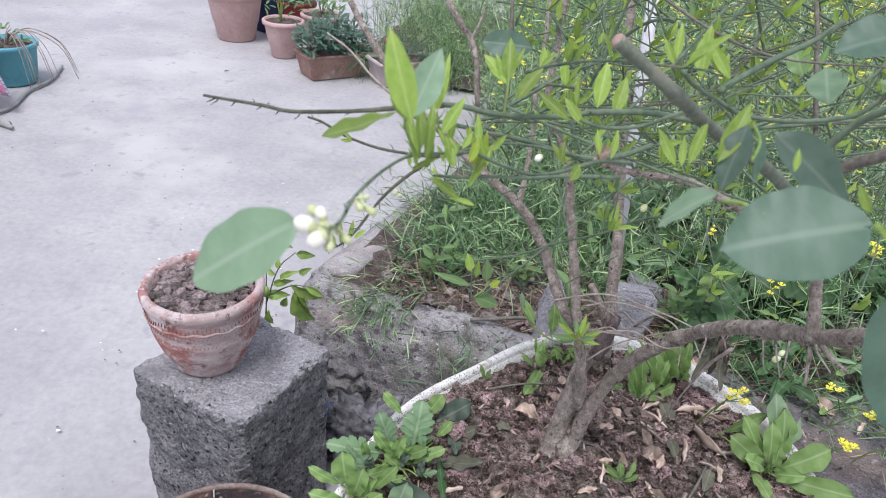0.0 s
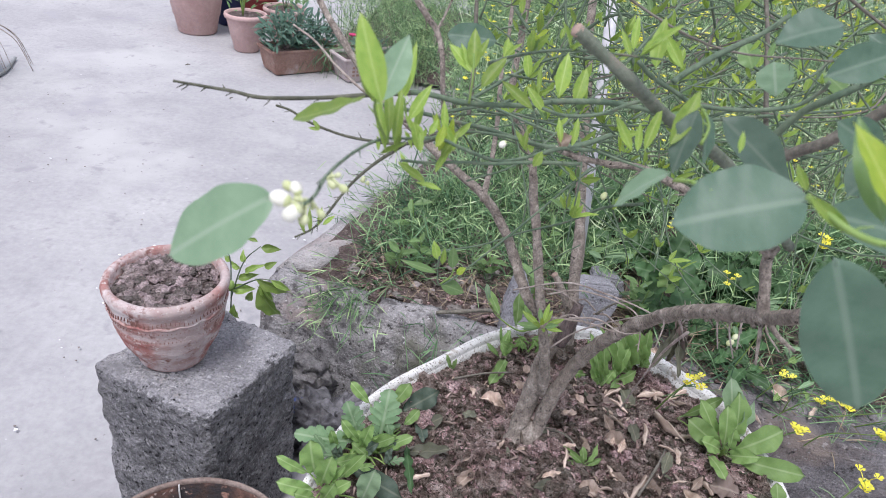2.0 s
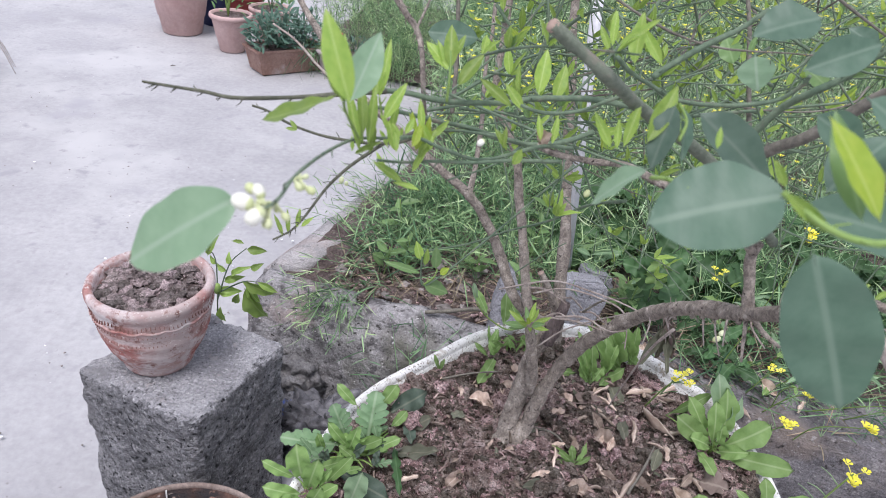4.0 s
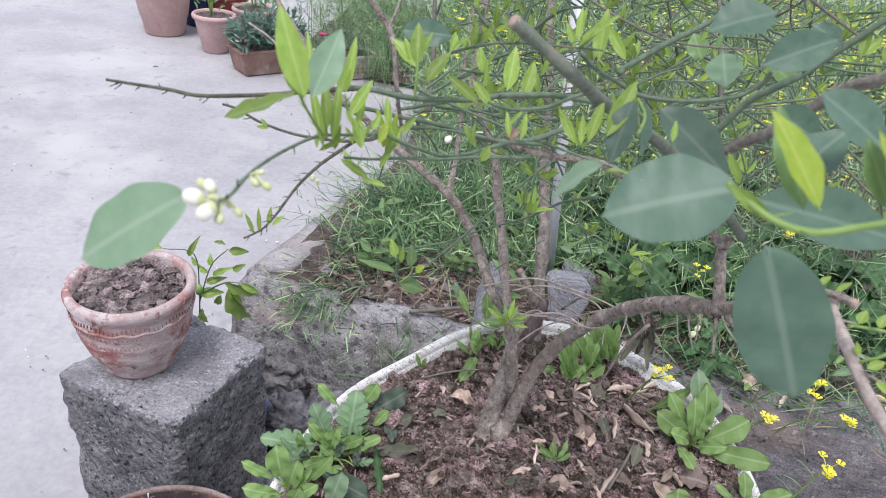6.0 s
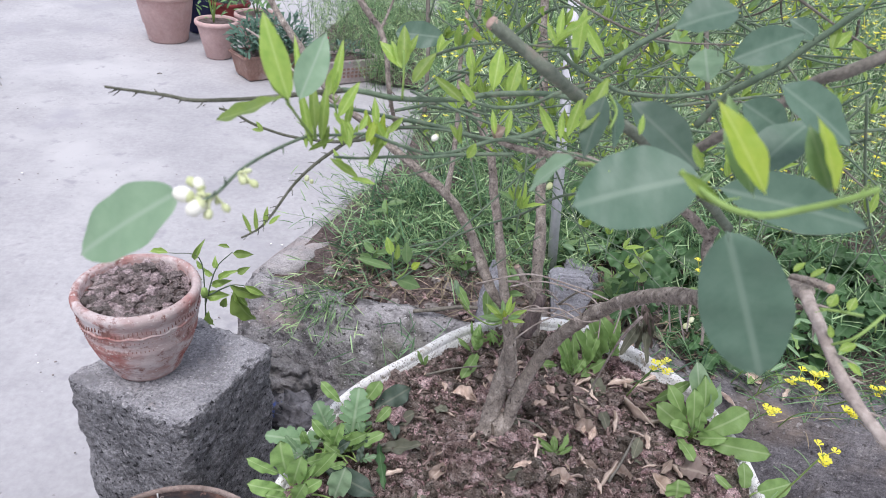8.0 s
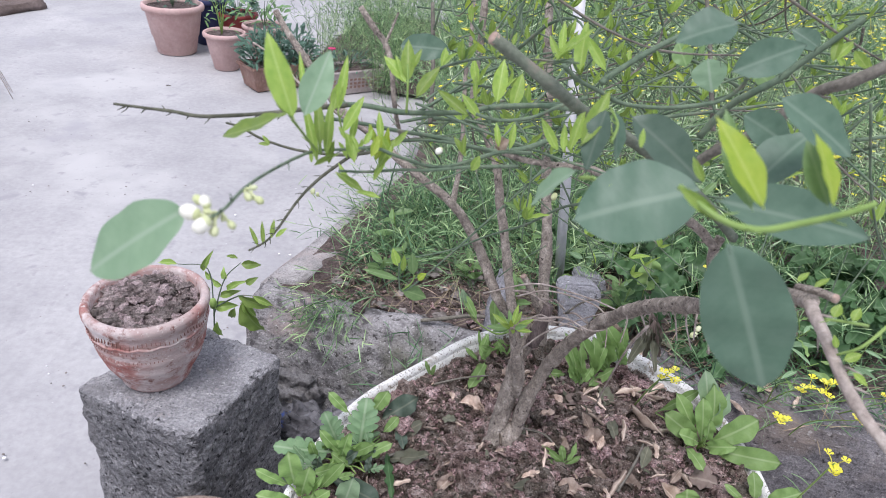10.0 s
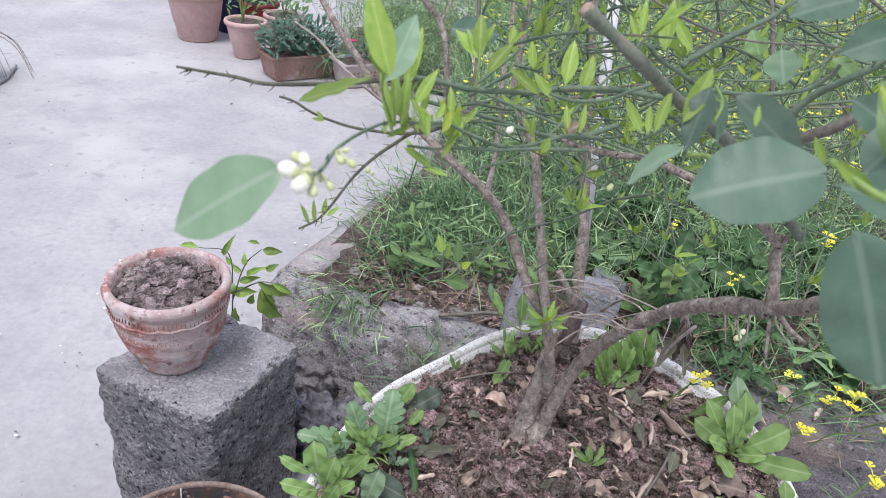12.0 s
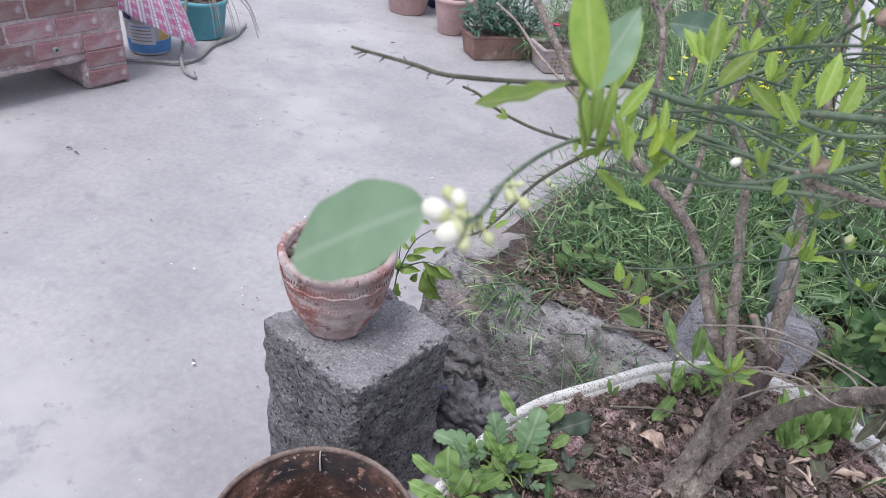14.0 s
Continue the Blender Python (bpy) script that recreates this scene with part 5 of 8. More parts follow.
for _ in range(34):
    x, y, a, ln = rng.uniform(0.24, 0.55), rng.uniform(0.60, 0.93), rng.uniform(0, 6.28), rng.uniform(0.022, 0.046)
    if in_tub(x, y) < 0.9:
        LITTER.append((x, y, x + ln * math.cos(a), y + ln * math.sin(a), ln * rng.uniform(0.34, 0.6), int(rng.choice([0, 1, 2, 3, 3, 1]))))
for x, y, x2, y2, wide, k in LITTER:
    ob = new("dry_leaf", (dry_curled + dry_dull + [dry_brown])[k])
    ob.matrix_basis = stand_leaf((x, y, soil_height(x, y) + 0.008), (x2, y2, soil_height(x2, y2) + 0.012), wide, (rng.normal() * 0.3, -0.3, 1), 0)
    tagged(ob, "large brown dry leaf lying at the trunk" if k == 6 else "curled tan dry leaf lying on the soil", "dry leaf", "dry leaves on the soil")
for pts in ([(0.375, 0.655, 0.725), (0.41, 0.70, 0.735), (0.435, 0.74, 0.74)], [(0.17, 0.585, 0.722), (0.23, 0.605, 0.73), (0.29, 0.61, 0.73)], [(0.10, 0.87, 0.725), (0.155, 0.875, 0.74), (0.20, 0.89, 0.735)],
            [(0.24, 0.765, 0.735), (0.275, 0.75, 0.74), (0.30, 0.735, 0.725)], [(0.02, 0.70, 0.722), (0.06, 0.71, 0.73), (0.1, 0.70, 0.722)]):
    lone("twig", tube(bmesh.new(), pts, 0.0024, 0.0013, 6, 0.5), dark_bark, "thin dry twig lying on the soil", "twig", "twigs on the soil")

# chips of bark and straw mixed into the soil
bm = bmesh.new()
for _ in range(430):
    x, y = rng.uniform(-0.12, 0.58), rng.uniform(0.45, 1.0)
    if in_tub(x, y) > 0.95:
        continue
    a, ln = rng.uniform(0, 6.28), rng.uniform(0.006, 0.022)
    d = Vector((math.cos(a), math.sin(a), rng.uniform(-0.15, 0.35))) * ln
    p = Vector((x, y, soil_height(x, y) + 0.004))
    tube(bm, [p, p + d * 0.5 + Vector((0, 0, rng.uniform(0, 0.004))), p + d], rng.uniform(0.0012, 0.0032), 0.0008, 5, 0.6, 2, seed=x * 90)
tagged(part("wood_debris", bm, chip_wood, tub, "dry chips of wood and straw"), kind="stuff")

lone("branch_piece", tube(bmesh.new(), [(0.099, 1.539, 0.37), (0.167, 1.535, 0.385), (0.239, 1.548, 0.39), (0.315, 1.564, 0.375)], 0.0065, 0.0045, 10, 0.5, 8), dark_bark, "short weathered grey branch lying on the curb", "branch")

# stones behind the tub, standing in the bed soil
def slab(front, y, thick, lean, label, material, seed):
    """A broken stone: a slab from its front outline (x, z) at depth y, thick towards the back, worn and rough."""
    bm = bmesh.new()
    cx = sum(p[0] for p in front) / len(front)
    a = [bm.verts.new((x, y + (z - 0.4) * lean, z)) for x, z in front]
    b = [bm.verts.new((cx + (x - cx) * 0.86, y + thick + (z - 0.4) * lean, z - 0.012)) for x, z in front]
    bm.faces.new(a)
    bm.faces.new(reversed(b))
    for k in range(len(front)):
        j = (k + 1) % len(front)
        bm.faces.new((a[k], b[k], b[j], a[j]))
    bmesh.ops.recalc_face_normals(bm, faces=bm.faces)
    bmesh.ops.bevel(bm, geom=list(bm.edges), offset=0.006, segments=2, affect="EDGES")
    for _ in range(4):
        far = [e for e in bm.edges if e.calc_length() > 0.014]
        bmesh.ops.subdivide_edges(bm, edges=far, cuts=1, use_grid_fill=True)
        bmesh.ops.triangulate(bm, faces=[f for f in bm.faces if len(f.verts) > 4])
    bm.normal_update()
    for v in bm.verts:
        v.co += v.normal * 0.004 * (noise.noise(v.co * 22 + Vector((seed, 0, 0))) + 0.6 * noise.noise(v.co * 70))
    return lone("stone", bm, material, label, "stone", "stones in the bed", smooth=False)


slab([(0.478, 0.488), (0.497, 0.505), (0.560, 0.506), (0.601, 0.497), (0.609, 0.451), (0.590, 0.400), (0.560, 0.352), (0.505, 0.345)], 1.54, 0.07, 0.25, "broken grey concrete slab lying in the bed", slab_grey, 1.0)
slab([(0.553, 0.454), (0.570, 0.468), (0.649, 0.454), (0.664, 0.406), (0.621, 0.386), (0.572, 0.387)], 1.66, 0.08, 0.30, "dull purple-grey stone half buried in the bed", slab_grey, 4.0)
slab([(0.283, 0.395), (0.285, 0.428), (0.300, 0.475), (0.318, 0.524), (0.334, 0.520), (0.362, 0.446), (0.385, 0.335), (0.272, 0.318)], 1.53, 0.06, 0.35, "pointed pale grey stone slab leaning in the bed", slab_grey, 7.0)
lone("stone", rough_box((-0.018, -0.014, -0.006), (0.018, 0.014, 0.016), Matrix.Translation((-0.082, 1.60, TOP + 0.008)), 0.006, 0.006, 0.005, 40.0), bed_earth, "small dark clod lying on the curb", "stone", "stones in the bed")

# white post among the stems
bm = bmesh.new()
box(bm, (-0.012, -0.012, -0.10), (0.012, 0.012, 1.25), Matrix.Translation((0.531, 1.75, 0.37)) @ Matrix.Rotation(radians(-6.2), 4, "Y") @ Matrix.Rotation(radians(20), 4, "Z"))
bmesh.ops.bevel(bm, geom=list(bm.edges), offset=0.003, segments=2, affect="EDGES")
lone("white_post", bm, post_paint, "chipped white painted post standing in the bed", "post")


# ---- lemon tree ----
lemon = thing("lemon_tree", (0.195, 0.727, 0.70), "young thorny lemon tree with fresh shoots and buds in the tub", "tree")


def limb(name, material, r0, r1, pts, thorny):
    """One limb of the lemon tree, with thorns and nodes along it."""
    bm = bmesh.new()
    big = r0 > 0.004
    tube(bm, pts, r0, r1, 14 if big else 7, 0.24 if big else 0.16, 9 if r0 > 0.009 else 6, seed=r0 * 999)
    line = spline(pts, 6)
    step = 2 if thorny else 4
    for i in range(2, len(line) - 1, step):
        if r0 > 0.012 or (not thorny and rng.uniform() < 0.4):
            continue
        way = (line[i + 1] - line[i - 1]).normalized()
        out = (way.orthogonal().normalized())
        out = Matrix.Rotation(rng.uniform(0, 6.28), 3, way) @ out
        r = r0 + (r1 - r0) * i / len(line)
        size = rng.uniform(1.5, 2.6) * max(min(r, 0.0035), 0.0013) + 0.002
        tube(bm, [line[i], line[i] + (out * 0.8 + way * 0.5) * size * 0.6, line[i] + (out + way * 0.9) * size], max(r * 0.45, 0.0006) if r < 0.004 else 0.0016, 0.0002, 5, steps=1)
    ob = part(name, bm, material, lemon)
    if name == "cut_branch":
        end, before = Vector(pts[-1]), Vector(pts[-2])
        way = (end - before).normalized()
        cap = lathe(bmesh.new(), [(0, 0.0012), (r1 * 0.7, 0.001), (r1 * 1.0, 0.0), (r1 * 1.02, -0.002)], 12)
        bmesh.ops.transform(cap, matrix=Matrix.Translation(end) @ way.to_track_quat("Z", "Y").to_matrix().to_4x4(), verts=cap.verts)
        part("cut_face", cap, cut_wood, ob, "pale sawn end")
    return ob


def lemon_leaf(material, base, tip, width, twist, broad, label=""):
    lean, lift = rng.normal() * 0.12, rng.normal() * 0.1
    if label:
        lean, lift = 0.0, -0.05
    face = Vector((0, 0, 1.5)) - Vector(base) + Vector((lean, 0, 0.25 + lift))
    put_leaf(lemon_meshes[material.name, broad], stand_leaf(base, tip, width, face, twist), lemon, "leaf", label)


def bud(place, r, material, stalk=None):
    """A flower bud in its calyx, on a short stalk."""
    place = Vector(place)
    way = (place - Vector(stalk)).normalized() if stalk else Vector((rng.uniform(-0.8, 0.2), rng.uniform(-0.4, 0.4), -0.5)).normalized()
    bm = lathe(bmesh.new(), [(0, -1.15), (0.42, -1.05), (0.78, -0.62), (0.92, -0.05), (0.84, 0.55), (0.52, 1.0), (0, 1.25)], 12, (0, 0, 0), 0.12, place.x * 90)
    m = Matrix.Translation(place) @ way.to_track_quat("Z", "Y").to_matrix().to_4x4() @ Matrix.Scale(r, 4)
    bmesh.ops.transform(bm, matrix=m, verts=bm.verts)
    ob = part("flower_bud", bm, material, lemon, "closed white flower bud" if material is bud_white else "small green flower bud")
    cup = lathe(bmesh.new(), [(0, -1.35), (0.5, -1.15), (0.74, -0.85), (0.72, -0.6)], 10)
    bmesh.ops.transform(cup, matrix=m, verts=cup.verts)
    part("calyx", cup, bud_green, ob)
    if stalk:
        foot = place - way * r * 1.2
        part("pedicel", tube(bmesh.new(), [stalk, Vector(stalk).lerp(foot, 0.5) + Vector((0, 0, 0.0006)), foot], 0.0005, 0.0006, 6, steps=3), bud_green, ob, "short pale green stalk")


limb("trunk", bark, 0.0140, 0.0092, [(0.184, 0.719, 0.707), (0.198, 0.741, 0.756), (0.209, 0.757, 0.814), (0.216, 0.768, 0.872), (0.232, 0.776, 0.907), (0.247, 0.782, 0.939)], 0)
limb("trunk", bark, 0.0124, 0.0050, [(0.205, 0.716, 0.705), (0.226, 0.737, 0.764), (0.237, 0.744, 0.817), (0.255, 0.750, 0.868), (0.272, 0.728, 0.933), (0.292, 0.686, 1.002), (0.306, 0.630, 1.067), (0.309, 0.560, 1.126), (0.315, 0.510, 1.161), (0.316, 0.468, 1.188), (0.309, 0.404, 1.237), (0.300, 0.358, 1.276), (0.289, 0.314, 1.299)], 0)
limb("branch", bark, 0.0055, 0.0041, [(0.316, 0.466, 1.185), (0.309, 0.474, 1.218), (0.307, 0.482, 1.239), (0.310, 0.483, 1.252)], 0)
limb("branch", bark, 0.0044, 0.0026, [(0.305, 0.478, 1.244), (0.286, 0.479, 1.261), (0.260, 0.469, 1.279), (0.239, 0.465, 1.289), (0.210, 0.484, 1.296), (0.191, 0.519, 1.293), (0.169, 0.540, 1.285), (0.139, 0.534, 1.290), (0.115, 0.529, 1.298)], 0)
limb("cut_branch", cut_bark, 0.0045, 0.0038, [(0.318, 0.478, 1.255), (0.273, 0.454, 1.296), (0.201, 0.413, 1.352), (0.145, 0.380, 1.386), (0.113, 0.362, 1.409), (0.092, 0.361, 1.423), (0.076, 0.357, 1.434)], 0)
limb("branch", bark, 0.0022, 0.0011, [(0.315, 0.465, 1.183), (0.314, 0.454, 1.166), (0.314, 0.446, 1.152)], 0)
limb("branch", bark, 0.0030, 0.0015, [(0.321, 0.466, 1.186), (0.331, 0.459, 1.176), (0.346, 0.452, 1.167)], 0)
limb("stem", bark, 0.0074, 0.0048, [(0.219, 0.737, 0.860), (0.212, 0.757, 0.902), (0.202, 0.778, 0.946), (0.191, 0.808, 0.994), (0.182, 0.838, 1.042), (0.171, 0.867, 1.090), (0.164, 0.893, 1.132), (0.146, 0.916, 1.168), (0.125, 0.938, 1.201), (0.125, 0.965, 1.247), (0.129, 0.986, 1.282), (0.132, 1.024, 1.346)], 1)
limb("stem", bark, 0.0085, 0.0044, [(0.247, 0.774, 0.907), (0.222, 0.788, 0.926), (0.194, 0.799, 0.940), (0.175, 0.815, 0.963), (0.158, 0.837, 0.997), (0.139, 0.848, 1.033), (0.115, 0.858, 1.066), (0.089, 0.864, 1.091), (0.060, 0.867, 1.111), (0.028, 0.872, 1.134), (-0.006, 0.879, 1.159), (-0.034, 0.882, 1.180), (-0.070, 0.889, 1.206), (-0.105, 0.916, 1.245), (-0.139, 0.940, 1.280), (-0.164, 0.961, 1.311)], 1)
limb("stem", bark, 0.0092, 0.0063, [(0.247, 0.772, 0.903), (0.246, 0.783, 0.941), (0.244, 0.806, 0.990), (0.245, 0.836, 1.040), (0.243, 0.883, 1.089), (0.243, 0.945, 1.154), (0.241, 0.984, 1.219), (0.235, 1.019, 1.277), (0.234, 1.063, 1.350)], 1)
limb("cut_branch", bark, 0.0055, 0.0046, [(0.246, 0.783, 0.941), (0.223, 0.778, 0.988), (0.207, 0.783, 1.013)], 0)
limb("branch", old_bark, 0.0108, 0.0063, [(0.235, 0.764, 0.908), (0.239, 0.760, 0.941), (0.243, 0.761, 0.962), (0.247, 0.765, 0.979)], 0)
limb("stem", bark, 0.0044, 0.0030, [(0.109, 0.953, 1.028), (0.118, 0.996, 1.083), (0.121, 1.043, 1.142), (0.119, 1.081, 1.205), (0.124, 1.109, 1.253), (0.125, 1.147, 1.316)], 0)
limb("branch", bark, 0.0031, 0.0021, [(-0.022, 0.664, 1.384), (-0.007, 0.652, 1.367), (0.004, 0.645, 1.356), (0.011, 0.634, 1.339), (0.014, 0.623, 1.321), (0.018, 0.629, 1.292), (0.025, 0.699, 1.235)], 1)
limb("branch", bark, 0.0015, 0.0009, [(0.004, 0.645, 1.356), (0.010, 0.652, 1.370), (0.015, 0.660, 1.383)], 0)
limb("dead_twig", dead, 0.0027, 0.0013, [(-0.022, 0.878, 1.174), (-0.059, 0.862, 1.200), (-0.090, 0.855, 1.224), (-0.120, 0.869, 1.242), (-0.151, 0.886, 1.266), (-0.183, 0.899, 1.281)], 1)
limb("branch", green_bark, 0.0024, 0.0018, [(0.173, 0.467, 1.360), (0.141, 0.471, 1.361), (0.123, 0.472, 1.360), (0.092, 0.463, 1.359), (0.075, 0.452, 1.358), (0.047, 0.443, 1.358), (0.024, 0.435, 1.360), (0.001, 0.428, 1.365), (-0.017, 0.420, 1.367)], 0)
limb("branch", green_bark, 0.0014, 0.0012, [(0.151, 0.415, 1.387), (0.133, 0.413, 1.380), (0.121, 0.420, 1.370), (0.106, 0.419, 1.366), (0.091, 0.419, 1.365), (0.078, 0.422, 1.367)], 0)
limb("branch", green_bark, 0.0025, 0.0014, [(0.162, 0.534, 1.314), (0.136, 0.530, 1.303), (0.108, 0.530, 1.298), (0.082, 0.524, 1.304), (0.052, 0.510, 1.315), (0.025, 0.485, 1.327), (-0.001, 0.470, 1.336), (-0.030, 0.445, 1.348)], 0)
limb("branch", green_bark, 0.0014, 0.0009, [(0.108, 0.530, 1.298), (0.072, 0.516, 1.308), (0.043, 0.500, 1.315), (0.021, 0.481, 1.319), (0.001, 0.459, 1.319)], 0)
limb("flowering_twig", green_bark, 0.0015, 0.0006, [(0.126, 0.453, 1.329), (0.102, 0.436, 1.335), (0.085, 0.425, 1.334), (0.065, 0.414, 1.331), (0.049, 0.405, 1.333), (0.026, 0.390, 1.345), (0.012, 0.384, 1.352), (-0.007, 0.366, 1.357), (-0.023, 0.347, 1.362), (-0.032, 0.316, 1.368), (-0.036, 0.276, 1.378), (-0.038, 0.245, 1.385), (-0.038, 0.214, 1.391), (-0.041, 0.203, 1.392)], 0)
limb("branch", green_bark, 0.0014, 0.0009, [(0.112, 0.421, 1.331), (0.076, 0.413, 1.331), (0.049, 0.403, 1.331), (0.027, 0.395, 1.333), (0.006, 0.386, 1.334), (-0.011, 0.378, 1.337)], 0)
limb("branch", twig_skin, 0.0018, 0.0008, [(0.043, 0.509, 1.312), (0.016, 0.500, 1.311), (-0.007, 0.487, 1.306), (-0.026, 0.482, 1.293), (-0.040, 0.476, 1.282), (-0.054, 0.469, 1.267), (-0.068, 0.458, 1.247), (-0.078, 0.453, 1.236), (-0.091, 0.449, 1.229)], 1)
limb("branch", twig_skin, 0.0017, 0.0009, [(0.025, 0.481, 1.32), (0.008, 0.47, 1.316), (-0.002, 0.475, 1.31), (-0.022, 0.485, 1.303), (-0.04, 0.495, 1.299), (-0.064, 0.505, 1.297), (-0.091, 0.515, 1.3), (-0.109, 0.52, 1.307), (-0.122, 0.525, 1.308)], 0)
limb("branch", twig_skin, 0.0018, 0.0009, [(-0.010, 0.422, 1.3665), (-0.035, 0.416, 1.3640), (-0.060, 0.412, 1.3605), (-0.083, 0.409, 1.358), (-0.106, 0.405, 1.357), (-0.122, 0.402, 1.360), (-0.143, 0.400, 1.362), (-0.158, 0.400, 1.363)], 0)
for b, e in (((-0.150, 0.400, 1.3622), (-0.156, 0.399, 1.3592)), ((-0.138, 0.400, 1.3612), (-0.141, 0.399, 1.3584)), ((-0.112, 0.404, 1.3575), (-0.114, 0.403, 1.3548)), ((-0.126, 0.402, 1.3602), (-0.128, 0.402, 1.3635))):
    part("thorn", tube(bmesh.new(), [b, e], 0.0007, 0.0002, 5), twig_skin, lemon)
limb("branch", green_bark, 0.0016, 0.0014, [(0.129, 0.407, 1.409), (0.142, 0.412, 1.399), (0.159, 0.417, 1.391), (0.176, 0.422, 1.383), (0.195, 0.420, 1.382), (0.217, 0.419, 1.384), (0.243, 0.420, 1.390), (0.252, 0.414, 1.402), (0.252, 0.408, 1.411)], 0)
limb("branch", green_bark, 0.0023, 0.0018, [(0.162, 0.429, 1.393), (0.171, 0.433, 1.400), (0.189, 0.438, 1.412), (0.206, 0.442, 1.422), (0.217, 0.445, 1.428), (0.233, 0.451, 1.440)], 0)
limb("branch", dark_bark, 0.0041, 0.0036, [(0.262, 0.479, 1.277), (0.249, 0.450, 1.324), (0.260, 0.431, 1.353), (0.269, 0.416, 1.368), (0.279, 0.403, 1.387), (0.291, 0.391, 1.409), (0.298, 0.375, 1.421), (0.319, 0.370, 1.436)], 0)
limb("branch", green_bark, 0.0027, 0.0020, [(0.248, 0.445, 1.355), (0.257, 0.436, 1.380), (0.265, 0.422, 1.397), (0.277, 0.416, 1.409), (0.288, 0.412, 1.424), (0.299, 0.408, 1.438), (0.312, 0.405, 1.454)], 0)
limb("branch", green_bark, 0.0020, 0.0018, [(0.283, 0.416, 1.410), (0.276, 0.421, 1.417), (0.270, 0.427, 1.426)], 0)
limb("stem", dark_bark, 0.0034, 0.0027, [(0.060, 0.852, 1.204), (0.060, 0.883, 1.255), (0.058, 0.902, 1.287), (0.053, 0.937, 1.345)], 0)
limb("stem", dark_bark, 0.0027, 0.0022, [(0.351, 0.644, 1.293), (0.345, 0.674, 1.343), (0.341, 0.698, 1.383), (0.336, 0.716, 1.412)], 0)
limb("branch", dead, 0.0041, 0.0032, [(0.290, 0.319, 1.297), (0.286, 0.302, 1.297), (0.286, 0.288, 1.293), (0.287, 0.271, 1.285), (0.291, 0.254, 1.276), (0.294, 0.239, 1.271), (0.302, 0.222, 1.264)], 0)
limb("cut_branch", bark, 0.0031, 0.0030, [(0.303, 0.352, 1.286), (0.304, 0.334, 1.295), (0.311, 0.323, 1.297)], 0)
limb("branch", green_bark, 0.0016, 0.0011, [(0.201, 0.521, 1.259), (0.201, 0.626, 1.200), (0.179, 0.689, 1.144), (0.140, 0.727, 1.104), (0.096, 0.762, 1.059), (0.038, 0.801, 1.017)], 0)
limb("branch", green_bark, 0.0011, 0.0007, [(0.174, 0.792, 1.003), (0.200, 0.777, 1.042), (0.226, 0.760, 1.077)], 0)
limb("dead_twig", dead, 0.0014, 0.0009, [(0.152, 0.772, 0.986), (0.216, 0.751, 1.021), (0.259, 0.710, 1.037), (0.295, 0.676, 1.044), (0.313, 0.625, 1.060)], 0)
limb("dead_twig", dead, 0.0013, 0.0008, [(0.196, 0.752, 0.998), (0.235, 0.729, 1.025), (0.287, 0.683, 1.036), (0.298, 0.662, 1.021), (0.295, 0.640, 1.003)], 0)
limb("dead_twig", dead, 0.0013, 0.0008, [(0.206, 0.713, 0.936), (0.236, 0.716, 0.965), (0.262, 0.690, 1.004), (0.283, 0.631, 1.064)], 0)
limb("dead_twig", dead, 0.0018, 0.0009, [(0.303, 0.557, 1.100), (0.310, 0.608, 1.030), (0.319, 0.663, 0.929), (0.327, 0.705, 0.844)], 0)
limb("shoot", lime, 0.0012, 0.0010, [(0.130, 0.189, 1.425), (0.141, 0.176, 1.420), (0.153, 0.171, 1.419), (0.163, 0.167, 1.424), (0.172, 0.160, 1.432), (0.179, 0.157, 1.438)], 0)
limb("shoot", lime, 0.0009, 0.0007, [(0.030, 0.434, 1.360), (0.030, 0.434, 1.379), (0.029, 0.442, 1.392)], 0)
limb("shoot", lime, 0.0010, 0.0008, [(-0.019, 0.351, 1.359), (-0.020, 0.352, 1.371), (-0.022, 0.352, 1.381)], 0)
limb("shoot", lime, 0.0008, 0.0006, [(-0.020, 0.347, 1.362), (-0.024, 0.306, 1.392), (-0.022, 0.271, 1.411)], 0)
limb("shoot", lime, 0.0008, 0.0006, [(-0.005, 0.386, 1.352), (-0.010, 0.391, 1.359), (-0.013, 0.388, 1.374)], 0)
limb("shoot", lime, 0.0011, 0.0008, [(0.114, 0.260, 1.395), (0.117, 0.251, 1.399), (0.122, 0.239, 1.401)], 0)
limb("shoot", lime, 0.0009, 0.0007, [(0.136, 0.296, 1.400), (0.139, 0.301, 1.408), (0.135, 0.305, 1.415)], 0)
limb("shoot", lime, 0.0011, 0.0008, [(0.304, 0.282, 1.306), (0.285, 0.276, 1.312), (0.279, 0.285, 1.307)], 0)
limb("shoot", lime, 0.0011, 0.0008, [(0.309, 0.274, 1.313), (0.294, 0.268, 1.301), (0.287, 0.274, 1.290)], 0)
limb("dead_twig", dead, 0.0017, 0.0006, [(0.270, 0.762, 0.967), (0.282, 0.745, 0.979), (0.291, 0.722, 0.982), (0.298, 0.712, 0.985)], 1)
limb("dead_twig", dead, 0.0020, 0.0006, [(0.196, 0.779, 0.989), (0.212, 0.761, 1.000), (0.226, 0.739, 1.004), (0.236, 0.726, 1.003)], 1)
limb("dead_twig", dead, 0.0015, 0.0006, [(0.266, 0.748, 0.983), (0.247, 0.739, 1.004), (0.231, 0.724, 1.014), (0.220, 0.717, 1.021)], 1)
limb("dead_twig", dead, 0.0012, 0.0006, [(0.208, 0.728, 0.975), (0.226, 0.715, 0.995), (0.241, 0.693, 0.999), (0.252, 0.688, 1.012)], 1)
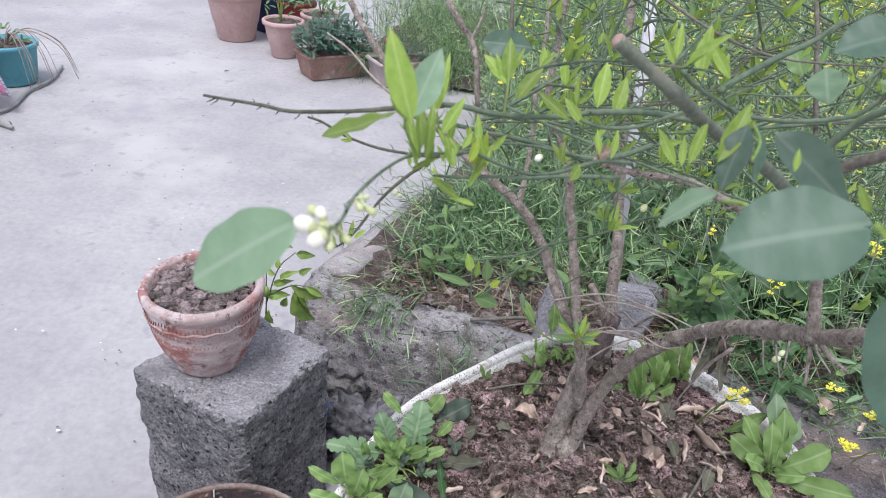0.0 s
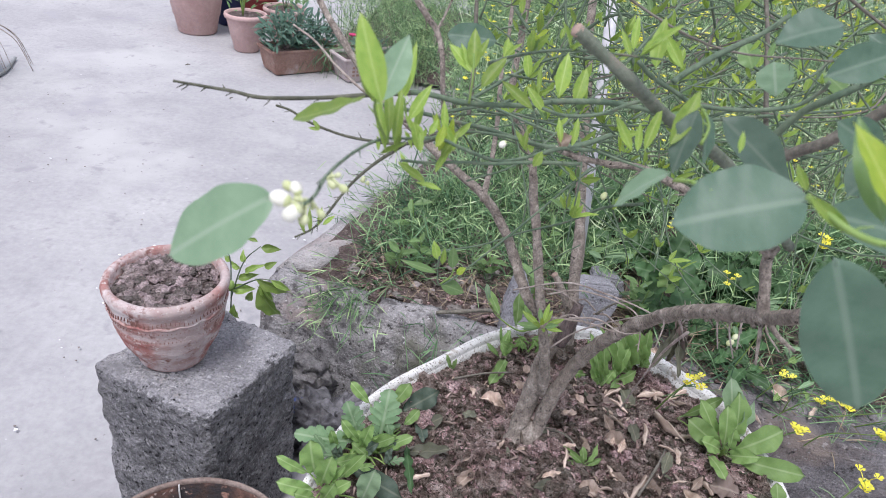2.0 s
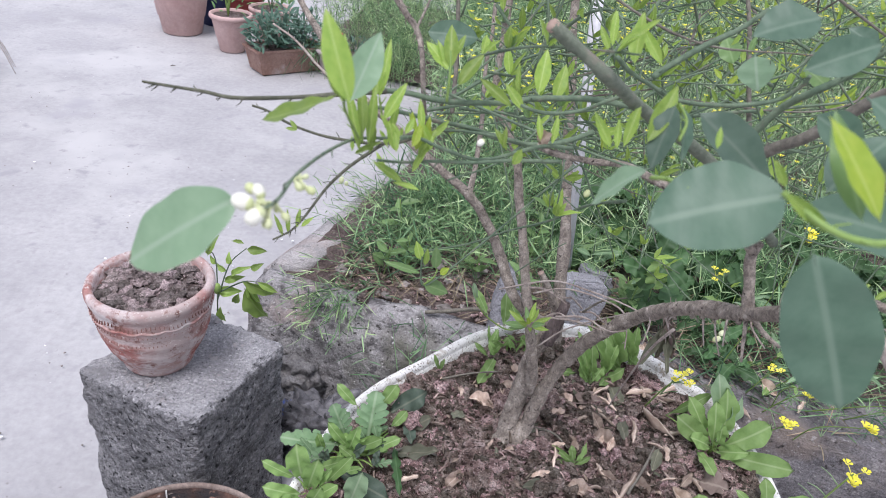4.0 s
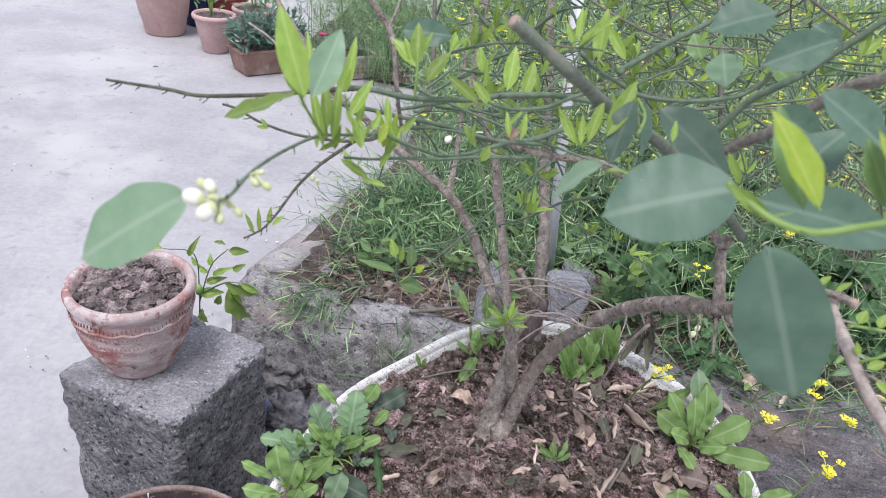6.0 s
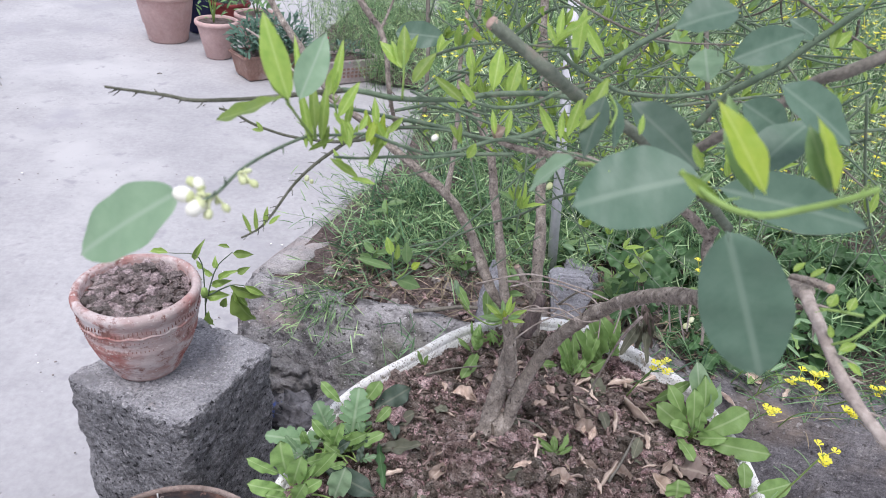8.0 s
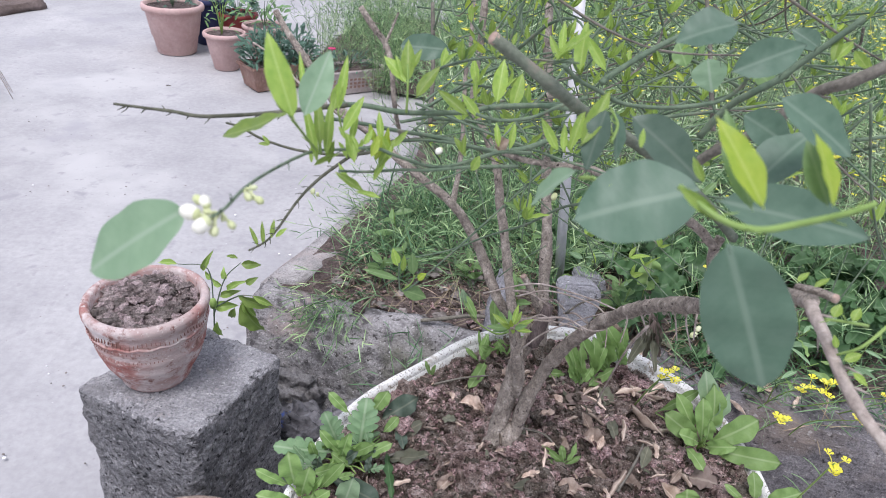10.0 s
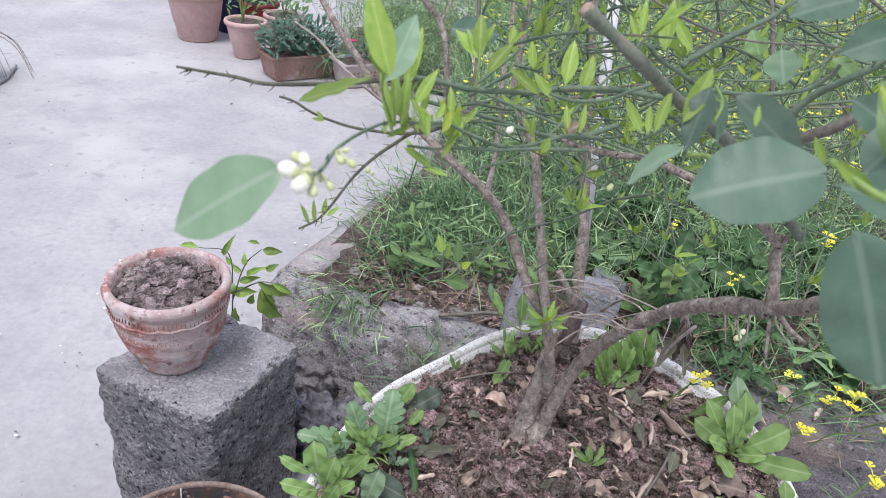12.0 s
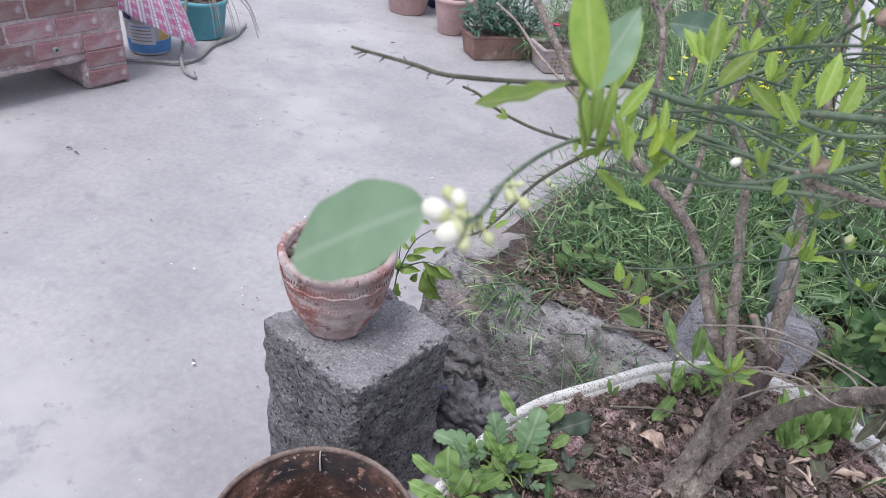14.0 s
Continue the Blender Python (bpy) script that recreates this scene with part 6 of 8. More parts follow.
limb("dead_twig", dark_bark, 0.0020, 0.0006, [(0.189, 0.758, 0.956), (0.198, 0.746, 0.977), (0.206, 0.728, 0.987), (0.212, 0.720, 0.996)], 1)
limb("dead_twig", dead, 0.0016, 0.0006, [(0.219, 0.702, 0.998), (0.250, 0.685, 1.013), (0.276, 0.660, 1.014), (0.294, 0.651, 1.023)], 1)
limb("dead_twig", dead, 0.0019, 0.0006, [(0.210, 0.740, 0.968), (0.243, 0.721, 0.981), (0.270, 0.700, 0.989), (0.290, 0.685, 0.988)], 1)
limb("dead_twig", dark_bark, 0.0017, 0.0006, [(0.271, 0.755, 0.972), (0.288, 0.745, 0.999), (0.303, 0.731, 1.015), (0.314, 0.723, 1.024)], 1)
limb("dead_twig", dead, 0.0013, 0.0007, [(0.327, 0.531, 1.147), (0.324, 0.523, 1.134), (0.331, 0.508, 1.109)], 0)
limb("dead_twig", dead, 0.0013, 0.0007, [(0.330, 0.519, 1.155), (0.328, 0.512, 1.143), (0.327, 0.502, 1.125)], 0)
limb("dead_twig", dead, 0.0013, 0.0007, [(0.334, 0.484, 1.180), (0.330, 0.478, 1.169), (0.344, 0.467, 1.153)], 0)
limb("dead_twig", dead, 0.0013, 0.0007, [(0.305, 0.604, 1.093), (0.313, 0.595, 1.080), (0.318, 0.587, 1.066)], 0)
limb("dead_twig", dead, 0.0013, 0.0007, [(0.323, 0.552, 1.131), (0.324, 0.544, 1.119), (0.327, 0.533, 1.100)], 0)
limb("dead_twig", dead, 0.0013, 0.0007, [(0.297, 0.623, 1.079), (0.303, 0.615, 1.065), (0.296, 0.601, 1.042)], 0)
limb("knot", bark, 0.0034, 0.0025, [(0.288, 0.697, 0.986), (0.287, 0.698, 0.991), (0.287, 0.695, 0.996)], 0)
limb("knot", bark, 0.0034, 0.0025, [(0.314, 0.522, 1.153), (0.315, 0.517, 1.150), (0.316, 0.512, 1.150)], 0)
limb("knot", bark, 0.0034, 0.0025, [(0.309, 0.589, 1.101), (0.308, 0.590, 1.107), (0.306, 0.588, 1.111)], 0)
limb("knot", bark, 0.0034, 0.0025, [(0.313, 0.537, 1.142), (0.313, 0.532, 1.139), (0.313, 0.528, 1.139)], 0)
limb("knot", bark, 0.0034, 0.0025, [(0.314, 0.528, 1.149), (0.316, 0.524, 1.147), (0.318, 0.520, 1.148)], 0)
limb("knot", bark, 0.0034, 0.0025, [(0.316, 0.469, 1.188), (0.315, 0.469, 1.192), (0.313, 0.467, 1.196)], 0)
limb("knot", dead, 0.0041, 0.0031, [(0.309, 0.571, 1.116), (0.307, 0.571, 1.120), (0.303, 0.569, 1.123)], 0)
limb("knot", bark, 0.0034, 0.0025, [(0.311, 0.551, 1.132), (0.311, 0.547, 1.128), (0.309, 0.542, 1.128)], 0)
limb("knot", bark, 0.0034, 0.0025, [(0.316, 0.477, 1.182), (0.314, 0.473, 1.178), (0.311, 0.468, 1.178)], 0)
limb("knot", dead, 0.0041, 0.0031, [(0.309, 0.589, 1.102), (0.310, 0.585, 1.100), (0.310, 0.581, 1.101)], 0)
limb("knot", bark, 0.0034, 0.0025, [(0.309, 0.586, 1.104), (0.312, 0.587, 1.111), (0.315, 0.585, 1.116)], 0)
limb("knot", bark, 0.0034, 0.0025, [(0.290, 0.691, 0.995), (0.287, 0.691, 0.999), (0.284, 0.689, 1.002)], 0)
limb("knot", bark, 0.0034, 0.0025, [(0.315, 0.509, 1.162), (0.313, 0.510, 1.167), (0.310, 0.507, 1.171)], 0)
lemon_leaf(leaf_old, (0.157, 0.230, 1.406), (0.105, 0.229, 1.391), 0.0376, 0, 1, "large round grey-green lemon leaf")
lemon_leaf(leaf_old, (0.172, 0.220, 1.386), (0.198, 0.194, 1.326), 0.0375, 0, 1, "large dark green hanging lemon leaf")
lemon_leaf(leaf_pale, (-0.053, 0.210, 1.391), (-0.0942, 0.203, 1.3645), 0.0268, 0, 1, "broad green lemon leaf beside the blossom")
lemon_leaf(leaf_yellow, (0.155, 0.175, 1.425), (0.138, 0.193, 1.452), 0.0116, 10, 0)
lemon_leaf(leaf_mid, (0.156, 0.183, 1.420), (0.145, 0.206, 1.450), 0.0094, -45, 0)
lemon_leaf(leaf_yellow, (0.175, 0.170, 1.430), (0.169, 0.184, 1.452), 0.0084, 0, 0)
lemon_leaf(leaf_mid, (0.176, 0.174, 1.428), (0.168, 0.187, 1.447), 0.0089, -20, 0)
lemon_leaf(leaf_pale, (0.112, 0.262, 1.398), (0.094, 0.282, 1.369), 0.0152, 25, 0)
lemon_leaf(leaf_dark, (0.133, 0.305, 1.415), (0.123, 0.289, 1.386), 0.0145, 10, 0)
lemon_leaf(leaf_old, (0.139, 0.310, 1.413), (0.142, 0.295, 1.390), 0.0112, -50, 0)
lemon_leaf(leaf_dark, (0.148, 0.313, 1.410), (0.190, 0.293, 1.384), 0.0255, -10, 0)
lemon_leaf(leaf_new, (0.121, 0.296, 1.397), (0.136, 0.315, 1.423), 0.0094, 30, 0)
lemon_leaf(leaf_pale, (0.281, 0.545, 1.390), (0.286, 0.530, 1.365), 0.0289, 0, 0)
lemon_leaf(leaf_old, (0.208, 0.341, 1.429), (0.251, 0.348, 1.448), 0.0215, 20, 0)
lemon_leaf(leaf_old, (0.193, 0.315, 1.460), (0.161, 0.312, 1.451), 0.0253, 10, 0)
lemon_leaf(leaf_old, (0.203, 0.276, 1.436), (0.241, 0.260, 1.416), 0.0237, -10, 0)
lemon_leaf(leaf_old, (0.177, 0.252, 1.392), (0.253, 0.240, 1.385), 0.0275, 15, 0)
lemon_leaf(leaf_old, (0.211, 0.320, 1.413), (0.240, 0.309, 1.400), 0.0204, 0, 0)
lemon_leaf(leaf_old, (0.208, 0.282, 1.387), (0.238, 0.296, 1.417), 0.0247, 0, 0)
lemon_leaf(leaf_old, (0.339, 0.485, 1.417), (0.317, 0.494, 1.429), 0.0166, 0, 0)
lemon_leaf(leaf_mid, (0.260, 0.532, 1.384), (0.251, 0.544, 1.403), 0.0174, 0, 0)
lemon_leaf(leaf_mid, (0.306, 0.472, 1.389), (0.288, 0.481, 1.401), 0.0158, 0, 0)
lemon_leaf(leaf_old, (0.017, 0.755, 1.328), (0.073, 0.751, 1.330), 0.0300, 0, 1)
lemon_leaf(leaf_new, (-0.018, 0.260, 1.413), (-0.031, 0.269, 1.449), 0.0119, 5, 0)
lemon_leaf(leaf_new, (-0.020, 0.266, 1.412), (-0.028, 0.272, 1.431), 0.0094, -30, 0)
lemon_leaf(leaf_pale, (-0.024, 0.322, 1.392), (-0.011, 0.338, 1.426), 0.0168, 0, 0)
lemon_leaf(leaf_olive, (-0.031, 0.321, 1.395), (-0.067, 0.324, 1.374), 0.0168, 30, 2)
lemon_leaf(leaf_new, (-0.018, 0.343, 1.367), (-0.022, 0.360, 1.393), 0.0061, 0, 0)
lemon_leaf(leaf_new, (-0.019, 0.339, 1.358), (-0.030, 0.359, 1.391), 0.0056, 0, 0)
lemon_leaf(leaf_new, (-0.015, 0.345, 1.360), (-0.014, 0.363, 1.390), 0.0062, 0, 0)
lemon_leaf(leaf_new, (-0.013, 0.388, 1.373), (-0.009, 0.407, 1.406), 0.0062, 0, 0)
lemon_leaf(leaf_new, (-0.016, 0.388, 1.373), (-0.012, 0.399, 1.392), 0.0076, 0, 0)
lemon_leaf(leaf_new, (-0.009, 0.381, 1.362), (0.003, 0.393, 1.384), 0.0076, 0, 0)
lemon_leaf(leaf_new, (-0.005, 0.386, 1.352), (-0.001, 0.398, 1.372), 0.0046, 0, 0)
lemon_leaf(leaf_new, (-0.023, 0.347, 1.353), (-0.008, 0.351, 1.361), 0.0037, 0, 0)
lemon_leaf(leaf_new, (0.015, 0.395, 1.351), (0.012, 0.407, 1.370), 0.0050, 0, 0)
lemon_leaf(leaf_new, (0.014, 0.387, 1.337), (0.024, 0.397, 1.355), 0.0070, 0, 0)
lemon_leaf(leaf_new, (0.011, 0.382, 1.329), (0.020, 0.392, 1.346), 0.0047, 0, 0)
lemon_leaf(leaf_new, (-0.004, 0.382, 1.326), (-0.013, 0.390, 1.338), 0.0035, 0, 0)
lemon_leaf(leaf_new, (0.006, 0.370, 1.327), (-0.014, 0.378, 1.337), 0.0057, 0, 0)
lemon_leaf(leaf_new, (0.017, 0.377, 1.320), (-0.001, 0.380, 1.323), 0.0041, 0, 0)
lemon_leaf(leaf_new, (-0.024, 0.280, 1.407), (-0.021, 0.285, 1.416), 0.0045, 0, 0)
lemon_leaf(leaf_new, (-0.028, 0.352, 1.390), (-0.033, 0.368, 1.416), 0.0035, 0, 0)
lemon_leaf(leaf_new, (0.029, 0.435, 1.381), (0.012, 0.446, 1.397), 0.0092, 0, 0)
lemon_leaf(leaf_new, (0.030, 0.435, 1.382), (0.028, 0.452, 1.408), 0.0098, 0, 0)
lemon_leaf(leaf_new, (0.031, 0.439, 1.388), (0.038, 0.447, 1.403), 0.0049, 0, 0)
lemon_leaf(leaf_new, (0.036, 0.429, 1.373), (0.051, 0.441, 1.394), 0.0098, 0, 0)
lemon_leaf(leaf_new, (0.026, 0.437, 1.383), (0.020, 0.446, 1.398), 0.0049, 0, 0)
lemon_leaf(leaf_new, (0.074, 0.431, 1.362), (0.050, 0.443, 1.377), 0.0075, 0, 0)
lemon_leaf(leaf_new, (0.082, 0.430, 1.361), (0.068, 0.440, 1.376), 0.0069, 0, 0)
lemon_leaf(leaf_new, (0.098, 0.474, 1.359), (0.102, 0.492, 1.390), 0.0116, 0, 0)
lemon_leaf(leaf_new, (0.110, 0.471, 1.356), (0.117, 0.486, 1.382), 0.0102, 0, 0)
lemon_leaf(leaf_new, (0.080, 0.456, 1.365), (0.079, 0.467, 1.384), 0.0039, 0, 0)
lemon_leaf(leaf_new, (0.099, 0.437, 1.338), (0.096, 0.448, 1.354), 0.0046, 0, 0)
lemon_leaf(leaf_new, (0.107, 0.436, 1.337), (0.110, 0.447, 1.356), 0.0052, 0, 0)
lemon_leaf(leaf_new, (0.075, 0.426, 1.333), (0.065, 0.434, 1.346), 0.0051, 0, 0)
lemon_leaf(leaf_new, (0.078, 0.411, 1.329), (0.084, 0.417, 1.339), 0.0069, 0, 0)
lemon_leaf(leaf_new, (0.072, 0.426, 1.334), (0.073, 0.434, 1.348), 0.0039, 0, 0)
lemon_leaf(leaf_new, (0.125, 0.360, 1.368), (0.113, 0.371, 1.386), 0.0060, 0, 0)
lemon_leaf(leaf_new, (0.132, 0.360, 1.369), (0.140, 0.374, 1.394), 0.0066, 0, 0)
lemon_leaf(leaf_new, (0.128, 0.359, 1.368), (0.128, 0.369, 1.384), 0.0044, 0, 0)
lemon_leaf(leaf_new, (0.134, 0.441, 1.407), (0.135, 0.453, 1.429), 0.0055, 0, 0)
lemon_leaf(leaf_new, (0.140, 0.404, 1.406), (0.142, 0.422, 1.436), 0.0109, 0, 0)
lemon_leaf(leaf_new, (0.157, 0.404, 1.408), (0.142, 0.418, 1.428), 0.0069, 0, 0)
lemon_leaf(leaf_new, (0.133, 0.439, 1.404), (0.125, 0.449, 1.419), 0.0049, 0, 0)
lemon_leaf(leaf_new, (0.141, 0.266, 1.409), (0.142, 0.271, 1.418), 0.0029, 0, 0)
lemon_leaf(leaf_new, (0.167, 0.248, 1.402), (0.161, 0.254, 1.412), 0.0040, 0, 0)
lemon_leaf(leaf_new, (0.128, 0.185, 1.427), (0.145, 0.177, 1.417), 0.0048, 0, 0)
lemon_leaf(leaf_new, (0.105, 0.368, 1.417), (0.113, 0.369, 1.422), 0.0021, 0, 0)
lemon_leaf(leaf_new, (0.104, 0.368, 1.418), (0.106, 0.372, 1.424), 0.0021, 0, 0)
lemon_leaf(leaf_new, (0.104, 0.368, 1.417), (0.099, 0.370, 1.419), 0.0021, 0, 0)
lemon_leaf(leaf_new, (0.271, 0.269, 1.319), (0.275, 0.273, 1.326), 0.0059, 0, 0)
lemon_leaf(leaf_new, (0.282, 0.268, 1.318), (0.286, 0.272, 1.325), 0.0054, 0, 0)
lemon_leaf(leaf_new, (0.285, 0.265, 1.293), (0.295, 0.266, 1.298), 0.0056, 0, 0)
lemon_leaf(leaf_new, (0.290, 0.261, 1.288), (0.300, 0.257, 1.282), 0.0045, 0, 0)
lemon_leaf(leaf_new, (0.287, 0.276, 1.293), (0.285, 0.280, 1.300), 0.0036, 0, 0)
lemon_leaf(leaf_new, (0.274, 0.313, 1.314), (0.281, 0.316, 1.320), 0.0044, 0, 0)
lemon_leaf(leaf_new, (0.284, 0.311, 1.312), (0.294, 0.314, 1.318), 0.0038, 0, 0)
lemon_leaf(leaf_new, (0.301, 0.402, 1.428), (0.313, 0.408, 1.440), 0.0075, 0, 0)
lemon_leaf(leaf_new, (0.300, 0.401, 1.426), (0.305, 0.412, 1.445), 0.0063, 0, 0)
lemon_leaf(leaf_new, (0.313, 0.404, 1.434), (0.323, 0.398, 1.424), 0.0069, 0, 0)
lemon_leaf(leaf_new, (0.275, 0.420, 1.415), (0.280, 0.425, 1.424), 0.0054, 0, 0)
lemon_leaf(leaf_new, (-0.083, 0.450, 1.232), (-0.092, 0.460, 1.247), 0.0036, 0, 0)
lemon_leaf(leaf_new, (-0.079, 0.451, 1.233), (-0.082, 0.462, 1.251), 0.0036, 0, 0)
lemon_leaf(leaf_new, (-0.073, 0.453, 1.239), (-0.072, 0.462, 1.253), 0.0040, 0, 0)
lemon_leaf(leaf_new, (-0.070, 0.454, 1.240), (-0.061, 0.458, 1.248), 0.0040, 0, 0)
# the blossom cluster at the twig's end and two lesser ones behind it
for place, r, material, stalk in (
        ((-0.0490, 0.205, 1.3930), 0.0034, bud_white, (-0.0415, 0.2035, 1.3918)), ((-0.0440, 0.202, 1.3892), 0.0033, bud_white, (-0.0405, 0.2035, 1.3918)),
        ((-0.0440, 0.209, 1.3958), 0.0024, bud_white, (-0.0410, 0.2055, 1.3920)), ((-0.0475, 0.211, 1.3955), 0.0020, bud_green, (-0.0410, 0.2055, 1.3920)),
        ((-0.0395, 0.203, 1.3862), 0.0017, bud_green, (-0.0395, 0.2060, 1.3915)), ((-0.0410, 0.205, 1.3850), 0.0015, bud_green, (-0.0395, 0.2060, 1.3915)),
        ((-0.0345, 0.209, 1.3862), 0.0017, bud_green, (-0.0385, 0.2090, 1.3912)), ((-0.0405, 0.208, 1.3900), 0.0016, bud_green, (-0.0388, 0.2085, 1.3913)),
        ((-0.0430, 0.207, 1.3925), 0.0015, bud_green, (-0.0390, 0.2085, 1.3913)), ((-0.0380, 0.210, 1.3885), 0.0012, bud_green, (-0.0382, 0.2110, 1.3911)),
        ((-0.0350, 0.239, 1.3838), 0.0018, bud_green, (-0.0378, 0.2420, 1.3853)), ((-0.0300, 0.238, 1.3832), 0.0019, bud_green, (-0.0376, 0.2440, 1.3850)),
        ((-0.0345, 0.245, 1.3810), 0.0015, bud_green, (-0.0372, 0.2520, 1.3835)), ((-0.0330, 0.242, 1.3872), 0.0013, bud_green, (-0.0378, 0.2420, 1.3853))):
    bud(place, r, material, stalk)
bud((0.054, 0.405, 1.345), 0.0024, bud_white)
bud((0.172, 0.543, 1.252), 0.0031, bud_green)
bud((0.386, 0.613, 1.051), 0.0040, bud_green)
bud((0.391, 0.616, 1.058), 0.0033, bud_green)
bud((-0.042, 0.472, 1.275), 0.0022, bud_green)
bud((-0.038, 0.471, 1.273), 0.0018, bud_green)
# root collar where the two trunks meet, flaring into the soil
bm = lathe(bmesh.new(), [(0.054, 0.700), (0.039, 0.720), (0.029, 0.736), (0.0225, 0.750), (0.017, 0.760), (0.009, 0.767), (0, 0.769)], 48)
for v in bm.verts:
    a = math.atan2(v.co.y, v.co.x)
    k = 1 + 0.14 * noise.noise(Vector((math.cos(a) * 1.6, math.sin(a) * 1.6, v.co.z * 12))) + 0.10 * noise.noise(v.co * 60)
    v.co.x, v.co.y = 0.196 + v.co.x * k * 1.05 + (v.co.z - 0.705) * 0.30, 0.718 + v.co.y * k * 0.85 + (v.co.z - 0.705) * 0.32
part("root_collar", bm, bark, lemon)
# withered leaves hanging from a dead twig beside the rim
limb("dead_twig", dead, 0.0016, 0.0009, [(0.300, 0.660, 1.030), (0.370, 0.760, 0.985), (0.430, 0.850, 0.925), (0.468, 0.900, 0.882)], 0)
for k in range(9):
    b = Vector((0.468 + 0.004 * rng.normal(), 0.900 + 0.004 * rng.normal(), 0.882 - 0.003 * k))
    e = b + Vector((0.012 + 0.020 * rng.normal(), 0.010 * rng.normal(), -rng.uniform(0.055, 0.10)))
    put_leaf((dry_brown, dry_dull[0], dry_dull[1])[k % 3], stand_leaf(tuple(b), tuple(e), rng.uniform(0.012, 0.020), (rng.normal() * 0.6, -1, 0.2), rng.uniform(-40, 40)), lemon, "withered_leaf", "withered grey-brown hanging leaf")
# short cut stub with a tuft of new leaves on its top
limb("stub", bark, 0.0072, 0.0064, [(0.214, 0.722, 0.845), (0.210, 0.712, 0.885), (0.199, 0.704, 0.930), (0.187, 0.702, 0.982)], 0)
for a, up, ln, mat in ((0.2, 0.5, 0.036, leaf_new), (0.9, 0.9, 0.030, leaf_new), (1.7, 0.6, 0.032, leaf_mid), (2.6, 0.4, 0.038, leaf_new), (3.3, 0.2, 0.042, leaf_mid), (3.9, 0.8, 0.034, leaf_new), (4.6, 0.5, 0.030, leaf_new), (5.3, 0.9, 0.036, leaf_mid), (5.9, 0.2, 0.030, leaf_new), (1.2, 1.6, 0.034, leaf_new), (4.3, 1.5, 0.030, leaf_yellow), (3.0, -0.3, 0.030, leaf_mid)):
    b = Vector((0.187 + 0.004 * math.cos(a), 0.702 + 0.004 * math.sin(a), 0.978 + 0.004 * up))
    e = b + Vector((math.cos(a), math.sin(a), up)).normalized() * ln * 0.8
    lemon_leaf(mat, tuple(b), tuple(e), ln * 0.21, 0, 0)
# fine side twigs with small leaves filling the crown
for i in range(120):
    x, y, z = rng.uniform(0.0, 0.60), rng.uniform(0.62, 1.05), rng.uniform(1.12, 1.50)
    z = max(z, 1.62 - 0.5 * y)
    p = Vector((x, y, z))
    way = Vector(((abs(rng.normal()) if x < 0.25 else rng.normal()) * 0.9, rng.normal() * 0.5, rng.normal() * 0.26 + 0.08)).normalized()
    length = rng.uniform(0.12, 0.34)
    bendy = Vector((rng.normal(), rng.normal(), rng.normal())) * 0.025
    pts = [p, p + way * length * 0.35 + bendy, p + way * length * 0.7 + bendy * 1.2, p + way * length]
    limb("twig", green_bark if rng.uniform() < 0.85 else dark_bark, rng.uniform(0.0011, 0.0023), 0.0006, [tuple(q) for q in pts], 1)
    for k in range(int(rng.integers(3, 7))):
        at = pts[0].lerp(pts[3], rng.uniform(0.2, 1.0)) + bendy * 0.8
        go = (Vector((rng.normal() * 0.5, rng.normal() * 0.5, 0.8)) + way * 0.5).normalized() * rng.uniform(0.009, 0.024)
        lemon_leaf((leaf_new, leaf_new, leaf_yellow, leaf_new, leaf_mid)[k % 5], at, at + go, go.length * rng.uniform(0.20, 0.36), rng.uniform(-65, 65), 0)


# long shoots across the crown, with tufts of narrow upright leaves at their joints
for i in range(95):
    p = Vector((rng.uniform(0.03, 0.55), rng.uniform(0.50, 1.0), rng.uniform(1.16, 1.46)))
    p.z = max(p.z, 1.60 - 0.45 * p.y)
    way = Vector((rng.uniform(0.2, 1.0) * (1 if p.x < 0.2 else rng.choice([-1, 1])), rng.normal() * 0.6, rng.normal() * 0.75 + 0.15)).normalized()
    length = rng.uniform(0.12, 0.32)
    sag = Vector((rng.normal() * 0.012, rng.normal() * 0.012, rng.normal() * 0.02))
    pts = [p, p + way * length * 0.33 + sag, p + way * length * 0.66 + sag * 1.3, p + way * length]
    limb("shoot", green_bark, rng.uniform(0.0008, 0.0016), 0.0006, [tuple(q) for q in pts], 1)
    line = spline(pts, 4)
    for at in line[2::3]:
        if rng.uniform() < 0.7:
            for k in range(int(rng.integers(2, 5))):
                go = (Vector((rng.normal() * 0.45, rng.normal() * 0.45, 0.9)) + way * 0.3).normalized() * rng.uniform(0.010, 0.028)
                lemon_leaf(leaf_new if rng.uniform() < 0.85 else leaf_mid, at, at + go, go.length * rng.uniform(0.22, 0.36), rng.uniform(-65, 65), 0)


lemon_leaf(leaf_new, (-0.083, 0.51, 1.297), (-0.09, 0.514, 1.304), 0.0034, 0, 0)
lemon_leaf(leaf_new, (-0.083, 0.51, 1.297), (-0.093, 0.51, 1.298), 0.0034, 0, 0)
put_leaf(blade_mesh("withered_flower", dry_leaf_mat, 0.45, 0.4, 0.8, 1.2, 0.5, 0.7, rows=14, cols=6, crumple=1.6, seed=3), stand_leaf((0.102, 0.44, 1.331), (0.098, 0.45, 1.344), 0.010, UPWARD), lemon, "withered_flower", "withered brown flower on the twig")
lemon_leaf(leaf_mid, (0.032, 0.56, 1.138), (-0.007, 0.56, 1.149), 0.0078, 0, 0)
lemon_leaf(leaf_new, (0.03, 0.56, 1.154), (0.024, 0.56, 1.175), 0.0090, 0, 0)
lemon_leaf(leaf_mid, (0.046, 0.56, 1.145), (0.044, 0.56, 1.171), 0.0108, 0, 0)
